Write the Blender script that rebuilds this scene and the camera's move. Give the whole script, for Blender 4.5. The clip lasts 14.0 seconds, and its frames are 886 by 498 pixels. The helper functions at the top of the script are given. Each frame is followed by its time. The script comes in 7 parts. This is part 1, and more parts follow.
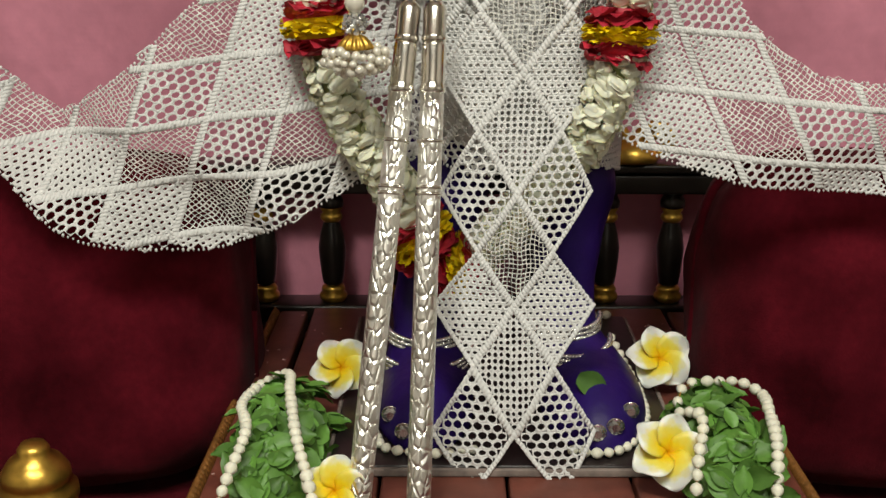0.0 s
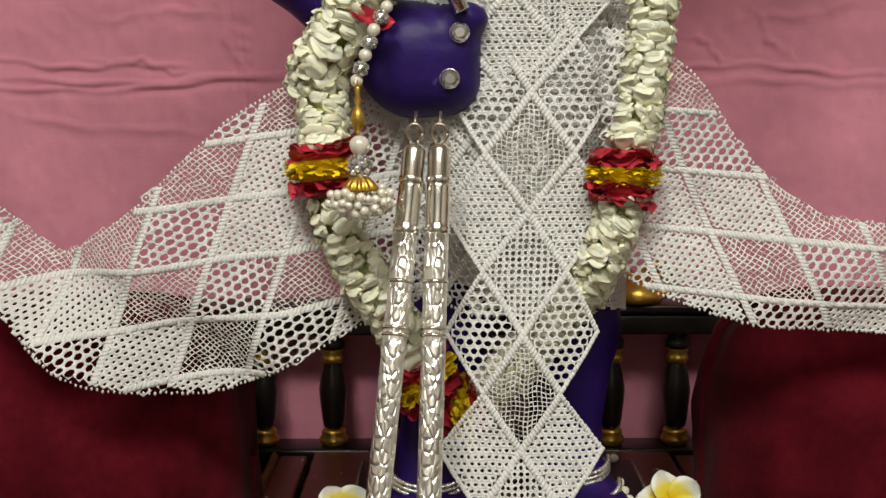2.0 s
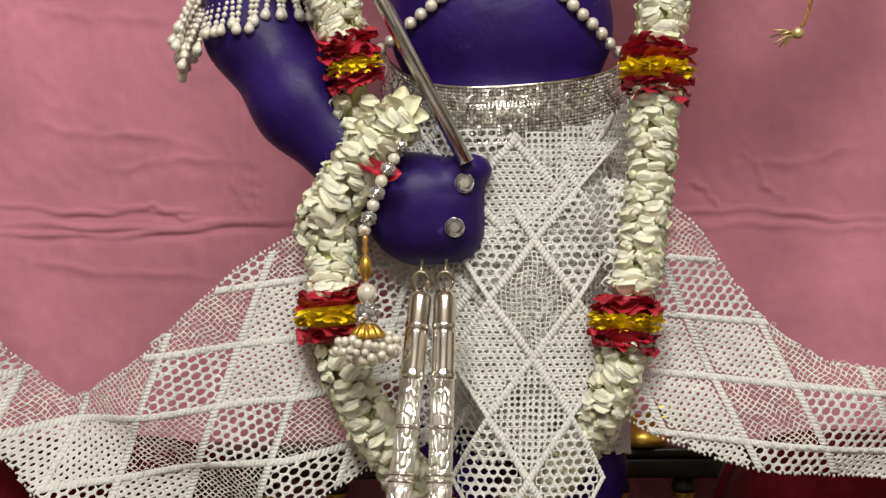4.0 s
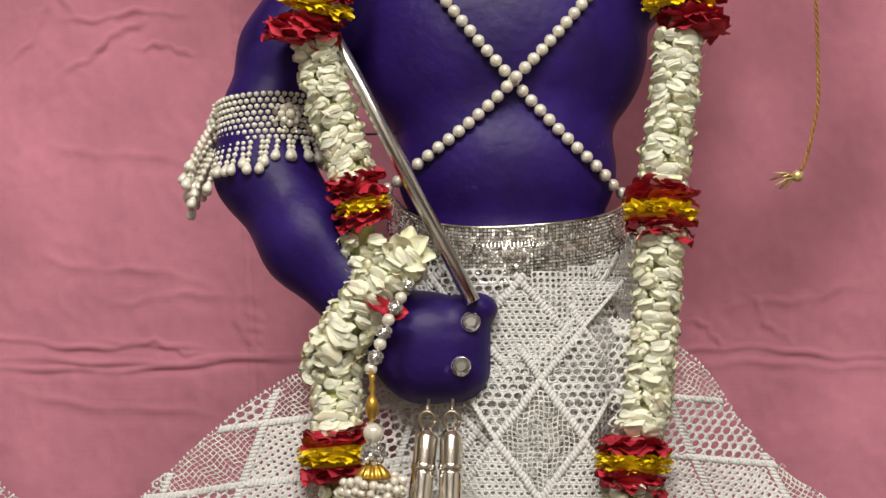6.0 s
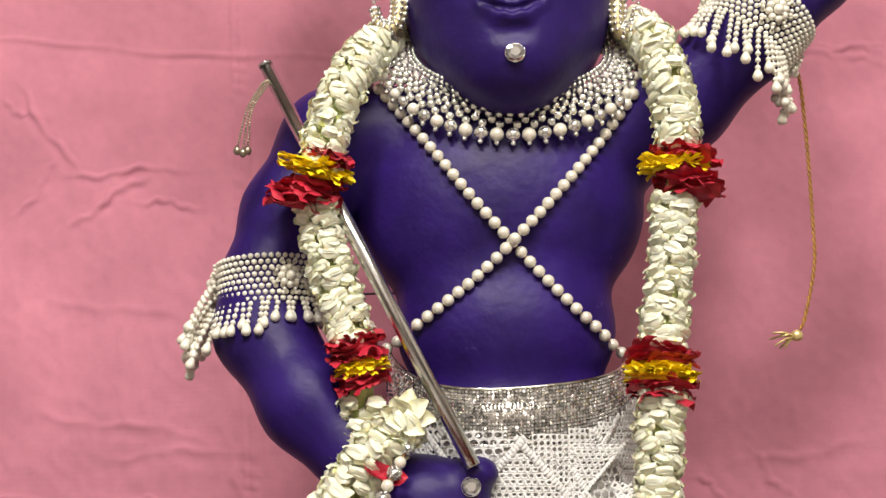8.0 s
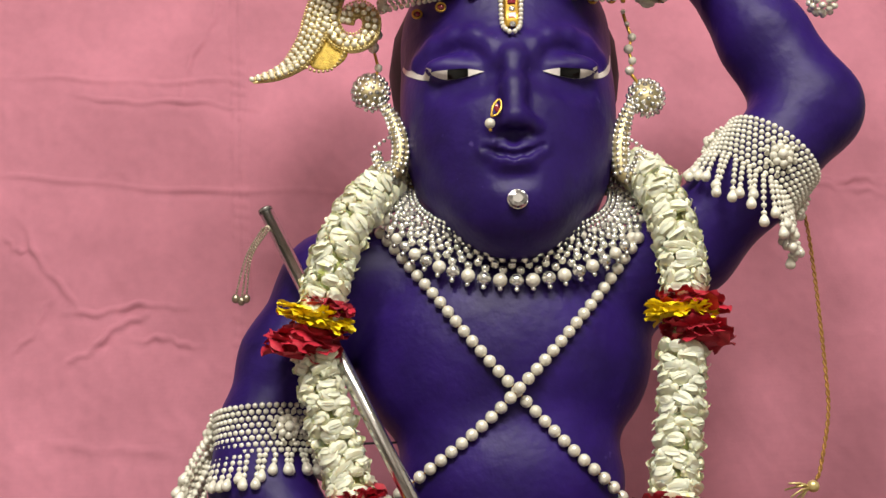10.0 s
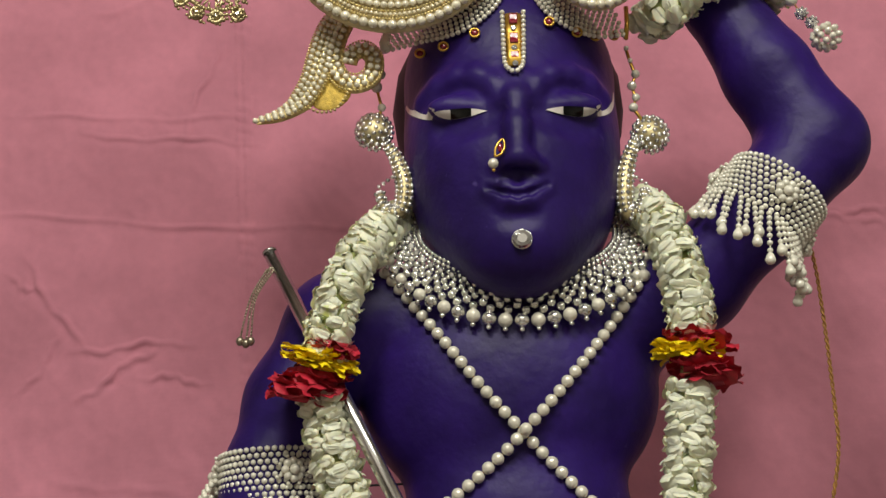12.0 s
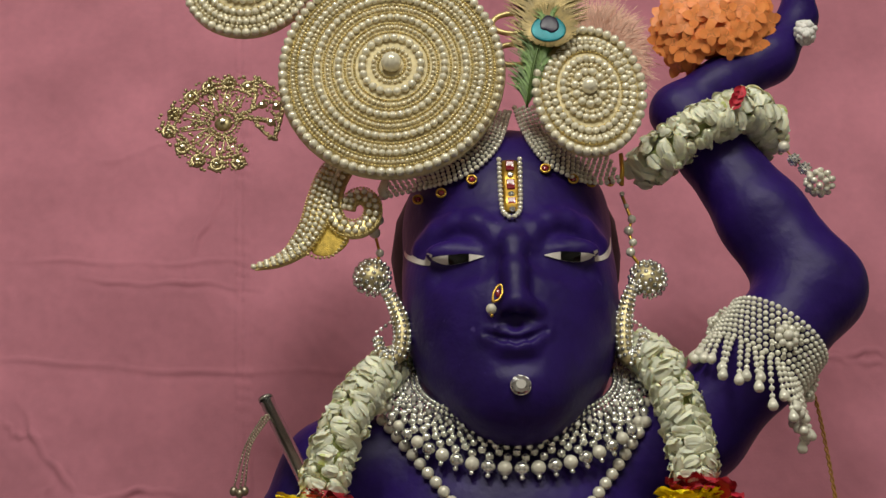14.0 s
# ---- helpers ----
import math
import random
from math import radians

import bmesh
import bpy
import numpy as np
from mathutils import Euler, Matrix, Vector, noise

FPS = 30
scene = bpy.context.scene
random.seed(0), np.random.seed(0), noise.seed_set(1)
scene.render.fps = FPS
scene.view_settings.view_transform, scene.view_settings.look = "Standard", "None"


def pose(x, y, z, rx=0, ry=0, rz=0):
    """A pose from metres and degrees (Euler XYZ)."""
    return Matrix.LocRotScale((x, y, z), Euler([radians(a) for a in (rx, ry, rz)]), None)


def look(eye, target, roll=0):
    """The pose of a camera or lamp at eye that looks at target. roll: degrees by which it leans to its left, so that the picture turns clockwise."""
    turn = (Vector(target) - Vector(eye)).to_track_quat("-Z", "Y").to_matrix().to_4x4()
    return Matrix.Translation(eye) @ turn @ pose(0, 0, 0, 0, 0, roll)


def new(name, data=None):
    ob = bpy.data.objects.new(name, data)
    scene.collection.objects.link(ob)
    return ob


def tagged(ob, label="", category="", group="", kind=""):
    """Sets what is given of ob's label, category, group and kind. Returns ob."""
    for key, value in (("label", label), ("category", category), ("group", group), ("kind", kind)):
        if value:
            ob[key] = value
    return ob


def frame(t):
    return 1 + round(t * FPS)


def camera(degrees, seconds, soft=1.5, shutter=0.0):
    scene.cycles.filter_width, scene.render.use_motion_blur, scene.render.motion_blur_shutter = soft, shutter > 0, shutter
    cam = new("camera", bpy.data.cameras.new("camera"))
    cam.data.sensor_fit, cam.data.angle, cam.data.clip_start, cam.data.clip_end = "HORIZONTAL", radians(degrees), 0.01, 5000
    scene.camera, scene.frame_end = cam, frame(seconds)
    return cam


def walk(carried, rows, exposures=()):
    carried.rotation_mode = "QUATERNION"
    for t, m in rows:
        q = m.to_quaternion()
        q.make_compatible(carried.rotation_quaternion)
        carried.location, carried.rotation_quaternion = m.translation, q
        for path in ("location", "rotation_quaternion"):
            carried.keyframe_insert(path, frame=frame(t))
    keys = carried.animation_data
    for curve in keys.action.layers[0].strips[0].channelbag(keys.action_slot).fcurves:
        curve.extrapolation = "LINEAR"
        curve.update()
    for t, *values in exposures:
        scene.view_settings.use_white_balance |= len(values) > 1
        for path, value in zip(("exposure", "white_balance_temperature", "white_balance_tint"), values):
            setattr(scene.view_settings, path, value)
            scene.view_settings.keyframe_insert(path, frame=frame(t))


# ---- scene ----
cam = camera(42.8, 14.0)
PATH = [
    (0, (0.006, -0.963, 0.49), (-0.006, 0.959, -0.061), -0.0),
    (0.5, (0.006, -0.965, 0.487), (-0.007, 0.974, 0.0), 0.0),
    (1, (0.005, -0.964, 0.488), (-0.007, 0.989, 0.061), -0.0),
    (1.5, (0.001, -0.955, 0.488), (-0.007, 1.011, 0.118), -0.1),
    (2, (0.0, -0.952, 0.488), (-0.007, 1.024, 0.179), -0.2),
    (2.5, (-0.001, -0.956, 0.487), (-0.008, 1.028, 0.241), -0.1),
    (3, (-0.003, -0.959, 0.488), (-0.008, 1.033, 0.303), -0.1),
    (3.2, (0.001, -0.961, 0.491), (-0.01, 1.032, 0.328), -0.3),
    (5.3, (-0.012, -0.968, 0.5), (-0.011, 1.03, 0.583), -0.1),
    (5.5, (-0.012, -0.967, 0.5), (-0.011, 1.031, 0.605), 0.0),
    (6, (-0.013, -0.969, 0.504), (-0.011, 1.024, 0.665), -0.0),
    (6.5, (-0.011, -0.971, 0.507), (-0.008, 1.017, 0.727), -0.1),
    (7, (-0.009, -0.972, 0.511), (-0.004, 1.008, 0.791), -0.1),
    (7.5, (-0.01, -0.972, 0.517), (-0.005, 0.999, 0.856), -0.1),
    (8, (-0.014, -0.972, 0.525), (-0.009, 0.987, 0.924), -0.1),
    (8.5, (-0.017, -0.971, 0.534), (-0.01, 0.975, 0.995), -0.1),
    (9, (-0.017, -0.969, 0.543), (-0.013, 0.962, 1.061), -0.2),
    (9.2, (-0.016, -0.967, 0.546), (-0.013, 0.958, 1.089), -0.1),
    (11.3, (-0.011, -0.956, 0.582), (-0.024, 0.949, 1.191), -0.8),
    (11.5, (-0.011, -0.957, 0.578), (-0.024, 0.946, 1.196), -0.8),
    (12, (-0.007, -0.961, 0.578), (-0.027, 0.94, 1.201), -0.7),
    (12.5, (-0.007, -0.96, 0.583), (-0.026, 0.93, 1.238), -0.8),
    (13, (-0.006, -0.959, 0.585), (-0.024, 0.907, 1.304), -0.9),
    (13.5, (-0.004, -0.959, 0.587), (-0.022, 0.881, 1.37), -0.9),
    (14, (-0.005, -0.959, 0.584), (-0.021, 0.85, 1.436), -0.9),
]
EXPOSURES = [(0, -0.33, 6500, 3), (3, -0.27, 6500, 6), (5.5, -0.20, 6500, 9), (6.2, -0.16, 6500, 10), (7.3, 0.27, 6530, 11), (7.9, 0.25, 6540, 11), (8.5, 0.16, 6550, 11), (9, 0.17, 6550, 11), (9.6, 0.12, 6500, 9), (11.2, -0.49, 6500, 4), (12.5, -0.58, 6500, 3), (13.2, -0.68, 6500, 3), (14, -0.92, 6550, 2)]
walk(cam, [(t, look(e, a, r)) for t, e, a, r in PATH], EXPOSURES)

# ---- light: two small lamps, plus an added fill lamp overhead in an added room ----
world = bpy.data.worlds.new("world")
scene.world = world
world.use_nodes = True
world.node_tree.nodes["Background"].inputs[0].default_value = (1.0, 0.93, 0.86, 1)
world.node_tree.nodes["Background"].inputs[1].default_value = 0.05


def area_lamp(name, eye, target, sx, sy, watts, col):
    data = bpy.data.lights.new(name, "AREA")
    data.shape, data.size, data.size_y, data.energy, data.color = "RECTANGLE", sx, sy, watts, col
    ob = new(name, data)
    ob.matrix_world = look(eye, target)
    return ob


area_lamp("spot_panel_lamp", (-0.42, -1.5, 2.0), (0.05, 0, 0.7), 0.34, 0.22, 17, (1.0, 0.95, 0.86))
area_lamp("spot_panel_lamp", (0.60, -1.5, 1.9), (0.05, 0, 0.7), 0.45, 0.25, 10, (1.0, 0.94, 0.84))
# Added soft fill from above the camera; it stands for no known lamp.
area_lamp("unseen_fill_lamp", (0.0, -1.9, 2.36), (0.0, -1.75, 0.0), 1.4, 0.9, 62, (1.0, 0.96, 0.9))

# ---- materials ----
def mat(name, col, rough=0.5, metal=0.0, var=0.15, scale=40.0, fine=0.0, bump=0.0, bump_scale=200.0, bump_dist=0.001,
        spots=None, rand=0.0, sheen=0.0, coat=0.0, sub=0.0, spec=0.5, weave=0.0, trans=0.0):
    """A surface with two scales of colour variation, relief and an optional second colour in stains."""
    m = bpy.data.materials.new(name)
    m.use_nodes = True
    nt = m.node_tree
    N, L = nt.nodes, nt.links
    p = N["Principled BSDF"]
    tc = N.new("ShaderNodeTexCoord")
    n1 = N.new("ShaderNodeTexNoise")
    n1.inputs["Scale"].default_value, n1.inputs["Detail"].default_value = scale, 5.0
    L.new(tc.outputs["Object"], n1.inputs["Vector"])
    mr = N.new("ShaderNodeMapRange")
    mr.inputs["From Min"].default_value, mr.inputs["From Max"].default_value = 0.3, 0.7
    mr.inputs["To Min"].default_value, mr.inputs["To Max"].default_value = 1 - var, 1 + var
    L.new(n1.outputs["Fac"], mr.inputs["Value"])
    fac = mr.outputs["Result"]
    if fine:
        n2 = N.new("ShaderNodeTexNoise")
        n2.inputs["Scale"].default_value, n2.inputs["Detail"].default_value = scale * 12, 3.0
        L.new(tc.outputs["Object"], n2.inputs["Vector"])
        m2 = N.new("ShaderNodeMapRange")
        m2.inputs["To Min"].default_value, m2.inputs["To Max"].default_value = 1 - fine, 1 + fine
        L.new(n2.outputs["Fac"], m2.inputs["Value"])
        mu = N.new("ShaderNodeMath")
        mu.operation = "MULTIPLY"
        L.new(fac, mu.inputs[0])
        L.new(m2.outputs["Result"], mu.inputs[1])
        fac = mu.outputs[0]
    if rand:
        oi = N.new("ShaderNodeObjectInfo")
        ge = N.new("ShaderNodeNewGeometry")
        ad = N.new("ShaderNodeMath")
        ad.operation = "ADD"
        L.new(oi.outputs["Random"], ad.inputs[0])
        L.new(ge.outputs["Random Per Island"], ad.inputs[1])
        fr = N.new("ShaderNodeMath")
        fr.operation = "FRACT"
        L.new(ad.outputs[0], fr.inputs[0])
        m3 = N.new("ShaderNodeMapRange")
        m3.inputs["To Min"].default_value, m3.inputs["To Max"].default_value = 1 - rand, 1 + rand * 0.6
        L.new(fr.outputs[0], m3.inputs["Value"])
        mu = N.new("ShaderNodeMath")
        mu.operation = "MULTIPLY"
        L.new(fac, mu.inputs[0])
        L.new(m3.outputs["Result"], mu.inputs[1])
        fac = mu.outputs[0]
    vm = N.new("ShaderNodeVectorMath")
    vm.operation = "SCALE"
    vm.inputs[0].default_value = col
    L.new(fac, vm.inputs["Scale"])
    colour = vm.outputs[0]
    if spots:
        n4 = N.new("ShaderNodeTexNoise")
        n4.inputs["Scale"].default_value, n4.inputs["Detail"].default_value = spots[1], 6.0
        L.new(tc.outputs["Object"], n4.inputs["Vector"])
        m4 = N.new("ShaderNodeMapRange")
        m4.inputs["From Min"].default_value, m4.inputs["From Max"].default_value = spots[2], spots[2] + 0.06
        L.new(n4.outputs["Fac"], m4.inputs["Value"])
        mx = N.new("ShaderNodeMix")
        mx.data_type = "RGBA"
        L.new(m4.outputs["Result"], mx.inputs["Factor"])
        L.new(colour, mx.inputs["A"])
        mx.inputs["B"].default_value = (*spots[0], 1)
        colour = mx.outputs["Result"]
    L.new(colour, p.inputs["Base Color"])
    p.inputs["Roughness"].default_value, p.inputs["Metallic"].default_value = rough, metal
    p.inputs["Sheen Weight"].default_value, p.inputs["Coat Weight"].default_value = sheen, coat
    p.inputs["Specular IOR Level"].default_value = spec
    p.inputs["Transmission Weight"].default_value = trans
    if sub:
        p.inputs["Subsurface Weight"].default_value = sub
        p.inputs["Subsurface Radius"].default_value = (0.01, 0.008, 0.006)
        p.inputs["Subsurface Scale"].default_value = 0.3
    if bump or weave:
        b = N.new("ShaderNodeBump")
        b.inputs["Strength"].default_value, b.inputs["Distance"].default_value = max(bump, weave), bump_dist
        n5 = N.new("ShaderNodeTexNoise")
        n5.inputs["Scale"].default_value, n5.inputs["Detail"].default_value = bump_scale, 4.0
        L.new(tc.outputs["Object"], n5.inputs["Vector"])
        h = n5.outputs["Fac"]
        if weave:
            for d in ("X", "Z"):
                wv = N.new("ShaderNodeTexWave")
                wv.bands_direction = d
                wv.inputs["Scale"].default_value, wv.inputs["Distortion"].default_value = 320.0, 3.0
                L.new(tc.outputs["Object"], wv.inputs["Vector"])
                ad = N.new("ShaderNodeMath")
                ad.operation = "ADD"
                L.new(h, ad.inputs[0])
                L.new(wv.outputs["Fac"], ad.inputs[1])
                h = ad.outputs[0]
        L.new(h, b.inputs["Height"])
        L.new(b.outputs["Normal"], p.inputs["Normal"])
    return m


def radial_mat(name, stops, radius, rough=0.45, sub=0.0):
    """Colour that changes with the distance from the object's own centre (petals of one bloom)."""
    m = bpy.data.materials.new(name)
    m.use_nodes = True
    N, L = m.node_tree.nodes, m.node_tree.links
    p = N["Principled BSDF"]
    tc = N.new("ShaderNodeTexCoord")
    ln = N.new("ShaderNodeVectorMath")
    ln.operation = "LENGTH"
    L.new(tc.outputs["Object"], ln.inputs[0])
    nz = N.new("ShaderNodeTexNoise")
    nz.inputs["Scale"].default_value = 130.0
    L.new(tc.outputs["Object"], nz.inputs["Vector"])
    ml = N.new("ShaderNodeMath")
    ml.operation = "MULTIPLY_ADD"
    L.new(nz.outputs["Fac"], ml.inputs[0])
    ml.inputs[1].default_value, ml.inputs[2].default_value = radius * 0.35, -radius * 0.17
    ad = N.new("ShaderNodeMath")
    ad.operation = "ADD"
    L.new(ln.outputs["Value"], ad.inputs[0])
    L.new(ml.outputs[0], ad.inputs[1])
    dv = N.new("ShaderNodeMath")
    dv.operation = "DIVIDE"
    L.new(ad.outputs[0], dv.inputs[0])
    dv.inputs[1].default_value = radius
    cr = N.new("ShaderNodeValToRGB")
    while len(cr.color_ramp.elements) < len(stops):
        cr.color_ramp.elements.new(0.5)
    for e, (pos, c) in zip(cr.color_ramp.elements, stops):
        e.position, e.color = pos, (*c, 1)
    L.new(dv.outputs[0], cr.inputs["Fac"])
    L.new(cr.outputs["Color"], p.inputs["Base Color"])
    p.inputs["Roughness"].default_value = rough
    if sub:
        p.inputs["Subsurface Weight"].default_value = sub
        p.inputs["Subsurface Scale"].default_value = 0.01
    return m


def scale_metal(name, col, rough, cell, depth):
    """Beaten and chased metal: a relief of small raised scales."""
    m = bpy.data.materials.new(name)
    m.use_nodes = True
    N, L = m.node_tree.nodes, m.node_tree.links
    p = N["Principled BSDF"]
    p.inputs["Base Color"].default_value, p.inputs["Metallic"].default_value = (*col, 1), 1.0
    tc = N.new("ShaderNodeTexCoord")
    mp = N.new("ShaderNodeMapping")
    mp.inputs["Scale"].default_value = (1.0, 1.0, 0.55)
    L.new(tc.outputs["Object"], mp.inputs["Vector"])
    vo = N.new("ShaderNodeTexVoronoi")
    vo.feature = "DISTANCE_TO_EDGE"
    vo.inputs["Scale"].default_value = cell
    L.new(mp.outputs["Vector"], vo.inputs["Vector"])
    mr = N.new("ShaderNodeMapRange")
    mr.inputs["From Max"].default_value = 0.22
    L.new(vo.outputs["Distance"], mr.inputs["Value"])
    b = N.new("ShaderNodeBump")
    b.inputs["Strength"].default_value, b.inputs["Distance"].default_value = 1.0, depth
    L.new(mr.outputs["Result"], b.inputs["Height"])
    L.new(b.outputs["Normal"], p.inputs["Normal"])
    nz = N.new("ShaderNodeTexNoise")
    nz.inputs["Scale"].default_value = 60.0
    L.new(tc.outputs["Object"], nz.inputs["Vector"])
    m2 = N.new("ShaderNodeMapRange")
    m2.inputs["To Min"].default_value, m2.inputs["To Max"].default_value = rough * 0.6, rough * 1.5
    L.new(nz.outputs["Fac"], m2.inputs["Value"])
    L.new(m2.outputs["Result"], p.inputs["Roughness"])
    return m


M_PINK = mat("pink_cotton", (0.62, 0.240, 0.322), 0.9, var=0.17, scale=7, fine=0.07, weave=0.25, bump_scale=60, bump_dist=0.0006, sheen=0.15, spec=0.15)
M_VELVET = mat("dark_red_velvet", (0.070, 0.0045, 0.0090), 1.0, var=0.6, scale=11, fine=0.3, bump=0.6, bump_scale=420, bump_dist=0.0012, sheen=0.03, spec=0.02)
M_PURPLE = mat("purple_paint", (0.0185, 0.0052, 0.098), 0.47, var=0.30, scale=18, fine=0.16, bump=0.9, bump_scale=30, bump_dist=0.0026, spec=0.24, spots=((0.060, 0.036, 0.17), 75, 0.715))
M_HAIR = mat("black_paint", (0.008, 0.007, 0.009), 0.6, var=0.3, scale=60, bump=0.3)
M_EYE_W = mat("white_eye_paint", (0.72, 0.66, 0.62), 0.5, var=0.12, scale=150)
M_EYE_B = mat("black_eye_paint", (0.006, 0.006, 0.006), 0.15, var=0.1, scale=60)
M_LACE = mat("white_cotton_lace", (0.72, 0.715, 0.70), 0.9, var=0.06, scale=50, fine=0.12, bump=0.8, bump_scale=900, bump_dist=0.0008, spec=0.1)
M_GAUZE = mat("thin_cotton_thread", (0.74, 0.73, 0.69), 0.9, var=0.12, scale=60, fine=0.1, spec=0.1)
M_STEM = mat("pale_green_stem", (0.42, 0.46, 0.17), 0.7, var=0.3, scale=120, bump=0.5, bump_scale=300)
M_JASMINE = mat("jasmine_petal", (0.91, 0.89, 0.67), 0.55, var=0.05, scale=90, rand=0.10, sub=0.45, bump=0.1, bump_scale=300, spots=((0.66, 0.70, 0.24), 75, 0.66))
M_ROSE = mat("red_rose_petal", (0.46, 0.014, 0.036), 0.6, var=0.25, scale=120, rand=0.35, bump=0.4, bump_scale=350)
M_YELLOW = mat("yellow_daisy_petal", (0.95, 0.72, 0.010), 0.5, var=0.12, scale=120, rand=0.2)
M_PEARL = mat("pearl", (0.80, 0.76, 0.65), 0.12, metal=0.25, var=0.05, scale=200, rand=0.06, coat=0.6, spec=0.6)
M_SEED = mat("small_ivory_bead", (0.80, 0.77, 0.66), 0.22, metal=0.1, var=0.06, scale=200, rand=0.12, coat=0.4)
M_SILVER_BEAD = mat("silver_bead", (0.80, 0.79, 0.76), 0.17, metal=0.85, var=0.06, scale=300, rand=0.25)
M_CRYSTAL = mat("cut_crystal", (0.72, 0.72, 0.72), 0.06, metal=0.9, var=0.02, scale=200, rand=0.3)
M_STONE = mat("rhinestone", (0.86, 0.85, 0.83), 0.16, metal=0.85, var=0.05, scale=400, rand=0.55)
M_SILVER = mat("polished_steel", (0.62, 0.61, 0.60), 0.2, metal=1.0, var=0.1, scale=30, fine=0.06, bump=0.05, bump_scale=80)
M_CHASED = scale_metal("chased_silver", (0.95, 0.93, 0.87), 0.34, 190.0, 0.0008)
M_SMOOTH = mat("smooth_silver", (0.80, 0.77, 0.70), 0.16, metal=1.0, var=0.08, scale=60, bump=0.1, bump_scale=120)
M_GOLD = mat("gold_paint", (0.62, 0.38, 0.07), 0.33, metal=0.9, var=0.25, scale=50, fine=0.1, bump=0.25, bump_scale=150)
M_GOLDBEAD = mat("gold_bead", (0.70, 0.56, 0.25), 0.34, metal=0.6, var=0.1, scale=200, rand=0.25)
M_GOLDFIELD = mat("matt_gold_thread", (0.52, 0.36, 0.07), 0.6, metal=0.5, var=0.3, scale=200, bump=0.8, bump_scale=700)
M_OLDGOLD = mat("antique_gilt", (0.48, 0.40, 0.22), 0.38, metal=0.8, var=0.3, scale=120, bump=0.5, bump_scale=400)
M_EBONY = mat("black_lacquered_wood", (0.012, 0.009, 0.007), 0.28, var=0.35, scale=40, bump=0.2, bump_scale=60, spots=((0.16, 0.13, 0.10), 90, 0.74))
M_WOOD = mat("red_brown_wood", (0.140, 0.042, 0.028), 0.42, var=0.28, scale=26, fine=0.12, bump=0.3, bump_scale=90, spots=((0.34, 0.26, 0.22), 70, 0.75))
M_SLAB = mat("dark_painted_board", (0.018, 0.012, 0.012), 0.4, var=0.35, scale=35, bump=0.3, bump_scale=70, spots=((0.22, 0.18, 0.16), 60, 0.74))
M_CHALK = mat("worn_pale_edge", (0.20, 0.16, 0.14), 0.8, var=0.35, scale=80, bump=0.4)
M_BRAID = mat("gold_braid_trim", (0.26, 0.11, 0.025), 0.5, metal=0.4, var=0.3, scale=200, bump=0.6, bump_scale=500)
M_LEAF = mat("green_tulsi_leaf", (0.105, 0.235, 0.037), 0.5, var=0.25, scale=60, rand=0.45, bump=0.4, bump_scale=200)
M_BUD = mat("white_flower_bud", (0.80, 0.78, 0.64), 0.5, var=0.08, scale=150, rand=0.1, sub=0.1)
M_PLUM = radial_mat("plumeria_petal", [(0.0, (0.75, 0.36, 0.0)), (0.3, (0.85, 0.60, 0.01)), (0.52, (0.83, 0.70, 0.12)), (0.70, (0.84, 0.82, 0.74)), (1.0, (0.84, 0.82, 0.78))], 0.036, sub=0.1)
M_ORANGE = mat("orange_ixora_petal", (0.96, 0.31, 0.085), 0.5, var=0.12, scale=90, rand=0.22, sub=0.25)
M_REDSTONE = mat("red_stone", (0.22, 0.006, 0.02), 0.1, var=0.1, scale=100, coat=0.8)
M_CORD = mat("gold_twisted_cord", (0.42, 0.21, 0.05), 0.5, metal=0.35, var=0.25, scale=160, bump=0.8, bump_scale=700)
M_CHAIN = mat("tarnished_chain", (0.34, 0.29, 0.22), 0.35, metal=0.9, var=0.25, scale=200)
M_TURQ = mat("peacock_turquoise", (0.0, 0.19, 0.23), 0.4, metal=0.2, var=0.2, scale=120)
M_NAVY = mat("peacock_dark_core", (0.018, 0.010, 0.035), 0.35, var=0.2, scale=120)
M_BRONZE = mat("peacock_bronze", (0.24, 0.17, 0.055), 0.4, metal=0.3, var=0.3, scale=120, rand=0.25)
M_BARB = mat("peacock_green_barb", (0.10, 0.17, 0.035), 0.45, metal=0.25, var=0.3, scale=120, rand=0.4)
M_DEEP_ORANGE = mat("deep_orange_bud_gap", (0.50, 0.075, 0.022), 0.6, var=0.3, scale=150, bump=0.5, bump_scale=250)
M_SMOKY = mat("smoky_rhinestone", (0.62, 0.58, 0.46), 0.18, metal=0.85, var=0.05, scale=400, rand=0.5)
M_FLUFF = mat("pale_pink_plume", (0.84, 0.54, 0.43), 0.8, var=0.1, scale=60, rand=0.15, sheen=0.2)
M_COTTON = mat("white_cotton_wool", (0.82, 0.80, 0.78), 0.95, var=0.08, scale=90, bump=0.8, bump_scale=400)
# Wall and floor of the added room, kept pale to bounce light.
M_WALL = mat("cream_wall_paint", (0.78, 0.73, 0.66), 0.85, var=0.08, scale=3, bump=0.1)
M_FLOOR = mat("pale_marble_floor", (0.58, 0.54, 0.49), 0.35, var=0.15, scale=3, fine=0.05)
M_PETALBITS = mat("scattered_petal_bits", (0.62, 0.40, 0.36), 0.7, var=0.2, scale=200, rand=0.4)


# ---- mesh helpers ----
WORLD_OF = {}


def thing(name, loc, label, category, group="", kind=""):
    ob = new(name)
    ob.location = loc
    ob.empty_display_size = 0.02
    WORLD_OF[ob.name] = Matrix.Translation(loc)
    return tagged(ob, label, category, group, kind)


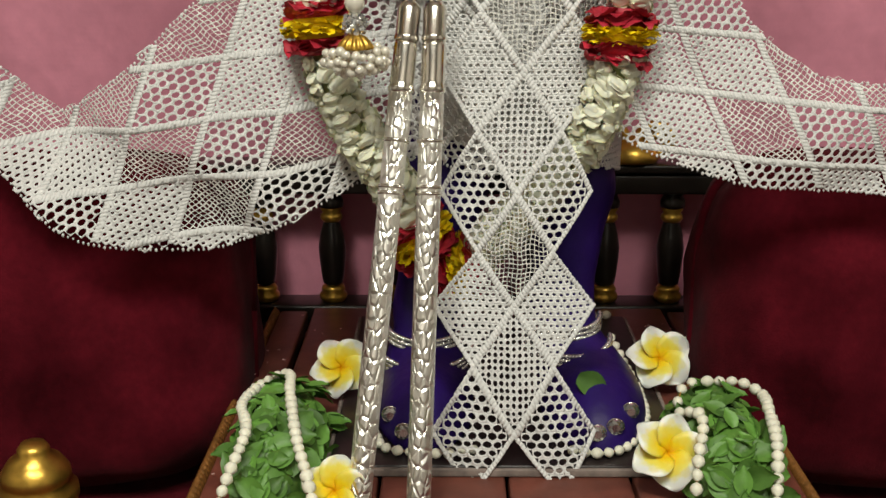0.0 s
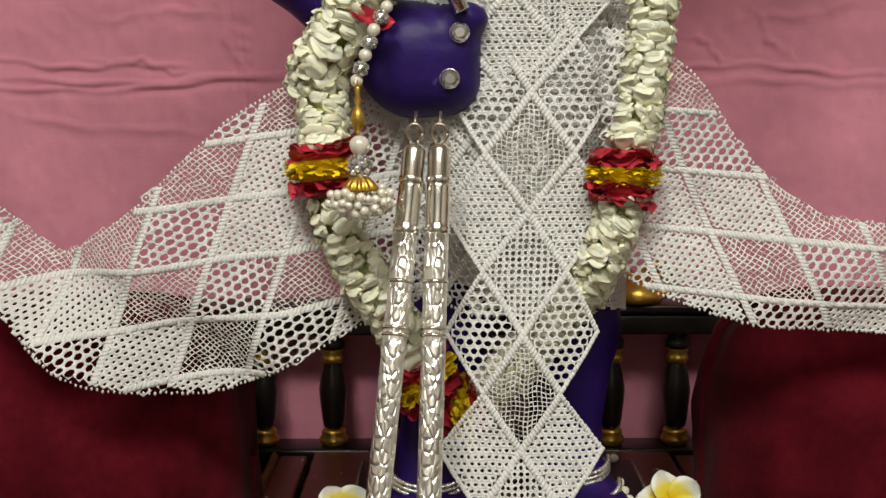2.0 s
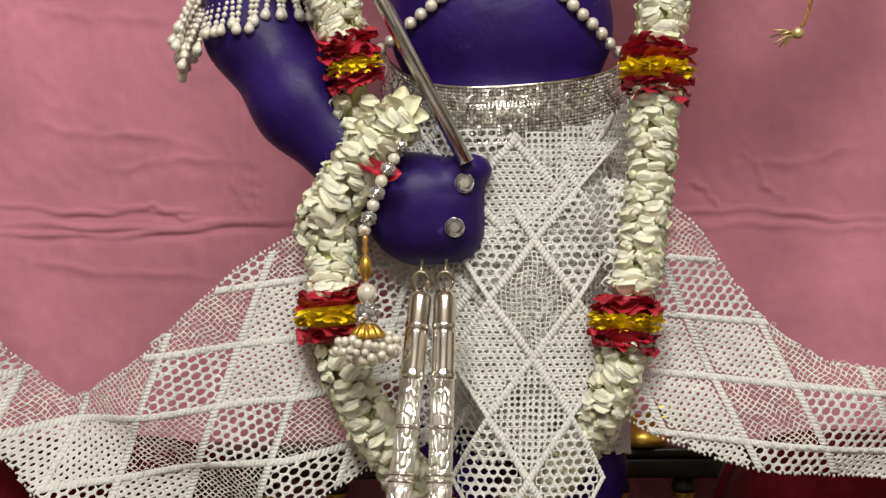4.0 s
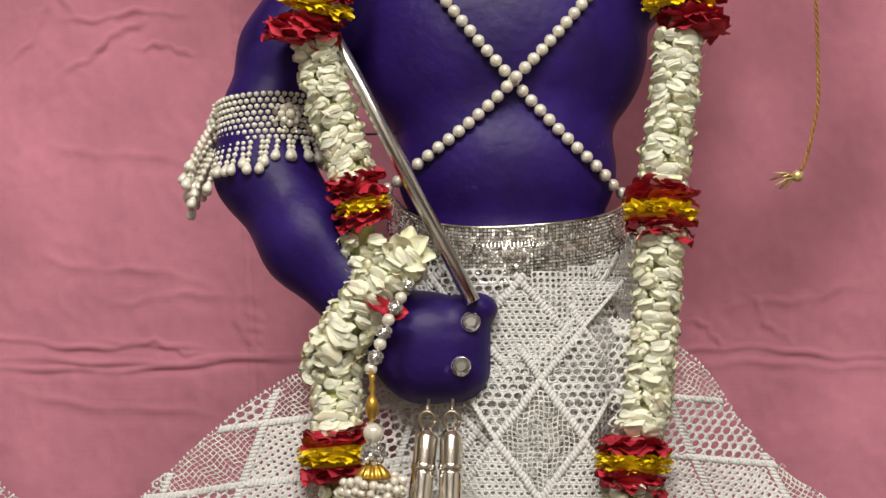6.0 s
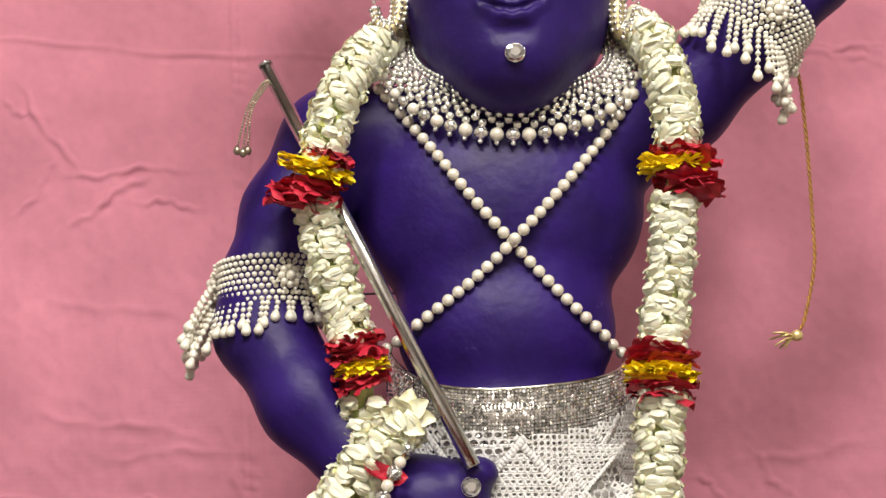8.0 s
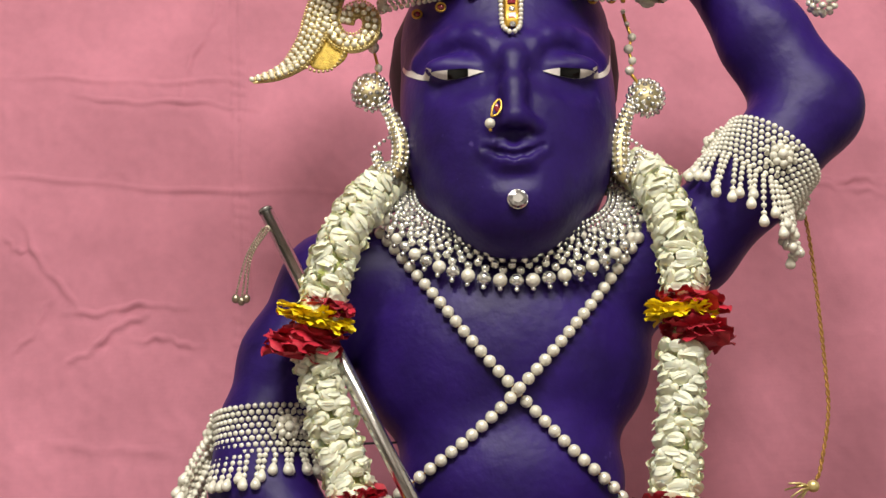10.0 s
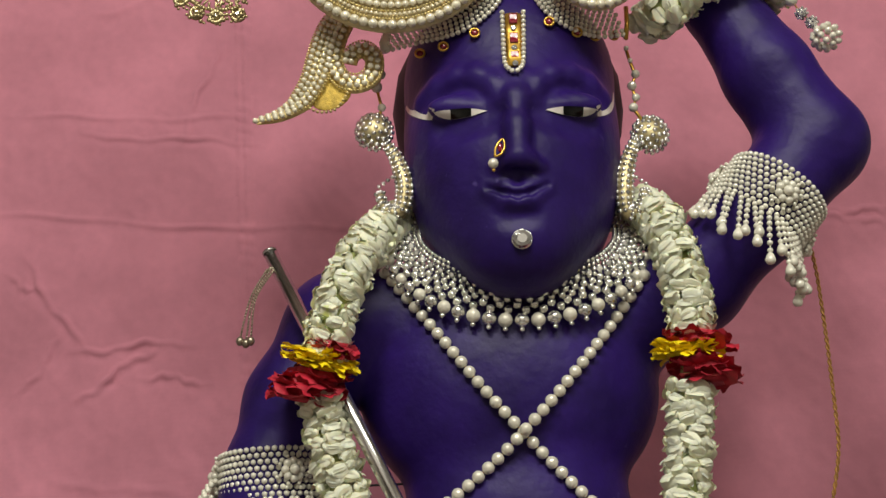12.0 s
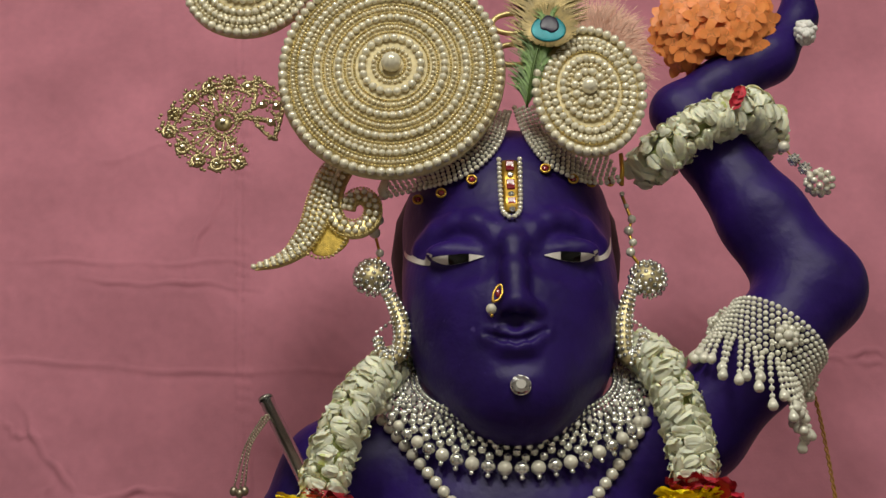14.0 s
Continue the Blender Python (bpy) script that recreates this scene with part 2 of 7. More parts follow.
def adopt(ob, parent, m):
    """Put ob at the world pose m, as a child of parent."""
    if parent is not None:
        ob.parent = parent
        ob.matrix_parent_inverse = WORLD_OF[parent.name].inverted()
    ob.matrix_basis = m
    WORLD_OF[ob.name] = m
    return ob


def make_mesh(name, geo, material, smooth=True):
    """geo: a bmesh, or (verts, faces), or (verts, faces, slots) with a list of materials."""
    me = bpy.data.meshes.new(name)
    if isinstance(geo, bmesh.types.BMesh):
        geo.to_mesh(me)
        geo.free()
    else:
        me.from_pydata([tuple(v) for v in geo[0]], [], [tuple(f) for f in geo[1]])
        if len(geo) > 2:
            me.polygons.foreach_set("material_index", geo[2])
    for m in material if isinstance(material, (list, tuple)) else [material]:
        me.materials.append(m)
    if smooth:
        me.polygons.foreach_set("use_smooth", [True] * len(me.polygons))
    me.update()
    return me


def part(name, geo, material, parent=None, label="", smooth=True, m=None):
    me = geo if isinstance(geo, bpy.types.Mesh) else make_mesh(name, geo, material, smooth)
    ob = new(name, me)
    adopt(ob, parent, m if m is not None else Matrix.Identity(4))
    return tagged(ob, label)


class Geo:
    """Vertices and faces gathered from many small pieces."""

    def __init__(self):
        self.v, self.f, self.s = [], [], []

    def add(self, verts, faces, slot=0):
        n = len(self.v)
        self.v += [tuple(p) for p in verts]
        self.f += [tuple(i + n for i in f) for f in faces]
        self.s += [slot] * len(faces)
        return self

    def put(self, base, m, slot=0):
        return self.add([m @ Vector(p) for p in base[0]], base[1], slot)

    def out(self):
        return self.v, self.f, self.s


def spline(pts, n):
    """n points, evenly spaced, on a smooth curve through pts."""
    P = [Vector(p) for p in pts]
    P = [P[0] * 2 - P[1]] + P + [P[-1] * 2 - P[-2]]
    fine = []
    for i in range(1, len(P) - 2):
        a, b, c, d = P[i - 1:i + 3]
        for k in range(24):
            t = k / 24
            fine.append(0.5 * ((2 * b) + (c - a) * t + (2 * a - 5 * b + 4 * c - d) * t * t + (3 * b - a - 3 * c + d) * t ** 3))
    fine.append(P[-2])
    s = [0.0]
    for a, b in zip(fine, fine[1:]):
        s.append(s[-1] + (b - a).length)
    out, j = [], 0
    for k in range(n):
        w = s[-1] * k / max(1, n - 1)
        while j < len(s) - 2 and s[j + 1] < w:
            j += 1
        out.append(fine[j].lerp(fine[j + 1], (w - s[j]) / max(1e-9, s[j + 1] - s[j])))
    return out


def length(pts):
    return sum((Vector(b) - Vector(a)).length for a, b in zip(pts, pts[1:]))


def frames(pts):
    """At each point of a curve: tangent and two normals that turn as little as they can."""
    T = [(pts[min(i + 1, len(pts) - 1)] - pts[max(i - 1, 0)]).normalized() for i in range(len(pts))]
    up = Vector((0, -1, 0)) if abs(T[0].y) < 0.9 else Vector((1, 0, 0))
    out = []
    for t in T:
        up = (up - t * up.dot(t)).normalized()
        out.append((t, up, t.cross(up)))
    return out


def tube(pts, radii, seg=10, flat=1.0):
    pts = [Vector(p) for p in pts]
    if not isinstance(radii, (list, tuple)):
        radii = [radii] * len(pts)
    g = Geo()
    V, F = [], []
    for p, r, (t, a, b) in zip(pts, radii, frames(pts)):
        for k in range(seg):
            w = 2 * math.pi * k / seg
            V.append(p + a * (r * flat * math.cos(w)) + b * (r * math.sin(w)))
    n = len(pts)
    for i in range(n - 1):
        for k in range(seg):
            q = (k + 1) % seg
            F.append((i * seg + k, i * seg + q, (i + 1) * seg + q, (i + 1) * seg + k))
    F.append(tuple(range(seg))[::-1])
    F.append(tuple((n - 1) * seg + k for k in range(seg)))
    return g.add(V, F).out()


def lathe(profile, seg=24):
    """(radius, height) rows turned about z."""
    V, F = [], []
    for r, z in profile:
        for k in range(seg):
            w = 2 * math.pi * k / seg
            V.append((r * math.cos(w), r * math.sin(w), z))
    for i in range(len(profile) - 1):
        for k in range(seg):
            q = (k + 1) % seg
            F.append((i * seg + k, i * seg + q, (i + 1) * seg + q, (i + 1) * seg + k))
    F.append(tuple(range(seg))[::-1])
    F.append(tuple((len(profile) - 1) * seg + k for k in range(seg)))
    return V, F, [0] * len(F)


def ico(sub):
    bm = bmesh.new()
    bmesh.ops.create_icosphere(bm, subdivisions=sub, radius=1)
    out = ([v.co.copy() for v in bm.verts], [tuple(v.index for v in f.verts) for f in bm.faces])
    bm.free()
    return out


def brick_box(x0, x1, y0, y1, z0, z1, bevel=0.002):
    bm = bmesh.new()
    bmesh.ops.create_cube(bm, size=1, matrix=Matrix.Translation(((x0 + x1) / 2, (y0 + y1) / 2, (z0 + z1) / 2)) @ Matrix.Diagonal((x1 - x0, y1 - y0, z1 - z0, 1)))
    if bevel:
        bmesh.ops.bevel(bm, geom=bm.edges[:], offset=bevel, segments=2, affect="EDGES", profile=0.6)
    return bm


ICO1, ICO2, ICO3 = ico(1), ico(2), ico(3)
ME_PEARL = make_mesh("pearl", ICO2, M_PEARL)
ME_SILVER_BEAD = make_mesh("silver_bead", ICO2, M_SILVER_BEAD)


def facet_gem():
    """A round brilliant cut, table towards -y."""
    V, F = [], []
    for r, y in ((0.5, -0.45), (0.85, -0.3), (1.0, 0.0), (0.9, 0.15)):
        for k in range(10):
            w = 2 * math.pi * (k + (0.5 if r == 0.85 else 0)) / 10
            V.append((r * math.cos(w), y, r * math.sin(w)))
    for i in range(3):
        for k in range(10):
            q = (k + 1) % 10
            F.append((i * 10 + k, i * 10 + q, (i + 1) * 10 + q, (i + 1) * 10 + k))
    F.append(tuple(range(10))[::-1])
    F.append(tuple(30 + k for k in range(10)))
    return V, F


GEM = facet_gem()
ME_GEM = make_mesh("gem", GEM, M_CRYSTAL, smooth=False)


def bead(name, mesh, p, r, parent, label="", turn=None):
    m = Matrix.Translation(p) @ (turn or Matrix.Identity(4)) @ Matrix.Diagonal((r, r, r, 1) if not isinstance(r, tuple) else (*r, 1))
    return part(name, mesh, None, parent, label, m=m)


M_CREAM = mat("cream_gold_cloth", (0.62, 0.52, 0.30), 0.6, metal=0.1, var=0.2, scale=120, bump=0.4, bump_scale=500)
M_IVORY = mat("ivory_pearl", (0.84, 0.78, 0.62), 0.16, metal=0.2, var=0.06, scale=200, rand=0.1, coat=0.5)
M_SEED_GOLD = mat("ivory_gold_seed_pearl", (0.80, 0.71, 0.50), 0.25, metal=0.25, var=0.06, scale=200, rand=0.15)


# ---- the place: added unseen room, backdrop cloth, throne seat ----
def room():
    # Unseen shell put round the set to enclose and reflect the lamps' light.
    for name, b in (("floor", (-2.2, 2.2, -3.2, 0.75, -0.92, -0.9)), ("ceiling", (-2.2, 2.2, -3.2, 0.75, 2.4, 2.45)),
                    ("wall_north", (-2.2, 2.2, 0.6, 0.7, -0.9, 2.4)), ("wall_south", (-2.2, 2.2, -3.2, -3.1, -0.9, 2.4)),
                    ("wall_west", (-2.3, -2.2, -3.2, 0.7, -0.9, 2.4)), ("wall_east", (2.2, 2.3, -3.2, 0.7, -0.9, 2.4))):
        tagged(part(name, brick_box(*b, bevel=0), M_FLOOR if name == "floor" else M_WALL), "unseen added room surface, pale to bounce light", "wall", kind="structure")


CREASES = (((-0.582, 1.069), (-0.152, 1.044), 0.0016, 0.004), ((0.338, 1.053), (0.536, 1.060), 0.0016, 0.004), ((-0.597, 1.205), (-0.250, 1.203), 0.0012, 0.004),
           ((-0.473, 1.180), (-0.267, 1.164), 0.002, 0.0035), ((-0.355, 1.178), (-0.313, 1.316), 0.002, 0.004), ((-0.542, 1.009), (-0.461, 0.895), 0.0022, 0.0045),
           ((-0.464, 0.895), (-0.339, 0.902), 0.0025, 0.004), ((-0.458, 0.838), (-0.384, 0.890), 0.003, 0.0045), ((-0.383, 0.861), (-0.309, 0.854), 0.0022, 0.004),
           ((-0.561, 0.987), (-0.518, 0.968), 0.0015, 0.004), ((-0.538, 0.504), (-0.313, 0.493), 0.0024, 0.0035), ((-0.537, 0.480), (-0.158, 0.482), 0.0022, 0.004),
           ((0.265, 0.495), (0.515, 0.487), 0.0022, 0.004), ((0.268, 0.474), (0.515, 0.477), 0.0012, 0.005), ((-0.539, 0.836), (-0.486, 0.913), 0.0016, 0.004),
           ((-0.529, 0.468), (-0.182, 0.480), 0.0024, 0.0035), ((-0.397, 0.506), (-0.305, 0.491), 0.002, 0.0035), ((0.280, 0.530), (0.330, 0.499), 0.002, 0.004),
           ((0.355, 0.553), (0.396, 0.504), 0.0018, 0.005), ((-0.266, 0.567), (-0.235, 0.485), 0.0015, 0.005), ((-0.530, 0.442), (-0.270, 0.412), 0.0012, 0.006),
           ((-0.401, 0.551), (-0.243, 0.561), 0.0012, 0.006), ((0.473, 1.062), (0.534, 1.057), 0.0015, 0.004), ((-0.502, 1.351), (-0.366, 1.387), 0.001, 0.006),
           ((0.461, 1.057), (0.550, 1.034), 0.0014, 0.004), ((0.330, 0.541), (0.472, 0.565), 0.0012, 0.006), ((-0.504, 0.743), (-0.318, 0.715), 0.001, 0.007),
           ((-0.483, 0.600), (-0.306, 0.577), 0.0012, 0.006))


def backdrop():
    """The hanging pink cloth: folds pressed into it, soft waves and a stitched seam."""
    xs = np.concatenate([np.linspace(-0.85, -0.63, 30), np.linspace(-0.625, 0.625, 560), np.linspace(0.63, 0.85, 30)])
    zs = np.concatenate([np.linspace(-0.10, 0.02, 20), np.linspace(0.025, 1.50, 640), np.linspace(1.51, 2.05, 70)])
    nx, nz = len(xs), len(zs)
    X, Z = np.meshgrid(xs, zs, indexing="ij")
    D = np.zeros_like(X)
    for n, ((ax, az), (bx, bz), amp, w) in enumerate(CREASES):
        dx, dz = bx - ax, bz - az
        t = np.clip(((X - ax) * dx + (Z - az) * dz) / (dx * dx + dz * dz), 0, 1)
        bend = 0.004 * np.sin(t * 7 + ax * 20) + 0.0015 * np.sin(t * 23 + n)
        side = (-(X - ax) * dz + (Z - az) * dx) / math.hypot(dx, dz) - bend
        d = np.hypot(np.hypot(X - ax - t * dx, Z - az - t * dz), bend * 0.3)
        fade = np.sin(np.pi * np.clip(t * 0.92 + 0.04, 0, 1)) ** 0.5 * (0.7 + 0.3 * np.sin(t * 13 + n * 2.1))
        near = np.exp(-(np.maximum(0, d - np.abs(side) - 0.004) / 0.01) ** 2)
        D -= 1.5 * amp * np.exp(-(side / (0.75 * w)) ** 2) * fade * near
        D += 0.7 * amp * np.exp(-((side + 1.9 * w) / (1.3 * w)) ** 2) * fade * near
    for i in range(nx):
        for k in range(nz):
            x, z = X[i, k], Z[i, k]
            D[i, k] += 0.007 * noise.noise(Vector((x * 3.2, z * 1.8, 3.0))) + 0.0016 * noise.noise(Vector((x * 11, z * 8, 7.0))) \
                + 0.0012 * abs(noise.noise(Vector((x * 15 + 4, z * 13, 2.0)))) + 0.0010 * abs(noise.noise(Vector((x * 34 + z * 12, z * 30, 5.0)))) + 0.0007 * noise.noise(Vector((x * 60, z * 45, 1.0)))
    seam = -0.232 - (Z - 0.49) * 0.064
    band = (np.abs(X - seam) < 0.010)
    D -= 0.0012 * band * (1 + 0.45 * np.sin(Z * 230 + 6 * np.sin(Z * 37) + 90 * (X - seam)))
    D -= 0.0014 * (X > seam)
    V = np.stack([X, 0.38 + D, Z], -1).reshape(-1, 3).tolist()
    F = [(i * nz + k, (i + 1) * nz + k, (i + 1) * nz + k + 1, i * nz + k + 1) for i in range(nx - 1) for k in range(nz - 1)]
    ob = part("backdrop", (V, F), M_PINK)
    mod = ob.modifiers.new("thickness", "SOLIDIFY")
    mod.thickness, mod.offset = 0.0015, 1
    tagged(ob, "hanging pink cotton cloth with pressed folds and a seam", "cloth", kind="structure")


def cushion(x, tilt):
    """A large upright velvet cushion, bulging, with a piped edge."""
    bm = bmesh.new()
    bmesh.ops.create_cube(bm, size=2)
    bmesh.ops.subdivide_edges(bm, edges=bm.edges[:], cuts=23, use_grid_fill=True)
    a, b, c = 0.235, 0.125, 0.16
    for v in bm.verts:
        p = v.co.copy()
        n = (abs(p.x) ** 5 + abs(p.y) ** 3.2 + abs(p.z) ** 5) ** (1 / 4.4)
        q = p / max(n, 1e-6)
        w = noise.noise(q * 2.1 + Vector((x * 9, 0, 0))) * 0.03 + noise.noise(q * 6 + Vector((x, 3, 0))) * 0.008
        v.co = Vector((q.x * a, q.y * b, q.z * c)) * (1 + w)
    t = thing("velvet_cushion", (x, 0.07, -0.03), "dark red velvet cushion standing beside the figure on the throne", "cushion", "throne cushions")
    m = pose(x, 0.10, 0.115, -10, tilt, 0)
    part("cover", bm, M_VELVET, t, m=m)
    ring = [Vector((a * 1.0 * math.copysign(abs(math.cos(w)) ** 0.42, math.cos(w)), 0.0, c * 1.0 * math.copysign(abs(math.sin(w)) ** 0.42, math.sin(w)))) for w in np.linspace(0, 2 * math.pi, 90)]
    part("piping", tube(ring, 0.0045, 8), M_VELVET, t, "rolled velvet piping", m=m)


def seat():
    t = thing("throne", (0.04, 0.0, -0.1), "dark red velvet covered throne seat under cushions and stool", "throne")
    part("upholstery", brick_box(-0.75, 0.85, -0.42, 0.36, -0.10, -0.03, 0.02), M_VELVET, t)
    part("frame", brick_box(-0.78, 0.88, -0.45, 0.37, -0.90, -0.104, 0.01), M_EBONY, t)


def balustrade():
    t = thing("throne_balustrade", (0.03, 0.32, -0.03), "black lacquered balustrade with gilded spindle rings behind the figure", "balustrade")
    part("bottom_rail", brick_box(-0.36, 0.42, 0.300, 0.345, 0.036, 0.058, 0.004), M_EBONY, t)
    part("plinth", brick_box(-0.37, 0.43, 0.292, 0.350, -0.03, 0.034, 0.005), M_EBONY, t)
    part("top_rail", brick_box(-0.36, 0.42, 0.302, 0.342, 0.192, 0.216, 0.004), M_EBONY, t)
    part("cap_rail", brick_box(-0.37, 0.43, 0.296, 0.346, 0.218, 0.228, 0.003), M_EBONY, t)
    body = [(0.006, 0.0), (0.012, 0.004), (0.0135, 0.014), (0.0155, 0.034), (0.0162, 0.048), (0.0135, 0.064), (0.0095, 0.078), (0.0085, 0.088), (0.006, 0.092)]
    ring = [(0.004, 0.0), (0.014, 0.001), (0.0165, 0.005), (0.0165, 0.009), (0.013, 0.013), (0.0145, 0.016), (0.012, 0.020), (0.004, 0.021)]
    cap = [(0.004, 0.0), (0.010, 0.001), (0.013, 0.005), (0.0125, 0.009), (0.010, 0.012), (0.013, 0.016), (0.012, 0.019), (0.004, 0.020)]
    me_b, me_r, me_c = make_mesh("spindle", lathe(body, 20), M_EBONY), make_mesh("base_ring", lathe(ring, 20), M_GOLD), make_mesh("neck_ring", lathe(cap, 20), M_GOLD)
    for x in (-0.293, -0.214, -0.133, -0.053, 0.029, 0.109, 0.190, 0.266, 0.345):
        s = part("spindle", me_b, None, t, m=Matrix.Translation((x, 0.322, 0.077)))
        part("base_ring", me_r, None, s, "gilded turned ring", m=Matrix.Translation((x, 0.322, 0.0575)))
        part("neck_ring", me_c, None, s, "gilded turned ring", m=Matrix.Translation((x, 0.322, 0.155)))
        part("collar", lathe([(0.005, 0), (0.0145, 0.001), (0.0145, 0.008), (0.011, 0.015), (0.016, 0.019)], 16), M_EBONY, s, m=Matrix.Translation((x, 0.322, 0.173)))
    # gilded scroll crest on the rail
    c = thing("gilded_crest", (0.215, 0.32, 0.228), "gilded carved scroll crest on the balustrade rail", "ornament")
    for sx in (1, -1):
        pts = []
        for k in range(40):
            w = k / 39 * 3.6 * math.pi
            r = 0.024 * math.exp(-0.14 * w)
            pts.append((0.215 + sx * (0.03 - r * math.cos(w)), 0.32, 0.25 + r * math.sin(w)))
        part("scroll", tube(pts, [0.0075 - 0.004 * k / 39 for k in range(40)], 8), M_GOLD, c)
    part("leaf_boss", lathe([(0.002, 0), (0.03, 0.001), (0.034, 0.008), (0.024, 0.02), (0.008, 0.03), (0.002, 0.034)], 18), M_GOLD, c, m=Matrix.Translation((0.215, 0.32, 0.228)))


def stool():
    t = thing("wooden_stool", (0.05, 0.06, -0.03), "worn red brown plank stool with flecks of pale paint", "stool")
    for x0, x1 in ((-0.192, -0.160), (-0.152, -0.052), (-0.049, 0.051), (0.054, 0.152), (0.155, 0.252), (0.259, 0.289)):
        part("plank", brick_box(x0, x1, -0.186, 0.288, 0.038, 0.060 if -0.155 < x0 < 0.2 else 0.056, 0.003), M_WOOD, t)
    for y in (-0.16, 0.25):
        part("cross_bar", brick_box(-0.19, 0.287, y - 0.02, y + 0.02, 0.0, 0.038, 0.003), M_EBONY, t)
    for x in (-0.17, 0.265):
        for y in (-0.16, 0.25):
            part("foot", brick_box(x - 0.018, x + 0.018, y - 0.018, y + 0.018, -0.03, 0.0, 0.003), M_EBONY, t)
    for x in (-0.1975, 0.294):
        g = Geo()
        for k in range(60):
            y = -0.18 + k * 0.0078
            for s in (0, 1):
                g.put(ICO1, pose(x, y + 0.004 * s, 0.050, 0, 0, 35 if s else -35) @ Matrix.Diagonal((0.0062, 0.0035, 0.012, 1)))
        tagged(part("braid", g.out(), M_BRAID, t, "twisted gold braid along the edge"), kind="stuff")
    s = thing("base_board", (0.055, 0.06, 0.06), "dark painted base board with worn pale edges under the feet", "board")
    part("board", brick_box(-0.092, 0.200, -0.130, 0.236, 0.0605, 0.0685, 0.002), M_SLAB, s)
    for b in ((-0.096, -0.0925, -0.130, 0.236), (0.2005, 0.204, -0.130, 0.236), (-0.096, 0.204, -0.1345, -0.1305)):
        part("worn_edge", brick_box(b[0], b[1], b[2], b[3], 0.0605, 0.0672, 0.001), M_CHALK, s, "pale worn edge")
    random.seed(5)
    g = Geo()
    for k in range(90):
        x, y = random.choice((random.uniform(-0.188, -0.10), random.uniform(0.205, 0.285))), random.uniform(-0.17, 0.27)
        if -0.16 < x < -0.151 or 0.252 < x < 0.26:
            continue
        g.put(ICO1, pose(x, y, 0.0605, 0, 0, random.uniform(0, 180)) @ Matrix.Diagonal((random.uniform(0.0006, 0.003), random.uniform(0.0006, 0.002), 0.0005, 1)))
    tagged(part("petal_crumbs", g.out(), M_PETALBITS), "dry petal crumbs scattered on the wooden stool", "crumbs", kind="stuff")


def knob():
    t = thing("gilded_finial", (-0.343, -0.10, -0.03), "gilded turned knob finial on a post of the throne", "finial")
    prof = [(0.002, 0.0), (0.020, 0.002), (0.024, 0.03), (0.020, 0.042), (0.030, 0.050), (0.034, 0.060), (0.0335, 0.068), (0.026, 0.073), (0.029, 0.077), (0.0285, 0.084), (0.022, 0.094), (0.013, 0.099), (0.0135, 0.104), (0.010, 0.109), (0.002, 0.110)]
    part("knob", lathe(prof, 40), M_GOLD, t, m=Matrix.Translation((-0.343, -0.10, -0.036)))


# ---- the statue: one sculpted mesh ----
def grid_of(lo, hi, h):
    n = [int(round((b - a) / h)) + 1 for a, b in zip(lo, hi)]
    return np.full(n, 9.0, np.float32)


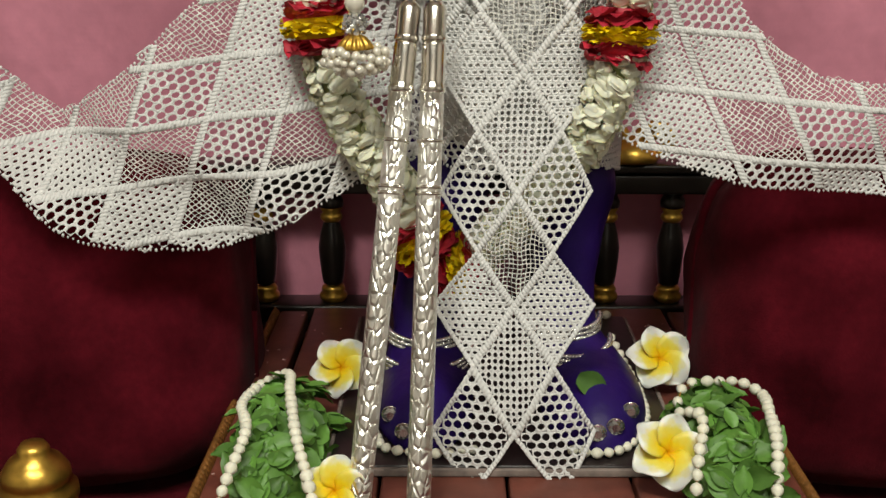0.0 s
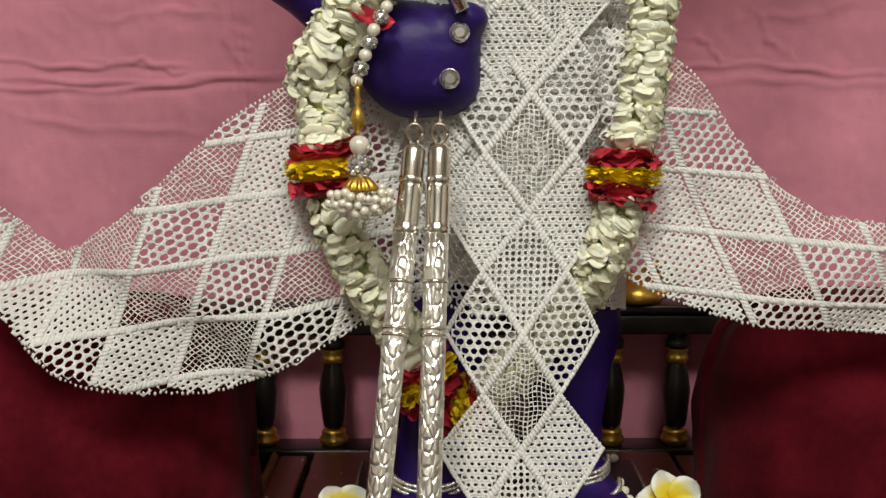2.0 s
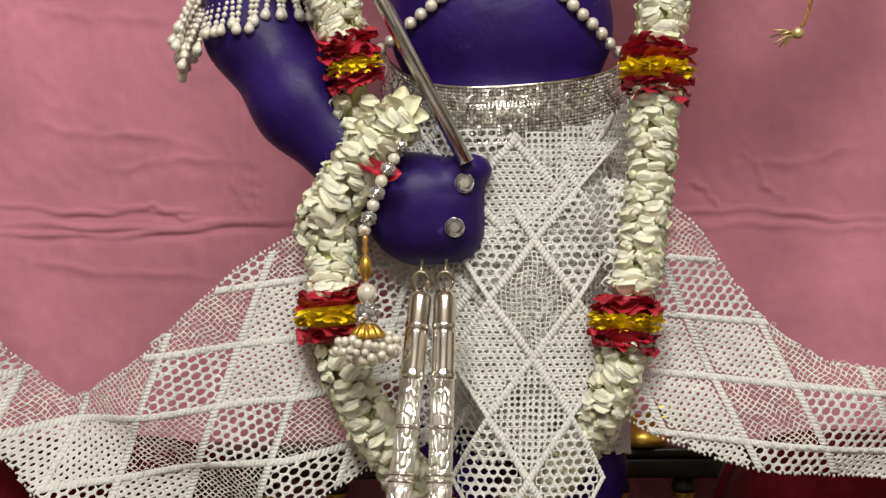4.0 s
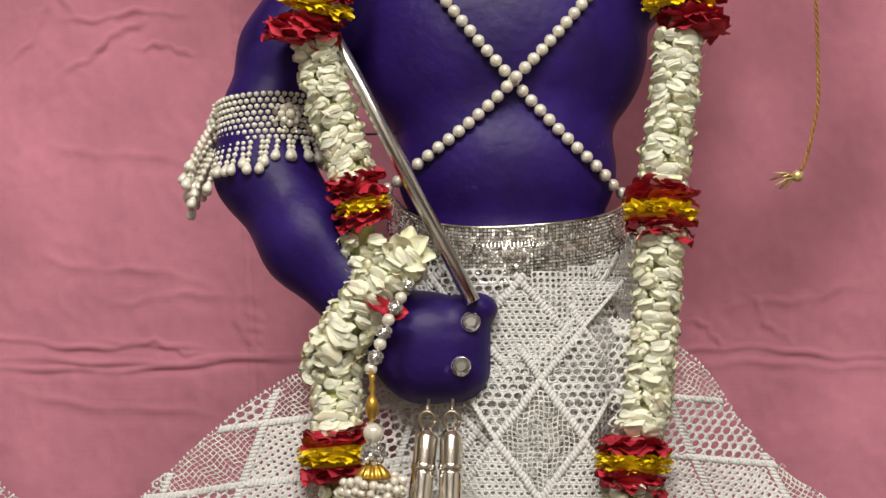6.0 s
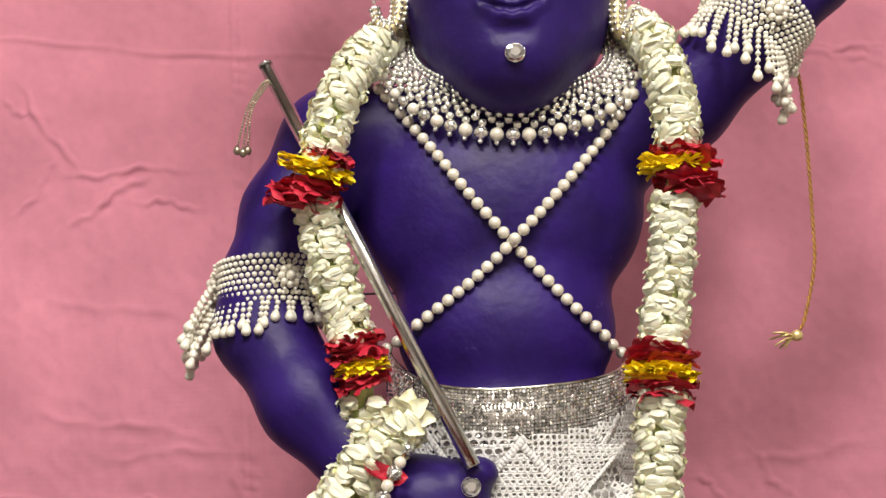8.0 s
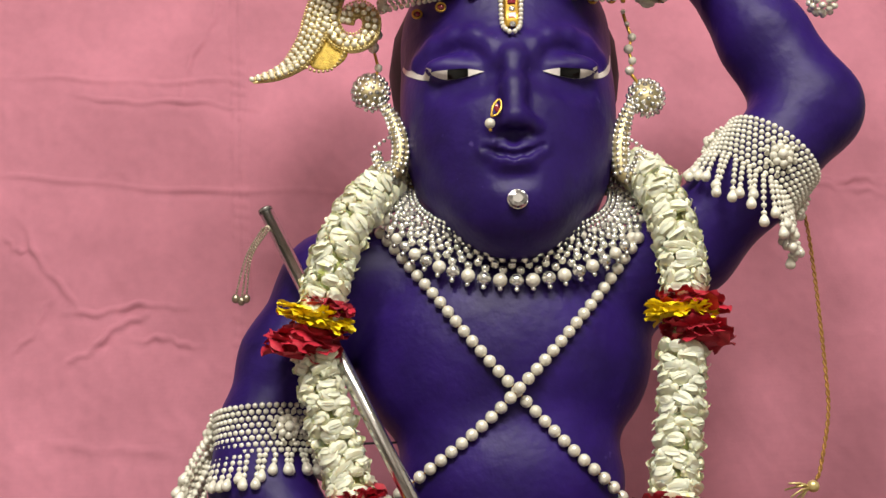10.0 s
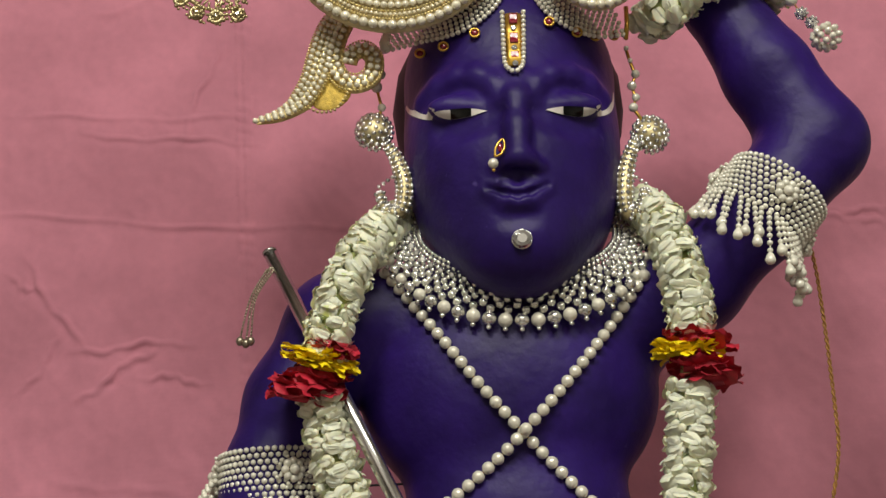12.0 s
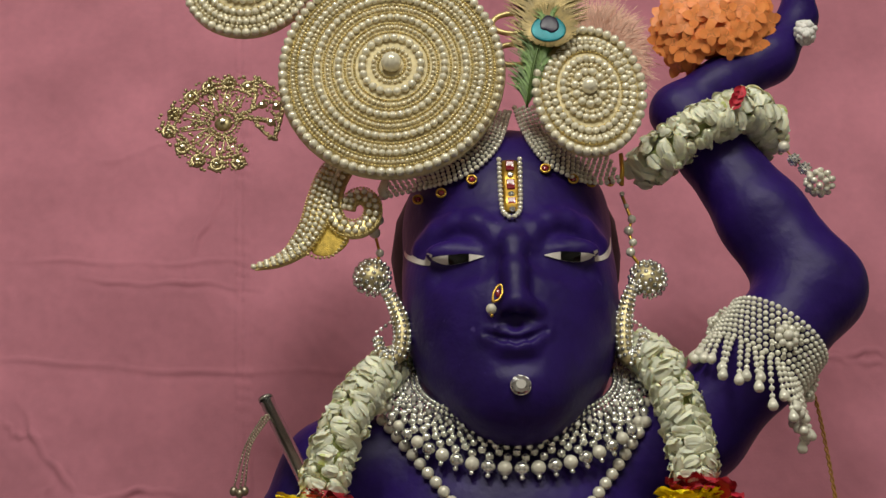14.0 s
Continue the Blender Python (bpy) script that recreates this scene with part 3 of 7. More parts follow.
class Clay:
    """A field of smoothly joined lumps on a grid, and its skin."""

    def __init__(self, lo, hi, h):
        self.lo, self.h = np.array(lo, np.float32), h
        self.d = grid_of(lo, hi, h)

    def _sub(self, lo, hi):
        n = self.d.shape
        a = [max(0, int((lo[i] - self.lo[i]) / self.h)) for i in range(3)]
        b = [min(n[i], int((hi[i] - self.lo[i]) / self.h) + 2) for i in range(3)]
        s = tuple(slice(a[i], b[i]) for i in range(3))
        ax = [self.lo[i] + self.h * np.arange(a[i], b[i], dtype=np.float32) for i in range(3)]
        return s, np.meshgrid(*ax, indexing="ij")

    def _join(self, s, e, k):
        d = self.d[s]
        w = np.clip(0.5 + 0.5 * (d - e) / k, 0, 1)
        self.d[s] = d * (1 - w) + e * w - k * w * (1 - w)

    def egg(self, c, r, k=0.015, cut=False):
        pad = 3 * k + 0.02
        s, (X, Y, Z) = self._sub([c[i] - r[i] - pad for i in range(3)], [c[i] + r[i] + pad for i in range(3)])
        q = np.sqrt(((X - c[0]) / r[0]) ** 2 + ((Y - c[1]) / r[1]) ** 2 + ((Z - c[2]) / r[2]) ** 2) + 1e-6
        g = np.sqrt(((X - c[0]) / r[0] ** 2) ** 2 + ((Y - c[1]) / r[1] ** 2) ** 2 + ((Z - c[2]) / r[2] ** 2) ** 2) + 1e-6
        e = q * (q - 1) / g
        if cut:
            d = self.d[s]
            w = np.clip(0.5 - 0.5 * (d + e) / k, 0, 1)
            self.d[s] = d * (1 - w) - e * w + k * w * (1 - w)
        else:
            self._join(s, e, k)
        return self

    def limb(self, pts, k=0.015, cut=False):
        for (ax, ay, az, ra), (bx, by, bz, rb) in zip(pts, pts[1:]):
            R = max(ra, rb) + 3 * k + 0.02
            s, (X, Y, Z) = self._sub([min(p, q) - R for p, q in ((ax, bx), (ay, by), (az, bz))], [max(p, q) + R for p, q in ((ax, bx), (ay, by), (az, bz))])
            dx, dy, dz = bx - ax, by - ay, bz - az
            t = np.clip(((X - ax) * dx + (Y - ay) * dy + (Z - az) * dz) / (dx * dx + dy * dy + dz * dz), 0, 1)
            e = np.sqrt((X - ax - t * dx) ** 2 + (Y - ay - t * dy) ** 2 + (Z - az - t * dz) ** 2) - (ra + (rb - ra) * t)
            if cut:
                d = self.d[s]
                w = np.clip(0.5 - 0.5 * (d + e) / k, 0, 1)
                self.d[s] = d * (1 - w) - e * w + k * w * (1 - w)
            else:
                self._join(s, e, k)
        return self

    def block(self, c, half, rnd, k=0.012):
        pad = 3 * k + 0.03
        s, (X, Y, Z) = self._sub([c[i] - half[i] - pad for i in range(3)], [c[i] + half[i] + pad for i in range(3)])
        q = [np.maximum(np.abs(A - c[i]) - half[i] + rnd, 0) for i, A in enumerate((X, Y, Z))]
        self._join(s, np.sqrt(q[0] ** 2 + q[1] ** 2 + q[2] ** 2) - rnd, k)
        return self

    def floor(self, z):
        Z = self.lo[2] + self.h * np.arange(self.d.shape[2], dtype=np.float32)
        self.d = np.maximum(self.d, (z - Z)[None, None, :])
        return self

    def skin(self):
        d, h = self.d, self.h
        inside = d < 0
        corners = [(i, j, k) for i in (0, 1) for j in (0, 1) for k in (0, 1)]
        n = [m - 1 for m in d.shape]
        cnt = sum(inside[i:i + n[0], j:j + n[1], k:k + n[2]].astype(np.int8) for i, j, k in corners)
        cells = np.argwhere((cnt > 0) & (cnt < 8))
        idx = np.full(n, -1, np.int64)
        idx[tuple(cells.T)] = np.arange(len(cells))
        acc, num = np.zeros((len(cells), 3)), np.zeros(len(cells))
        for a in corners:
            for ax in range(3):
                if a[ax]:
                    continue
                b = list(a)
                b[ax] = 1
                da, db = d[tuple((cells + a).T)], d[tuple((cells + b).T)]
                hit = (da < 0) != (db < 0)
                t = np.where(hit, da / np.where(hit, da - db, 1), 0)
                p = cells + np.array(a, float)
                p[:, ax] += t
                acc[hit] += p[hit]
                num[hit] += 1
        V = self.lo + h * acc / num[:, None]
        faces = []
        for ax in range(3):
            sl0, sl1 = [slice(1, -1)] * 3, [slice(1, -1)] * 3
            sl0[ax], sl1[ax] = slice(0, -1), slice(1, None)
            A, B = inside[tuple(sl0)], inside[tuple(sl1)]
            e = np.argwhere(A != B)
            off = np.array([1, 1, 1])
            off[ax] = 0
            e0 = e + off
            u, v = (ax + 1) % 3, (ax + 2) % 3
            du, dv = np.eye(3, dtype=int)[u], np.eye(3, dtype=int)[v]
            q = np.stack([idx[tuple(c.T)] for c in (e0 - du - dv, e0 - dv, e0, e0 - du)], 1)
            flip = ~A[tuple(e.T)]
            q[flip] = q[flip][:, ::-1]
            faces.append(q)
        return V, np.concatenate(faces)

    def front(self, x, z):
        """The first y, from the front, at which the skin lies at x, z."""
        u, v = (x - self.lo[0]) / self.h, (z - self.lo[2]) / self.h
        i, k = min(max(int(u), 0), self.d.shape[0] - 2), min(max(int(v), 0), self.d.shape[2] - 2)
        total, weight = 0.0, 0.0
        for a, wa in ((i, 1 - (u - i)), (i + 1, u - i)):
            for b, wb in ((k, 1 - (v - k)), (k + 1, v - k)):
                col = self.d[a, :, b]
                j = int(np.argmax(col < 0))
                if col[j] < 0:
                    w = max(1e-4, wa * wb)
                    total += w * (self.lo[1] + self.h * (j - 1 + (col[j - 1] / (col[j - 1] - col[j]) if j else 1)))
                    weight += w
        return float(total / weight) if weight else None


BODY = Clay((-0.25, -0.15, 0.05), (0.40, 0.18, 1.37), 0.004)
BODY.egg((0.050, 0.060, 0.555), (0.105, 0.075, 0.09)).egg((0.046, 0.055, 0.66), (0.100, 0.070, 0.085)).egg((0.041, 0.055, 0.775), (0.135, 0.073, 0.115), 0.02)
BODY.egg((0.045, 0.062, 0.848), (0.150, 0.058, 0.052), 0.03).limb([(0.05, 0.06, 0.83, 0.062), (0.05, 0.055, 0.93, 0.056)], 0.02)
BODY.limb([(-0.080, 0.056, 0.845, 0.048), (-0.112, 0.052, 0.834, 0.050), (-0.152, 0.047, 0.765, 0.043), (-0.170, 0.042, 0.700, 0.040), (-0.173, 0.038, 0.655, 0.041), (-0.128, 0.015, 0.590, 0.040), (-0.068, -0.005, 0.525, 0.033)], 0.018)
BODY.block((-0.014, -0.012, 0.495), (0.042, 0.036, 0.043), 0.030).egg((-0.030, -0.012, 0.500), (0.045, 0.038, 0.045), 0.012).egg((0.014, -0.028, 0.530), (0.020, 0.020, 0.014), 0.01)
for zf in (0.470, 0.490, 0.511):
    BODY.egg((0.018, -0.060, zf), (0.026, 0.014, 0.0016), 0.005, cut=True)
BODY.limb([(0.160, 0.052, 0.838, 0.048), (0.208, 0.020, 0.862, 0.042), (0.262, -0.012, 0.915, 0.040), (0.322, -0.010, 0.985, 0.045)], 0.016)
BODY.limb([(0.322, -0.010, 0.985, 0.045), (0.286, -0.010, 1.056, 0.040), (0.248, -0.005, 1.134, 0.0335), (0.222, -0.004, 1.178, 0.027), (0.264, -0.010, 1.203, 0.026), (0.316, -0.010, 1.236, 0.025), (0.352, -0.010, 1.283, 0.018), (0.362, -0.010, 1.345, 0.014)], 0.012)
BODY.limb([(0.098, 0.055, 0.50, 0.050), (0.117, 0.050, 0.26, 0.037), (0.111, 0.042, 0.15, 0.026), (0.116, 0.02, 0.11, 0.030)], 0.015).limb([(0.004, 0.055, 0.50, 0.050), (0.0, 0.045, 0.26, 0.038), (-0.016, 0.03, 0.15, 0.027), (-0.016, 0.01, 0.11, 0.030)], 0.015)
BODY.egg((0.134, -0.022, 0.070), (0.047, 0.092, 0.054), 0.03).egg((-0.016, -0.022, 0.070), (0.044, 0.090, 0.054), 0.03)
BODY.floor(0.0690)
HEAD = Clay((-0.075, -0.125, 0.82), (0.175, 0.175, 1.20), 0.0019)
HEAD.egg((0.0485, 0.045, 1.045), (0.1005, 0.106, 0.13)).egg((0.049, 0.010, 0.955), (0.0925, 0.092, 0.113), 0.05).egg((0.0485, 0.040, 1.078), (0.1000, 0.102, 0.085), 0.012)
HEAD.egg((0.0490, -0.036, 0.880), (0.040, 0.036, 0.034), 0.035)
BARE = Clay((-0.075, -0.125, 0.82), (0.175, 0.175, 1.20), 0.0019)
BARE.d = HEAD.d.copy()
MID = 0.0480


def on_face(x, z, r, out):
    """A lump of radius r on the bare face, standing out by that much."""
    return (x, BARE.front(x, z) + r - out, z, r)


# eye hollows first, then lids, brows, nose and lips
for sx in (-1, 1):
    HEAD.limb([(MID + sx * q, BARE.front(MID + sx * q, z) - 0.0132, z, 0.0150) for q, z in ((0.022, 1.008), (0.036, 1.0175), (0.052, 1.0195), (0.068, 1.0155))], 0.008, cut=True)
    HEAD.limb([(MID + sx * q, BARE.front(MID + sx * q, z) - 0.0118, z, 0.0120) for q, z in ((0.020, 0.993), (0.034, 0.986), (0.052, 0.984), (0.068, 0.987))], 0.014, cut=True)
    HEAD.egg((MID + sx * 0.0475, BARE.front(MID + sx * 0.0475, 1.004) + 0.0102, 1.0045), (0.0290, 0.0125, 0.0125), 0.007)
    HEAD.limb([on_face(MID + sx * q, z, 0.0075, o) for q, z, o in ((0.011, 1.004, 0.0006), (0.0185, 1.0195, 0.0003), (0.032, 1.0315, 0.0002), (0.050, 1.0360, 0.0), (0.066, 1.0330, -0.0004), (0.080, 1.025, -0.0015))], 0.010)
    HEAD.limb([on_face(MID + sx * 0.0100, 0.9415, 0.0085, 0.0095), on_face(MID + sx * 0.0165, 0.9395, 0.0070, 0.0050)], 0.005)
HEAD.limb([on_face(MID + 0.0010, 1.026, 0.0085, 0.0030), on_face(MID, 1.003, 0.0075, 0.0050), on_face(MID - 0.0005, 0.974, 0.0085, 0.0100), on_face(MID - 0.0005, 0.9440, 0.0105, 0.0180)], 0.010)
for sx in (-1, 1):
    HEAD.egg((MID + sx * 0.0085, BARE.front(MID, 0.933) - 0.006, 0.9318), (0.0048, 0.0060, 0.0030), 0.003, cut=True)
HEAD.limb([on_face(MID + q, z, r, o) for q, z, r, o in ((-0.0245, 0.9215, 0.0035, -0.0005), (-0.012, 0.9190, 0.0055, 0.0014), (-0.0015, 0.9170, 0.0055, 0.0020), (0.0095, 0.9190, 0.0055, 0.0014), (0.0225, 0.9230, 0.0035, -0.0005))], 0.010)
HEAD.limb([on_face(MID + q, z, r, o) for q, z, r, o in ((-0.0185, 0.9150, 0.0035, -0.0005), (-0.009, 0.9078, 0.0062, 0.0018), (-0.0015, 0.9062, 0.0068, 0.0026), (0.007, 0.9078, 0.0062, 0.0018), (0.0165, 0.9160, 0.0035, -0.0005))], 0.010)
HEAD.limb([(MID + q, BARE.front(MID + q, z) - o, z, 0.0016) for q, z, o in ((-0.0265, 0.9215, 0.0014), (-0.012, 0.9145, 0.0036), (-0.0015, 0.9118, 0.0044), (0.0095, 0.9145, 0.0036), (0.0245, 0.9235, 0.0014))], 0.005, cut=True)
HEAD.limb([(MID - 0.0015, BARE.front(MID, z) - 0.0042, z, 0.0036) for z in (0.932, 0.926)], 0.006, cut=True)
HEAD.egg((MID - 0.001, BARE.front(MID, 0.894) - 0.0112, 0.8945), (0.020, 0.0120, 0.0060), 0.012, cut=True)


def face_y(x, z):
    y = HEAD.front(x, z)
    return 0.03 if y is None else y


def body_y(x, z):
    y = BODY.front(x, z)
    return 0.05 if y is None else y


def strip(rows, slot, g):
    """Rows of points joined to a sheet."""
    V, F, n = [], [], len(rows[0])
    for r in rows:
        V += r
    for i in range(len(rows) - 1):
        for k in range(n - 1):
            F.append((i * n + k, i * n + k + 1, (i + 1) * n + k + 1, (i + 1) * n + k))
    g.add(V, F, slot)


def statue():
    g = Geo()
    for clay in (BODY, HEAD):
        V, F = clay.skin()
        g.add(V.tolist(), F.tolist(), 0)
    hair = ICO3
    g.put(hair, pose(0.049, 0.078, 1.062) @ Matrix.Diagonal((0.116, 0.092, 0.125, 1)), 1)
    for sx, cx, tail in ((-1, -0.0005, ((-0.0235, 0.9985), (-0.0315, 1.0045), (-0.0405, 1.0150), (-0.0470, 1.0270), (-0.0505, 1.0395))),
                         (1, 0.0970, ((0.1195, 0.9985), (0.1280, 1.0050), (0.1360, 1.0150), (0.1415, 1.0290), (0.1450, 1.0465)))):
        # half width, height, share above the line, standing out, paint; the dark part lies in the middle of the slit
        for half, tall, low, out, slot, mid in ((1.0, 0.0068, 0.5, 0.0012, 2, 0.0), (0.38, 0.0070, 0.5, 0.0018, 3, 0.04)):
            lines = []
            for v in np.linspace(0, 1, 9):
                row = []
                for u in np.linspace(-half, half, 29):
                    u += mid
                    w = (1 - abs(u) ** 2.2) if half > 0.2 else 1.0
                    z = 0.9945 + tall * w * (v - low) + (0.0040 * u * u if u * sx > 0 else -0.0008 * u * u)
                    x = cx + 0.0235 * u
                    row.append((x, face_y(x, z) - out, z))
                lines.append(row)
            strip(lines, slot, g)
        rows = []
        for k, p in enumerate(spline([(x, 0, z) for x, z in tail], 26)):
            w = 0.0010 * (1 - (k / 25) ** 2) + 0.0006
            rows.append([(p.x + sx * q * w * 0.8, face_y(p.x + sx * q * w * 0.8, p.z - q * w) - 0.0014, p.z - q * w) for q in (-1, -0.33, 0.33, 1)])
        strip(rows, 2, g)
    ob = part("statue", g.out(), [M_PURPLE, M_HAIR, M_EYE_W, M_EYE_B])
    tagged(ob, "purple painted standing statue with one arm raised, on a base board", "statue")


# ---- lace ----
PITCH = {"hole": (0.0080, 0.0066), "bubble": (0.0056, 0.0052), "grid": (0.0050, 0.0050), "gauze": (0.0038, 0.0040)}
OPEN = {"hole": (0.40, 0.37), "bubble": (0.27, 0.22), "grid": (0.32, 0.33), "gauze": (0.405, 0.395)}
OCT = [(-1, -1), (0, -1), (1, -1), (1, 0), (1, 1), (0, 1), (-1, 1), (-1, 0)]
RND = [(-0.75, -0.75), (0, -1.08), (0.75, -0.75), (1.08, 0), (0.75, 0.75), (0, 1.08), (-0.75, 0.75), (-1.08, 0)]


def lace_diamond(solid, thin, tape, c, e1, e2, kind, surf, keep, seed):
    """One diamond of lace: centre c, half diagonals e1 and e2 on the plan; worked open inside and taped at its edges."""
    rs = random.Random(seed)
    l1, l2 = e1.length, e2.length
    pu, pv = PITCH[kind]
    ou, ov = OPEN[kind]
    nu, nv = int(l1 / pu) + 1, int(l2 / pv) + 1
    g = thin if kind == "gauze" else solid
    ph = rs.uniform(0, 6)

    def at(u, v):
        if kind == "gauze":
            v = v + 0.0011 * math.sin(u * 300 + ph) * (1 + 0.6 * math.sin(v * 130))
            u = u + 0.0006 * math.sin(v * 200 + ph)
        q = c + e1 * (u / l1) + e2 * (v / l2)
        w = noise.noise_vector(Vector((q.x * 90, q.y * 90, seed * 0.7)))
        f = noise.noise_vector(Vector((q.x * 420, q.y * 420, seed)))
        s = 0.3 if kind == "gauze" else 1.0
        p = surf(q.x + (w.x * 0.0007 + f.x * 0.0004) * s, q.y + (w.y * 0.0007 + f.y * 0.0004) * s)
        return p + Vector((0, w.z * 0.0012 + f.z * 0.0007, 0))

    for j in range(-nv, nv + 1):
        sh = 0.5 * pu if (j % 2 and kind in ("hole", "bubble")) else 0.0
        for i in range(-nu - 1, nu + 1):
            u, v = i * pu + sh, j * pv
            d = abs(u) / l1 + abs(v) / l2
            if d > 1 - 0.28 * (pu / l1 + pv / l2):
                continue
            q = c + e1 * (u / l1) + e2 * (v / l2)
            if not keep(q.x, q.y):
                continue
            outer = [at(u + a * pu / 2, v + b * pv / 2) for a, b in OCT]
            s = rs.uniform(0.85, 1.15)
            ring = RND if kind != "gauze" else OCT
            jx, jy = rs.uniform(-0.05, 0.05) * pu, rs.uniform(-0.05, 0.05) * pv
            inner = [at(u + jx + a * pu * ou * s, v + jy + b * pv * ov * s) for a, b in ring]
            if kind == "bubble":
                inner = [p + Vector((0, 0.0006, 0)) for p in inner]
            g.add(outer + inner, [(k, (k + 1) % 8, 8 + (k + 1) % 8, 8 + k) for k in range(8)])
    for a, b in ((e1, e2), (e2, -e1), (-e1, -e2), (-e2, e1)):
        n = max(4, int((b - a).length / 0.0032))
        prev = None
        side = ((a + b) * -1).normalized() * 0.0034
        for k in range(n + 1):
            q = c + a.lerp(b, k / n)
            r = q + side * (0.85 + 0.15 * (k % 2))
            o = q - side * (0.10 + 0.14 * (k % 2))
            if not keep(q.x, q.y):
                prev = None
                continue
            lift = Vector((0, -0.0005 - 0.0002 * (k % 3), 0))
            cur = (surf(o.x, o.y) + lift * 0.6, surf(q.x, q.y) + lift, surf(r.x, r.y) + lift * 0.5)
            if prev:
                tape.add([prev[0], prev[1], prev[2], cur[0], cur[1], cur[2]], [(0, 1, 4, 3), (1, 2, 5, 4)])
            prev = cur


def fringe(g, edge, surf, size=0.0032, out=(0, -1)):
    """Small picots along an edge."""
    rs = random.Random(len(edge))
    pts = spline([(x, 0, z) for x, z in edge], int(length([Vector((x, 0, z)) for x, z in edge]) / 0.0042))
    for p in pts:
        q = Vector((p.x + out[0] * size * rs.uniform(0.0, 0.7), p.z + out[1] * size * rs.uniform(0.0, 0.7)))
        s = size * rs.uniform(0.5, 0.9)
        g.put(ICO1, Matrix.Translation(surf(q.x, q.y)) @ Matrix.Diagonal((s * 0.6, s * 0.5, s, 1)))


def lace_thing(name, base, label, cells, surf, keep, edges, thick=0.0011):
    t = thing(name, base, label, "lace cloth", "lace pieces")
    solid, thin, tape = Geo(), Geo(), Geo()
    for n, (c, e1, e2, kind) in enumerate(cells):
        lace_diamond(solid, thin, tape, Vector(c), Vector(e1), Vector(e2), kind, surf, keep, n)
    for e, out in edges:
        fringe(tape, e, surf, 0.0019, out)
    for nm, g, m, th, lb in (("openwork", solid, M_LACE, thick, "openwork with rows of holes"), ("gauze_panel", thin, M_GAUZE, 0.0005, "loose see-through gauze"), ("tape", tape, M_LACE, 0.0006, "braided tape along the diamonds")):
        if g.v:
            ob = tagged(part(nm, g.out()[:2], m, t, lb), kind="stuff")
            mod = ob.modifiers.new("thickness", "SOLIDIFY")
            mod.thickness, mod.offset = th, 0
    return t


ROW_Z = (0.046, 0.093, 0.146, 0.192, 0.235, 0.281, 0.329, 0.375, 0.423, 0.472, 0.515, 0.556, 0.60)
ROW_X = (0.061, 0.058, 0.0575, 0.058, 0.059, 0.060, 0.0625, 0.066, 0.0675, 0.069, 0.074, 0.080, 0.082)
ROW_A = (0.0365, 0.0335, 0.0335, 0.0330, 0.0315, 0.0310, 0.0350, 0.0345, 0.0375, 0.0345, 0.0330, 0.0320, 0.032)


def lerp_row(table, j):
    i = int(max(0, min(len(table) - 2, math.floor(j))))
    return table[i] + (table[i + 1] - table[i]) * (j - i)


def panel_surf(i, j):
    z, x, a = lerp_row(ROW_Z, j), lerp_row(ROW_X, j), lerp_row(ROW_A, j)
    x = x + i * a
    y = -0.026 - 0.116 * max(0.0, (0.47 - z) / 0.424) ** 1.15 + 0.010 * max(0.0, (z - 0.47) / 0.09)
    y += 0.010 * (abs(i) / 2) ** 2 + 0.004 * math.sin(z * 38 + x * 9) * (1 - 0.5 * abs(i)) + 0.003 * noise.noise(Vector((x * 25, z * 25, 0)))
    return Vector((x, y, z))


def front_panel():
    cells = []
    for j in range(1, 12):
        kinds = ("grid", "gauze") if j % 2 == 0 else ("hole", "bubble")
        k = kinds[(j // 2 + 1) % 2] if j % 2 == 0 else kinds[(j // 2) % 2]
        for i in ((0,) if j % 2 == 0 else (-1, 1)):
            cells.append(((i, j), (1, 0), (0, 1), k))
    # work in the lattice's own units: hole pitches are given in metres, so scale them
    scale_u, scale_v = 0.034, 0.0475

    def surf(u, v):
        return panel_surf(u / scale_u, v / scale_v)
    cells = [((c[0] * scale_u, c[1] * scale_v), (scale_u, 0), (0, scale_v), k) for c, _, _, k in cells]
    zig = [(-2, 11), (-1, 10), (-2, 9), (-1, 8), (-2, 7), (-1, 6), (-2, 5), (-1, 4), (-2, 3), (-1, 2), (-2, 1), (-1, 0), (0, 1), (1, 0), (2, 1), (1, 2), (2, 3), (1, 4), (2, 5), (1, 6), (2, 7), (1, 8), (2, 9), (1, 10), (2, 11)]
    edges = [([(a[0] * scale_u, a[1] * scale_v), (b[0] * scale_u, b[1] * scale_v)], (0, 0)) for a, b in zip(zig, zig[1:])]
    lace_thing("lace_front_panel", (0.06, -0.10, 0.075), "white cotton lace panel of diamonds hanging down the front", cells, surf, lambda u, v: v < 10.98 * scale_v, edges)


def poly_at(line, x):
    """Height of a line of (x, z) points, sorted by x."""
    for (a, za), (b, zb) in zip(line, line[1:]):
        if a <= x <= b:
            return za + (zb - za) * (x - a) / (b - a)
    return line[0][1] if x < line[0][0] else line[-1][1]


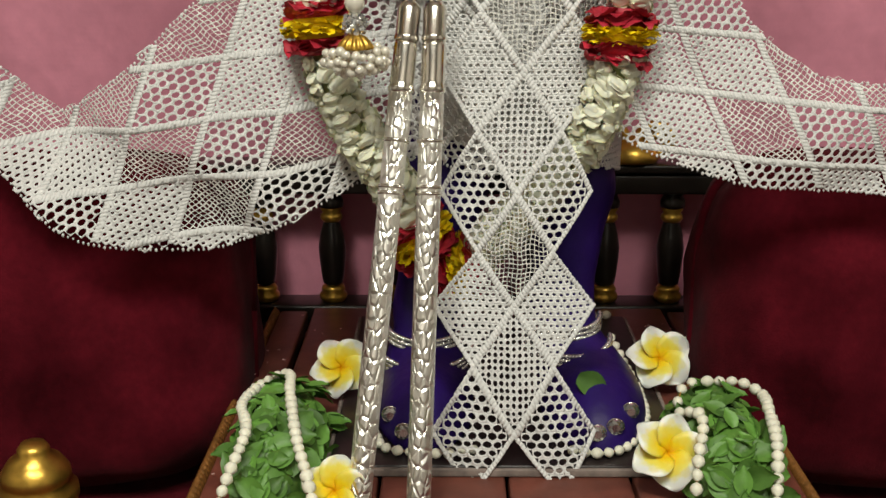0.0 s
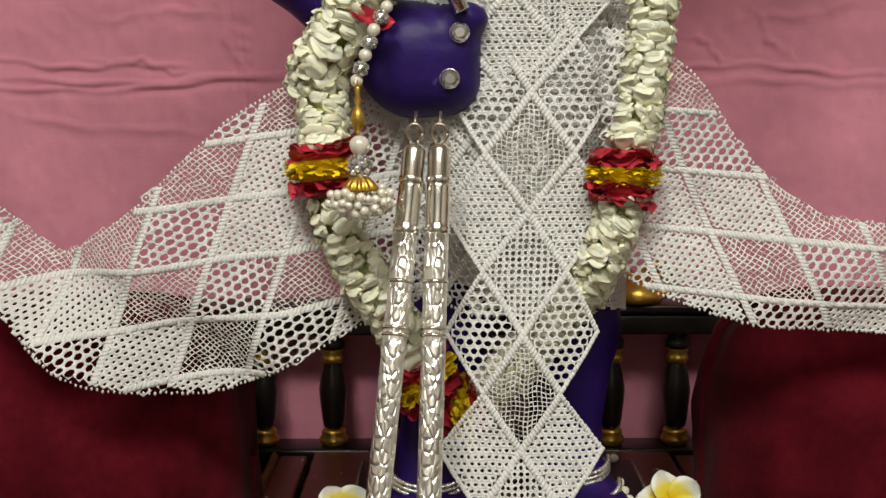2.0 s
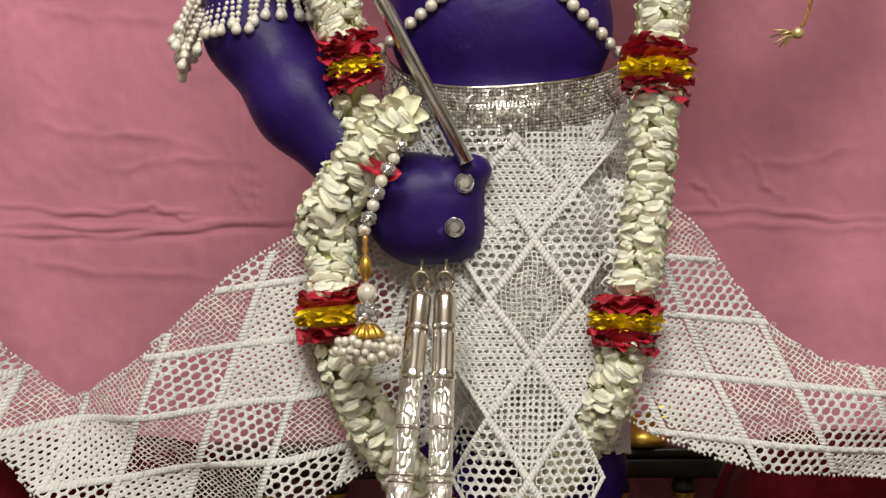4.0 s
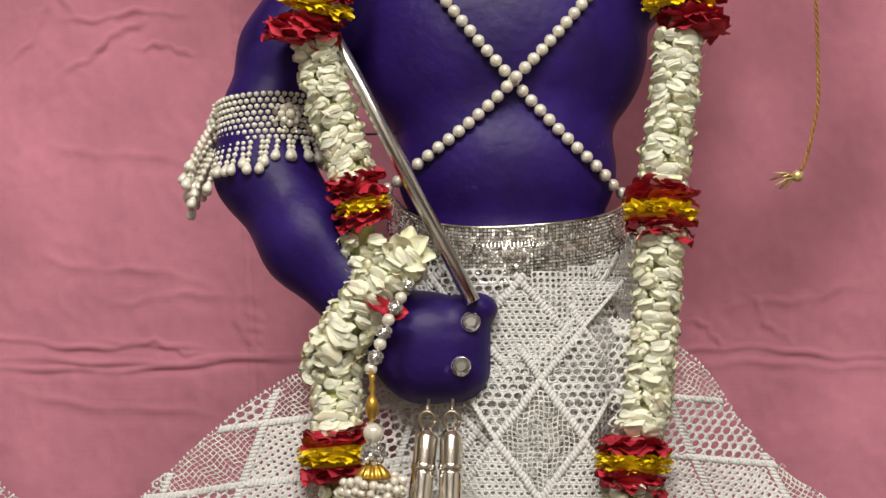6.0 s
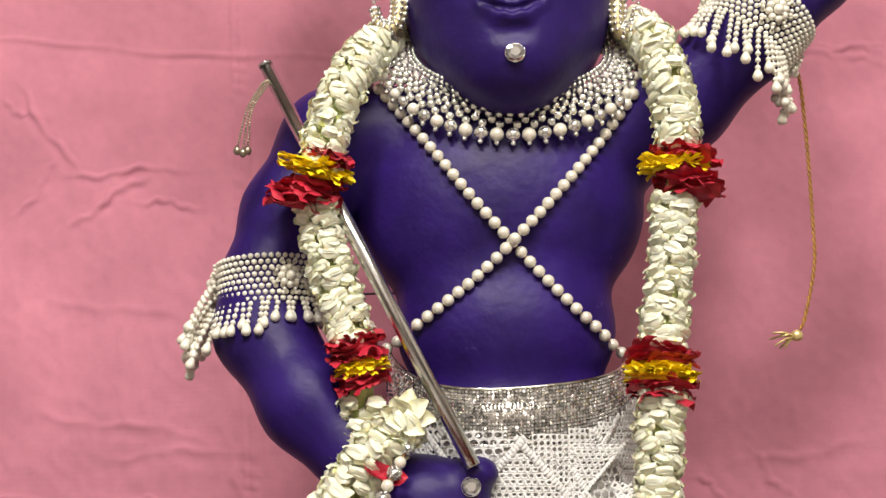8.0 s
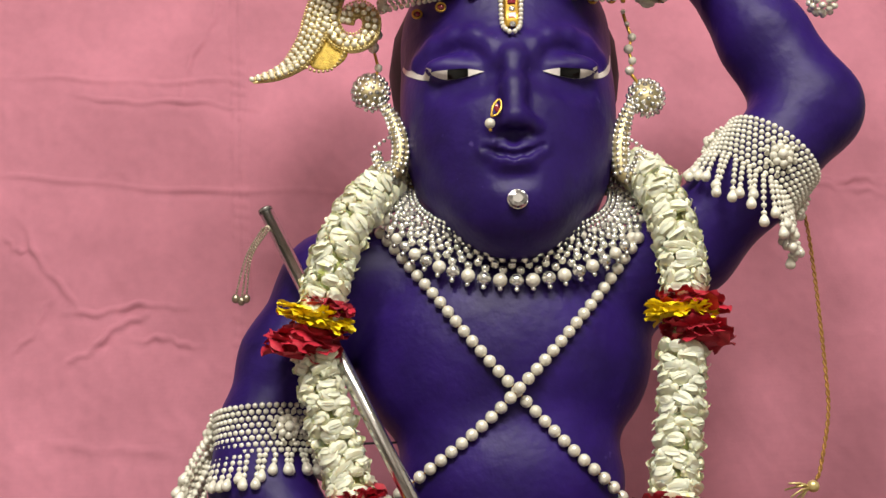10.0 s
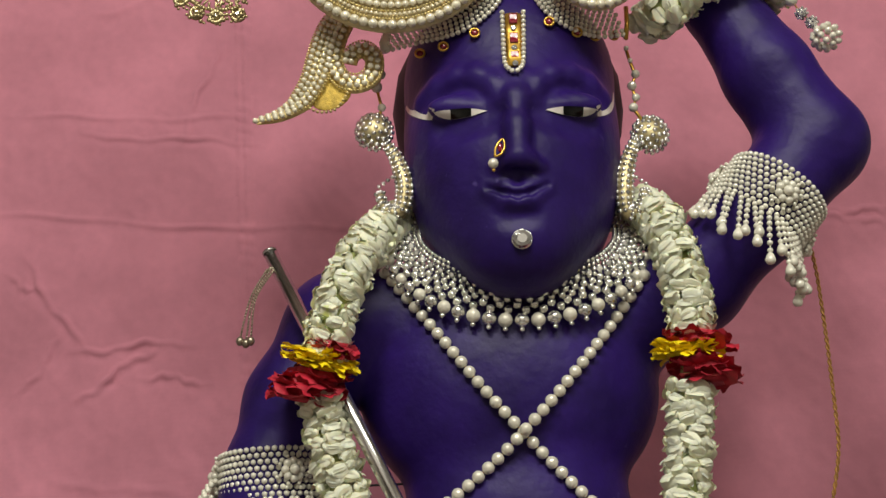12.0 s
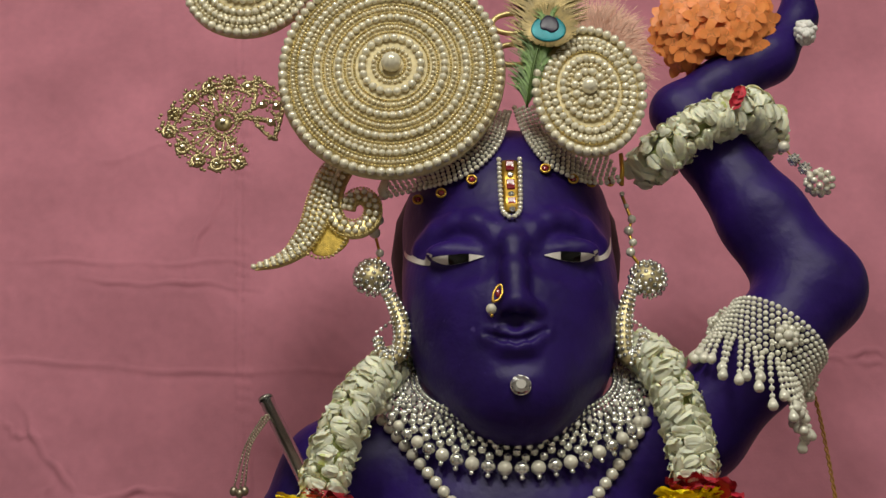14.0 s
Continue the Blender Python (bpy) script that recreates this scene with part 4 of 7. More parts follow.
def wing(name, base, label, top, bottom, surf, o, f1, f2, kinds):
    """A draped wing of lace: diamonds set on a leaning lattice between a top and a bottom edge."""
    top, bottom = sorted(top), sorted(bottom)
    x0, x1 = min(top[0][0], bottom[0][0]), max(top[-1][0], bottom[-1][0])
    f1, f2, o = Vector(f1), Vector(f2), Vector(o)
    cells = []
    for i in range(-9, 10):
        for j in range(-8, 9):
            c = o + f1 * i + f2 * j
            if x0 - 0.07 < c.x < x1 + 0.07 and 0.15 < c.y < 0.58:
                cells.append((c, (f1 - f2) * 0.5, (f1 + f2) * 0.5, kinds.get((i, j), "bubble" if (i + j) % 2 else "hole")))

    def keep(x, z):
        return x0 <= x <= x1 and poly_at(bottom, x) <= z <= poly_at(top, x)
    lace_thing(name, base, label, cells, surf, keep, [(top, (0, 1)), (bottom, (0, -1))])


def left_wing():
    top = [(-0.03, 0.50), (-0.073, 0.49), (-0.124, 0.479), (-0.181, 0.446), (-0.256, 0.377), (-0.326, 0.336), (-0.352, 0.356), (-0.38, 0.388), (-0.45, 0.45)]
    bottom = [(-0.02, 0.305), (-0.043, 0.295), (-0.106, 0.269), (-0.160, 0.243), (-0.192, 0.230), (-0.245, 0.231), (-0.299, 0.243), (-0.334, 0.265), (-0.358, 0.291), (-0.45, 0.39)]
    st, sb = sorted(top), sorted(bottom)

    def surf(x, z):
        a, b = poly_at(st, x), poly_at(sb, x)
        v = (a - z) / max(0.02, a - b)
        y = -0.020 - 0.055 * v + 0.012 * math.sin(x * 34 + v * 2.2) * min(1, abs(x + 0.05) * 9)
        fold = (x + 0.20) * 0.55 + (z - 0.285)
        y += 0.012 * math.tanh(fold * -60) * (1 if x < -0.13 else max(0, (-0.05 - x) / 0.08))
        y += 0.04 * min(1, max(0, (x + 0.135) / 0.06))
        return Vector((x, y + 0.004 * noise.noise(Vector((x * 20, z * 20, 4))), z))
    wing("lace_wing", (-0.2, -0.05, 0.24), "white lace cloth draped out to one side, with a folded edge", top, bottom, surf,
         (-0.2153, 0.3583), (0.0628, 0.0081), (-0.0165, -0.0490), {(0, 0): "hole", (1, 0): "bubble", (1, -1): "bubble", (0, 1): "gauze", (1, 1): "hole", (2, 1): "gauze", (-1, 0): "gauze", (-1, 1): "bubble", (0, -1): "gauze", (2, -1): "hole",
          (1, 2): "gauze", (2, 2): "hole", (0, 2): "bubble", (-1, 2): "hole", (-2, 1): "bubble", (-2, 0): "gauze", (-2, 2): "gauze", (2, 0): "bubble", (1, -2): "gauze", (2, -2): "bubble", (3, 2): "bubble", (0, 3): "hole", (1, 3): "bubble"})


def right_wing():
    top = [(0.14, 0.52), (0.182, 0.497), (0.208, 0.474), (0.254, 0.411), (0.306, 0.371), (0.361, 0.364), (0.46, 0.355)]
    bottom = [(0.125, 0.345), (0.154, 0.318), (0.200, 0.300), (0.242, 0.288), (0.302, 0.281), (0.357, 0.276), (0.46, 0.265)]

    def surf(x, z):
        a, b = poly_at(top, x), poly_at(bottom, x)
        v = (a - z) / max(0.02, a - b)
        y = -0.030 - 0.020 * v - 0.03 * max(0, x - 0.2) + 0.011 * math.sin(x * 30 + v * 3.5)
        return Vector((x, y + 0.004 * noise.noise(Vector((x * 20, z * 20, 9))), z))
    wing("lace_wing", (0.3, -0.05, 0.27), "white lace cloth draped out to one side over a cushion", top, bottom, surf,
         (0.215, 0.43), (0.064, -0.006), (0.022, -0.050), {(0, 0): "hole", (-1, 0): "hole", (0, -1): "gauze", (0, 1): "bubble", (-1, 1): "bubble", (1, 1): "gauze", (0, 2): "gauze", (-1, 2): "bubble", (1, 2): "hole", (0, 3): "hole",
          (-1, 3): "bubble", (1, 3): "bubble", (2, 2): "gauze", (2, 1): "gauze", (2, 3): "hole", (1, 0): "gauze", (3, 2): "bubble"})


def skirt():
    """The lace wrapped round hips and thighs, under the panel."""
    def surf(u, z):
        w = u / 0.105
        rx = 0.107 - 0.012 * max(0, (0.45 - z) / 0.15)
        cx = 0.052 + 0.010 * max(0, (0.45 - z) / 0.15)
        return Vector((cx + (rx + 0.004) * math.sin(w), 0.055 - 0.078 * math.cos(w), z))
    cells = []
    for i in range(-5, 6):
        for j in range(0, 12):
            if (i + j) % 2 == 0:
                cells.append(((i * 0.037, 0.26 + j * 0.042), (0.037, 0), (0, 0.042), ("bubble", "grid", "hole")[(i + j // 2) % 3]))
    bot = [(-0.19, 0.36), (-0.1, 0.305), (-0.04, 0.285), (0.0, 0.29), (0.08, 0.29), (0.19, 0.272)]
    lace_thing("lace_wrap", (0.05, 0.05, 0.30), "white lace wrapped round the hips under a jewelled belt", cells, surf, lambda u, z: poly_at(bot, u) < z < 0.560 + 0.044 * (1 - max(0.0, math.cos(u / 0.105)) ** 1.2) and abs(u) < 0.185, [(bot, (0, -1))])
    t = thing("cotton_underskirt", (0.05, -0.02, 0.31), "thin white cotton underskirt seen through the lace", "underskirt")
    V, n, m = [], 40, 24
    for i in range(n + 1):
        u = -0.160 + 0.32 * i / n
        for k in range(m + 1):
            z = poly_at(bot, u) + 0.020 + (0.552 + 0.044 * (1 - max(0.0, math.cos(u / 0.105)) ** 1.2) - poly_at(bot, u) - 0.020) * k / m
            p = surf(u, z)
            V.append((0.052 + (p.x - 0.052) * 0.955, p.y + 0.005 + 0.0012 * math.sin(u * 190 + z * 20), z))
    F = [(i * (m + 1) + k, (i + 1) * (m + 1) + k, (i + 1) * (m + 1) + k + 1, i * (m + 1) + k + 1) for i in range(n) for k in range(m)]
    ob = part("cloth", (V, F), M_COTTON, t)
    mod = ob.modifiers.new("thickness", "SOLIDIFY")
    mod.thickness = 0.0008


# ---- flowers ----
def petal(l, w, cup, curl, ruffle, nl=5, nw=4, seed=0, tip=0.8):
    """A petal that grows along +x from the origin, face up."""
    rs = random.Random(seed)
    V, F = [], []
    for i in range(nl + 1):
        t = i / nl
        wd = w * (math.sin(math.pi * (0.12 + 0.82 * t)) ** tip)
        for k in range(nw + 1):
            s = 2 * k / nw - 1
            V.append((l * t * (1 - 0.10 * s * s * t), wd * s, cup * s * s * w + curl * t * t * l + ruffle * rs.uniform(-1, 1) * t))
    for i in range(nl):
        for k in range(nw):
            a = i * (nw + 1) + k
            F.append((a, a + nw + 1, a + nw + 2, a + 1))
    return V, F


def bud(l, r, seg=7):
    """A plump closed bud along +x."""
    prof = ((0.0, 0.25), (0.18, 0.75), (0.45, 1.0), (0.72, 0.82), (0.92, 0.35), (1.0, 0.05))
    V, F = [], []
    for t, q in prof:
        for k in range(seg):
            w = 2 * math.pi * k / seg
            V.append((l * t, r * q * math.cos(w), r * q * math.sin(w)))
    for i in range(len(prof) - 1):
        for k in range(seg):
            n = (k + 1) % seg
            F.append((i * seg + k, i * seg + n, (i + 1) * seg + n, (i + 1) * seg + k))
    F.append(tuple((len(prof) - 1) * seg + k for k in range(seg)))
    return V, F


def join_geo(*items):
    g = Geo()
    for base, m in items:
        g.put(base, m)
    return g.v, g.f


def plump_bud(l, r, seg=10, rings=7, groove=0.3):
    """A fat closed petal cone along +x, blunt at its tip, with one slit along its outer side (+z)."""
    V, F = [], []
    for i in range(rings):
        f = i / (rings - 1)
        q = math.sin(math.pi * (0.09 + 0.83 * f ** 1.1)) ** 0.62
        for k in range(seg):
            w = 2 * math.pi * k / seg
            d = math.atan2(math.sin(w - 1.75), math.cos(w - 1.75))
            e = r * q * (1 - groove * math.exp(-(d / 0.42) ** 2) * min(1, f * 1.6))
            V.append((l * f, e * math.cos(w), 0.80 * e * math.sin(w)))
    for i in range(rings - 1):
        for k in range(seg):
            n = (k + 1) % seg
            F.append((i * seg + k, i * seg + n, (i + 1) * seg + n, (i + 1) * seg + k))
    F.append(tuple((rings - 1) * seg + k for k in range(seg)))
    return V, F


def jasmine(n):
    """A jasmine about to open: a plump bud wrapped in thin rounded petals that hug it."""
    rs = random.Random(n)
    items = [(plump_bud(0.0155, 0.0048, 9, 7, 0.2), Matrix.Identity(4))]
    for k in range(4):
        a = (-60, 50, 160, 0)[k] + rs.uniform(-20, 20)
        p = petal(0.0150 * rs.uniform(0.85, 1.12), 0.0066 * rs.uniform(0.9, 1.15), -0.50, rs.uniform(-0.16, 0.10), 0.0005, 7, 6, n * 7 + k, 0.36)
        items.append((p, pose(0, 0, 0, a, 0, 0) @ pose(0.0005, 0, 0.0046, 0, rs.uniform(-8, 4), rs.uniform(-12, 12))))
    return join_geo(*items)


ME_JAS = [make_mesh("jasmine_flower", jasmine(n), M_JASMINE) for n in range(6)]
GEO_JAS = [jasmine(n) for n in range(6)]


def blossom_turn(t, a, b, w, lean, spin):
    """Pose for a flower that points outwards from a garland at angle w and leans along it."""
    out = (a * math.cos(w) + b * math.sin(w)) * math.cos(lean) + t * math.sin(lean)
    side = t.cross(out).normalized()
    up = out.cross(side)
    return Matrix((out, side, up)).transposed().to_4x4() @ Matrix.Rotation(spin, 4, "X")


def face_out(t, a, b, w, slant, lift):
    """Pose for a petal laid on the garland's skin at angle w: its face outwards, its tip along the string."""
    out = a * math.cos(w) + b * math.sin(w)
    side = t.cross(out).normalized()
    x = (t * math.cos(slant) + side * math.sin(slant)) * math.cos(lift) + out * math.sin(lift)
    y = out.cross(x).normalized()
    return Matrix((x, y, x.cross(y))).transposed().to_4x4()


def ruffle_ring(pos, fr, r, rs, g, n, long, wide, crumple, droop):
    """One layer of petals round the string, spread like a plate and crumpled."""
    t, a, b = fr
    for k in range(n):
        w = 2 * math.pi * k / n + rs.uniform(-0.2, 0.2)
        out = a * math.cos(w) + b * math.sin(w)
        p = petal(r * long * rs.uniform(0.85, 1.15), r * wide, rs.uniform(-0.5, 0.5), rs.uniform(-0.25, 0.25), crumple, 6, 5, k + int(abs(pos.z) * 900), 0.32)
        g.put(p, Matrix.Translation(pos + out * r * (1.0 - long * 0.95)) @ blossom_turn(t, a, b, w, droop + rs.uniform(-0.22, 0.22), rs.uniform(-0.35, 0.35)))


# layers of a band from its top down: height, colour, radius as a share of the string's, push to the side
BAND_PLAIN = ((0.0180, "r", 1.36, 0), (0.0115, "r", 1.44, 0), (0.0050, "y", 1.46, 0), (0.0005, "y", 1.52, 0), (-0.0040, "y", 1.44, 0), (-0.0105, "r", 1.42, 0), (-0.0170, "r", 1.36, 0))
BAND_ROSE = ((0.0195, "r", 1.12, 0.006), (0.0140, "r", 1.12, 0.008), (0.0125, "y", 1.45, -0.005), (0.0080, "y", 1.55, -0.003), (0.0030, "y", 1.46, 0.003), (-0.0045, "r", 1.40, 0.0), (-0.0105, "r", 1.55, -0.004), (-0.0170, "r", 1.60, -0.008), (-0.0235, "r", 1.40, -0.010))
BAND_LEAN = ((0.0190, "r", 1.28, 0.002), (0.0130, "r", 1.34, 0.006), (0.0080, "y", 1.46, -0.005), (0.0030, "y", 1.50, -0.003), (-0.0035, "r", 1.32, 0.004), (-0.0100, "r", 1.42, 0.009), (-0.0165, "r", 1.30, 0.012))
BAND_LOW = ((0.0200, "r", 1.20, 0), (0.0135, "r", 1.26, 0), (0.0070, "r", 1.24, 0), (0.0005, "y", 1.15, 0.002), (-0.0045, "y", 1.18, 0.002), (-0.0105, "r", 1.18, 0), (-0.0165, "r", 1.15, 0))


def garland(t, pts, radius, bands, seed, singles):
    """Rows of jasmine laid sideways on a string, with bands of red and yellow petals. bands: (place along it, layers)."""
    rs = random.Random(seed)
    L = length(spline(pts, 200))
    n = int(L / 0.0086)
    P = spline(pts, n)
    FR = frames(P)
    rest, made = Geo(), 0
    part("string", tube(P[::3], radius * 0.5, 8), M_STEM, t, "packed green stems on a string")
    for i, (p, fr) in enumerate(zip(P, FR)):
        s = i / (n - 1)
        if any(abs(s - b[0]) * L < 0.0190 for b in bands):
            continue
        for k in range(7):
            w = 2 * math.pi * (k + 0.5 * (i % 2)) / 7 + rs.uniform(-0.25, 0.25)
            out = fr[1] * math.cos(w) + fr[2] * math.sin(w)
            if out.y > 0.6:
                continue
            sc = rs.uniform(0.80, 1.12) * radius / 0.0205
            # each bud lies across the string, its tip towards the side that it is on
            side = 1 if out.dot(fr[0].cross(Vector((0, -1, 0)))) * (1 if rs.random() < 0.85 else -1) < 0 else -1
            turn = face_out(*fr, w, side * rs.uniform(1.1, 1.9), rs.uniform(0.0, 0.42))
            m = Matrix.Translation(p + fr[0] * rs.uniform(-0.0022, 0.0022) + out * radius * rs.uniform(0.66, 0.82)) @ turn @ Matrix.Diagonal((sc, sc, sc, 1)) @ Matrix.Translation((-0.0075, 0, 0))
            q = rs.randrange(6)
            if made < singles and i % 2 == 0:
                part("jasmine_flower", ME_JAS[q], None, t, m=m)
                made += 1
            else:
                rest.put(GEO_JAS[q], m)
    if rest.v:
        tagged(part("jasmine_packing", rest.out()[:2], M_JASMINE, t, "tightly strung creamy jasmine"), kind="stuff")
    for b, layers in bands:
        i = min(n - 2, max(1, int(b * (n - 1))))
        fr = FR[i]
        down = -1 if fr[0].z > 0 else 1
        for off, kind, share, push in layers:
            g = Geo()
            pos = P[i] - fr[0] * off * down + Vector((push, -0.3 * abs(push), 0))
            r = radius * share
            g.put(tube([pos - fr[0] * 0.0035, pos + fr[0] * 0.0035], r * 0.66, 10), Matrix.Identity(4))
            if kind == "r":
                ruffle_ring(pos, fr, r, rs, g, 11, 0.58, 0.40, 0.0017, 0.15 * rs.uniform(-1, 1))
                part("rose_band", g.out()[:2], M_ROSE, t, "crumpled dark red rose petals")
            else:
                ruffle_ring(pos, fr, r, rs, g, 26, 0.46, 0.16, 0.0008, 0.2 * rs.uniform(-1, 1))
                part("daisy_band", g.out()[:2], M_YELLOW, t, "bright yellow daisy petals")


def main_garland():
    t = thing("flower_garland", (0.04, -0.04, 0.22), "long jasmine garland with red and yellow bands round the neck", "garland")
    left = [(-0.058, 0.045, 0.935), (-0.073, 0.004, 0.912), (-0.089, -0.026, 0.880), (-0.107, -0.042, 0.831), (-0.113, -0.046, 0.801), (-0.121, -0.038, 0.766), (-0.116, -0.032, 0.736), (-0.106, -0.030, 0.698),
            (-0.091, -0.030, 0.650), (-0.082, -0.034, 0.622), (-0.079, -0.020, 0.59), (-0.088, -0.012, 0.54), (-0.098, -0.034, 0.48), (-0.097, -0.06, 0.436), (-0.096, -0.064, 0.409), (-0.088, -0.064, 0.373), (-0.070, -0.06, 0.332), (-0.050, -0.052, 0.298),
            (-0.033, -0.04, 0.262), (-0.018, -0.035, 0.232), (0.004, -0.03, 0.208), (0.024, -0.03, 0.214), (0.048, -0.03, 0.236), (0.074, -0.034, 0.266), (0.112, -0.030, 0.309), (0.126, -0.045, 0.342), (0.140, -0.05, 0.376), (0.142, -0.05, 0.413),
            (0.154, -0.042, 0.462), (0.163, -0.040, 0.535), (0.169, -0.038, 0.615), (0.177, -0.034, 0.678), (0.184, -0.034, 0.735), (0.191, -0.036, 0.785), (0.190, -0.036, 0.835), (0.184, -0.030, 0.877), (0.176, -0.010, 0.914), (0.166, 0.022, 0.936), (0.155, 0.055, 0.945)]
    P = spline(left, 400)
    z = [(-0.117, 0.773, BAND_ROSE), (-0.082, 0.612, BAND_LOW), (-0.098, 0.410, BAND_PLAIN), (-0.016, 0.229, BAND_PLAIN), (0.012, 0.209, BAND_PLAIN), (0.142, 0.412, BAND_PLAIN), (0.169, 0.615, BAND_PLAIN), (0.191, 0.784, BAND_LEAN)]
    bands = [(min(range(400), key=lambda i: (P[i].x - x) ** 2 + (P[i].z - h) ** 2) / 399, layers) for x, h, layers in z]
    garland(t, left, 0.0205, bands, 11, 300)


def wrist_garlands():
    t = thing("wrist_garland", (-0.08, -0.04, 0.47), "jasmine flower bracelet round the lowered wrist", "garland", "wrist garlands")
    ring = [(-0.040, -0.042, 0.572), (-0.064, -0.048, 0.550), (-0.084, -0.050, 0.522), (-0.100, -0.046, 0.498), (-0.108, -0.030, 0.478)]
    garland(t, ring, 0.0225, [], 21, 60)
    g = Geo()
    rs = random.Random(4)
    for k in range(9):
        g.put(petal(0.025, 0.0085, 0.5, -0.1, 0.0004, 7, 4, k, 0.5), Matrix.Translation((-0.042, -0.055, 0.572)) @ blossom_turn(Vector((0, -1, 0)), Vector((1, 0, 0)), Vector((0, 0, 1)), k * 0.7, rs.uniform(0.1, 0.9), rs.uniform(-0.4, 0.4)))
    part("open_blossom", g.out()[:2], M_JASMINE, t, "fully open white blossom")
    g = Geo()
    for k in range(5):
        g.put(petal(0.019, 0.007, 0.4, 0.1, 0.001, 5, 4, k), pose(-0.074 + 0.004 * k, -0.071, 0.537 - 0.003 * k, 70, 30 - 8 * k, 20))
    part("rose_petals", g.out()[:2], M_ROSE, t, "red rose petals tucked in")
    u = thing("wrist_garland", (0.24, -0.02, 1.10), "jasmine flower bracelet round the raised wrist", "garland", "wrist garlands")
    arc = [(0.181, -0.012, 1.112), (0.192, -0.040, 1.110), (0.215, -0.050, 1.124), (0.245, -0.052, 1.140), (0.275, -0.048, 1.150), (0.296, -0.030, 1.147), (0.302, -0.005, 1.140)]
    garland(u, arc, 0.0215, [], 31, 70)
    g = Geo()
    for k in range(3):
        g.put(petal(0.016, 0.006, 0.4, 0.1, 0.001, 5, 4, k), pose(0.253 + 0.003 * k, -0.074, 1.136 + 0.006 * k, 80, -60, 20))
    part("rose_petals", g.out()[:2], M_ROSE, u, "pale red petals tucked in")


def plumeria(p, face, spin, r=0.030):
    t = thing("plumeria_flower", p, "white plumeria bloom with a yellow heart lying by the feet", "flower", "plumeria flowers")
    V, F = petal(r, r * 0.56, 0.16, -0.12, 0.0, 10, 6, 0, 0.6)
    V = [(x, y + 0.0035 * (x / r), z + 0.16 * y * (1 - x / r) + 0.35 * x * (1 - x / r) + 0.006 * math.sin(y / r * 4) * x / r) for x, y, z in V]
    me = make_mesh("petal", (V, F), M_PLUM)
    turn = Vector(face).normalized().to_track_quat("Z", "Y").to_matrix().to_4x4()
    for k in range(5):
        o = part("petal", me, None, t, m=Matrix.Translation(p) @ turn @ pose(0, 0, 0, 0, -6, spin + 72 * k) @ pose(0, 0, 0, 9, 0, 0))
        mod = o.modifiers.new("thickness", "SOLIDIFY")
        mod.thickness = 0.0009
    part("tube", tube([Vector(p), Vector(p) - Vector(face).normalized() * 0.02], 0.003, 8), M_BUD, t, "short pale flower tube")


def leaf_pad(centre, rx, ry, h, n, seed, strings):
    rs = random.Random(seed)
    t = thing("leaf_bundle", (centre[0], centre[1], 0.06), "bundle of fresh green tulsi leaves laid at the feet", "leaves", "leaf bundles")
    mes = []
    for q in range(4):
        V, F = petal(0.0225, 0.0078, 0.35, -0.25, 0.0009, 6, 4, q)
        mes.append(make_mesh("leaf", (V, F), M_LEAF))
    core = ICO3
    g = Geo()
    g.put(core, Matrix.Translation((centre[0], centre[1], 0.066)) @ Matrix.Diagonal((rx * 0.80, ry * 0.86, h * 0.68, 1)))
    part("stem_mass", g.out()[:2], M_LEAF, t, "dense stems in the shade of leaves")
    for k in range(n):
        a, e = rs.uniform(0, 2 * math.pi), math.acos(rs.uniform(0.0, 1.0))
        d = Vector((math.cos(a) * math.sin(e), math.sin(a) * math.sin(e), math.cos(e)))
        p = Vector((centre[0] + d.x * rx * 0.76, centre[1] + d.y * ry * 0.86, 0.066 + d.z * h * 0.7))
        nrm = (d + Vector((rs.uniform(-0.5, 0.5), rs.uniform(-0.7, 0.1), rs.uniform(-0.1, 0.6)))).normalized()
        ax = Vector((rs.uniform(-1, 1), rs.uniform(-1, 0.6), rs.uniform(-0.3, 1.1)))
        ax = (ax - nrm * ax.dot(nrm) * 0.8).normalized()
        side = nrm.cross(ax).normalized()
        sc = rs.uniform(0.7, 1.2)
        m = Matrix.Translation(p) @ Matrix((ax, side, ax.cross(side))).transposed().to_4x4() @ Matrix.Diagonal((sc, sc, sc, 1))
        part("leaf", mes[k % 4], None, t, m=m)
    for s in strings:
        b = thing("bud_string", s[0], "string of white jasmine buds laid over green leaves", "bud string", "bud strings")
        bud_string(b, s, 0.0056)


ME_BUD = make_mesh("flower_bud", bud(1.0, 0.42, 8), M_BUD)


def bud_string(t, pts, r):
    L = length(spline(pts, 100))
    P = spline(pts, max(3, int(L / (r * 1.75))))
    rs = random.Random(len(P))
    part("thread", tube(P, 0.0007, 5), M_CORD, t)
    for p, (tg, a, b) in zip(P, frames(P)):
        s = r * rs.uniform(1.7, 2.05)
        part("flower_bud", ME_BUD, None, t, m=Matrix.Translation(p - tg * s * 0.5) @ Matrix((tg, a, b)).transposed().to_4x4() @ Matrix.Diagonal((s, s * rs.uniform(1.0, 1.25), s * 1.1, 1)))


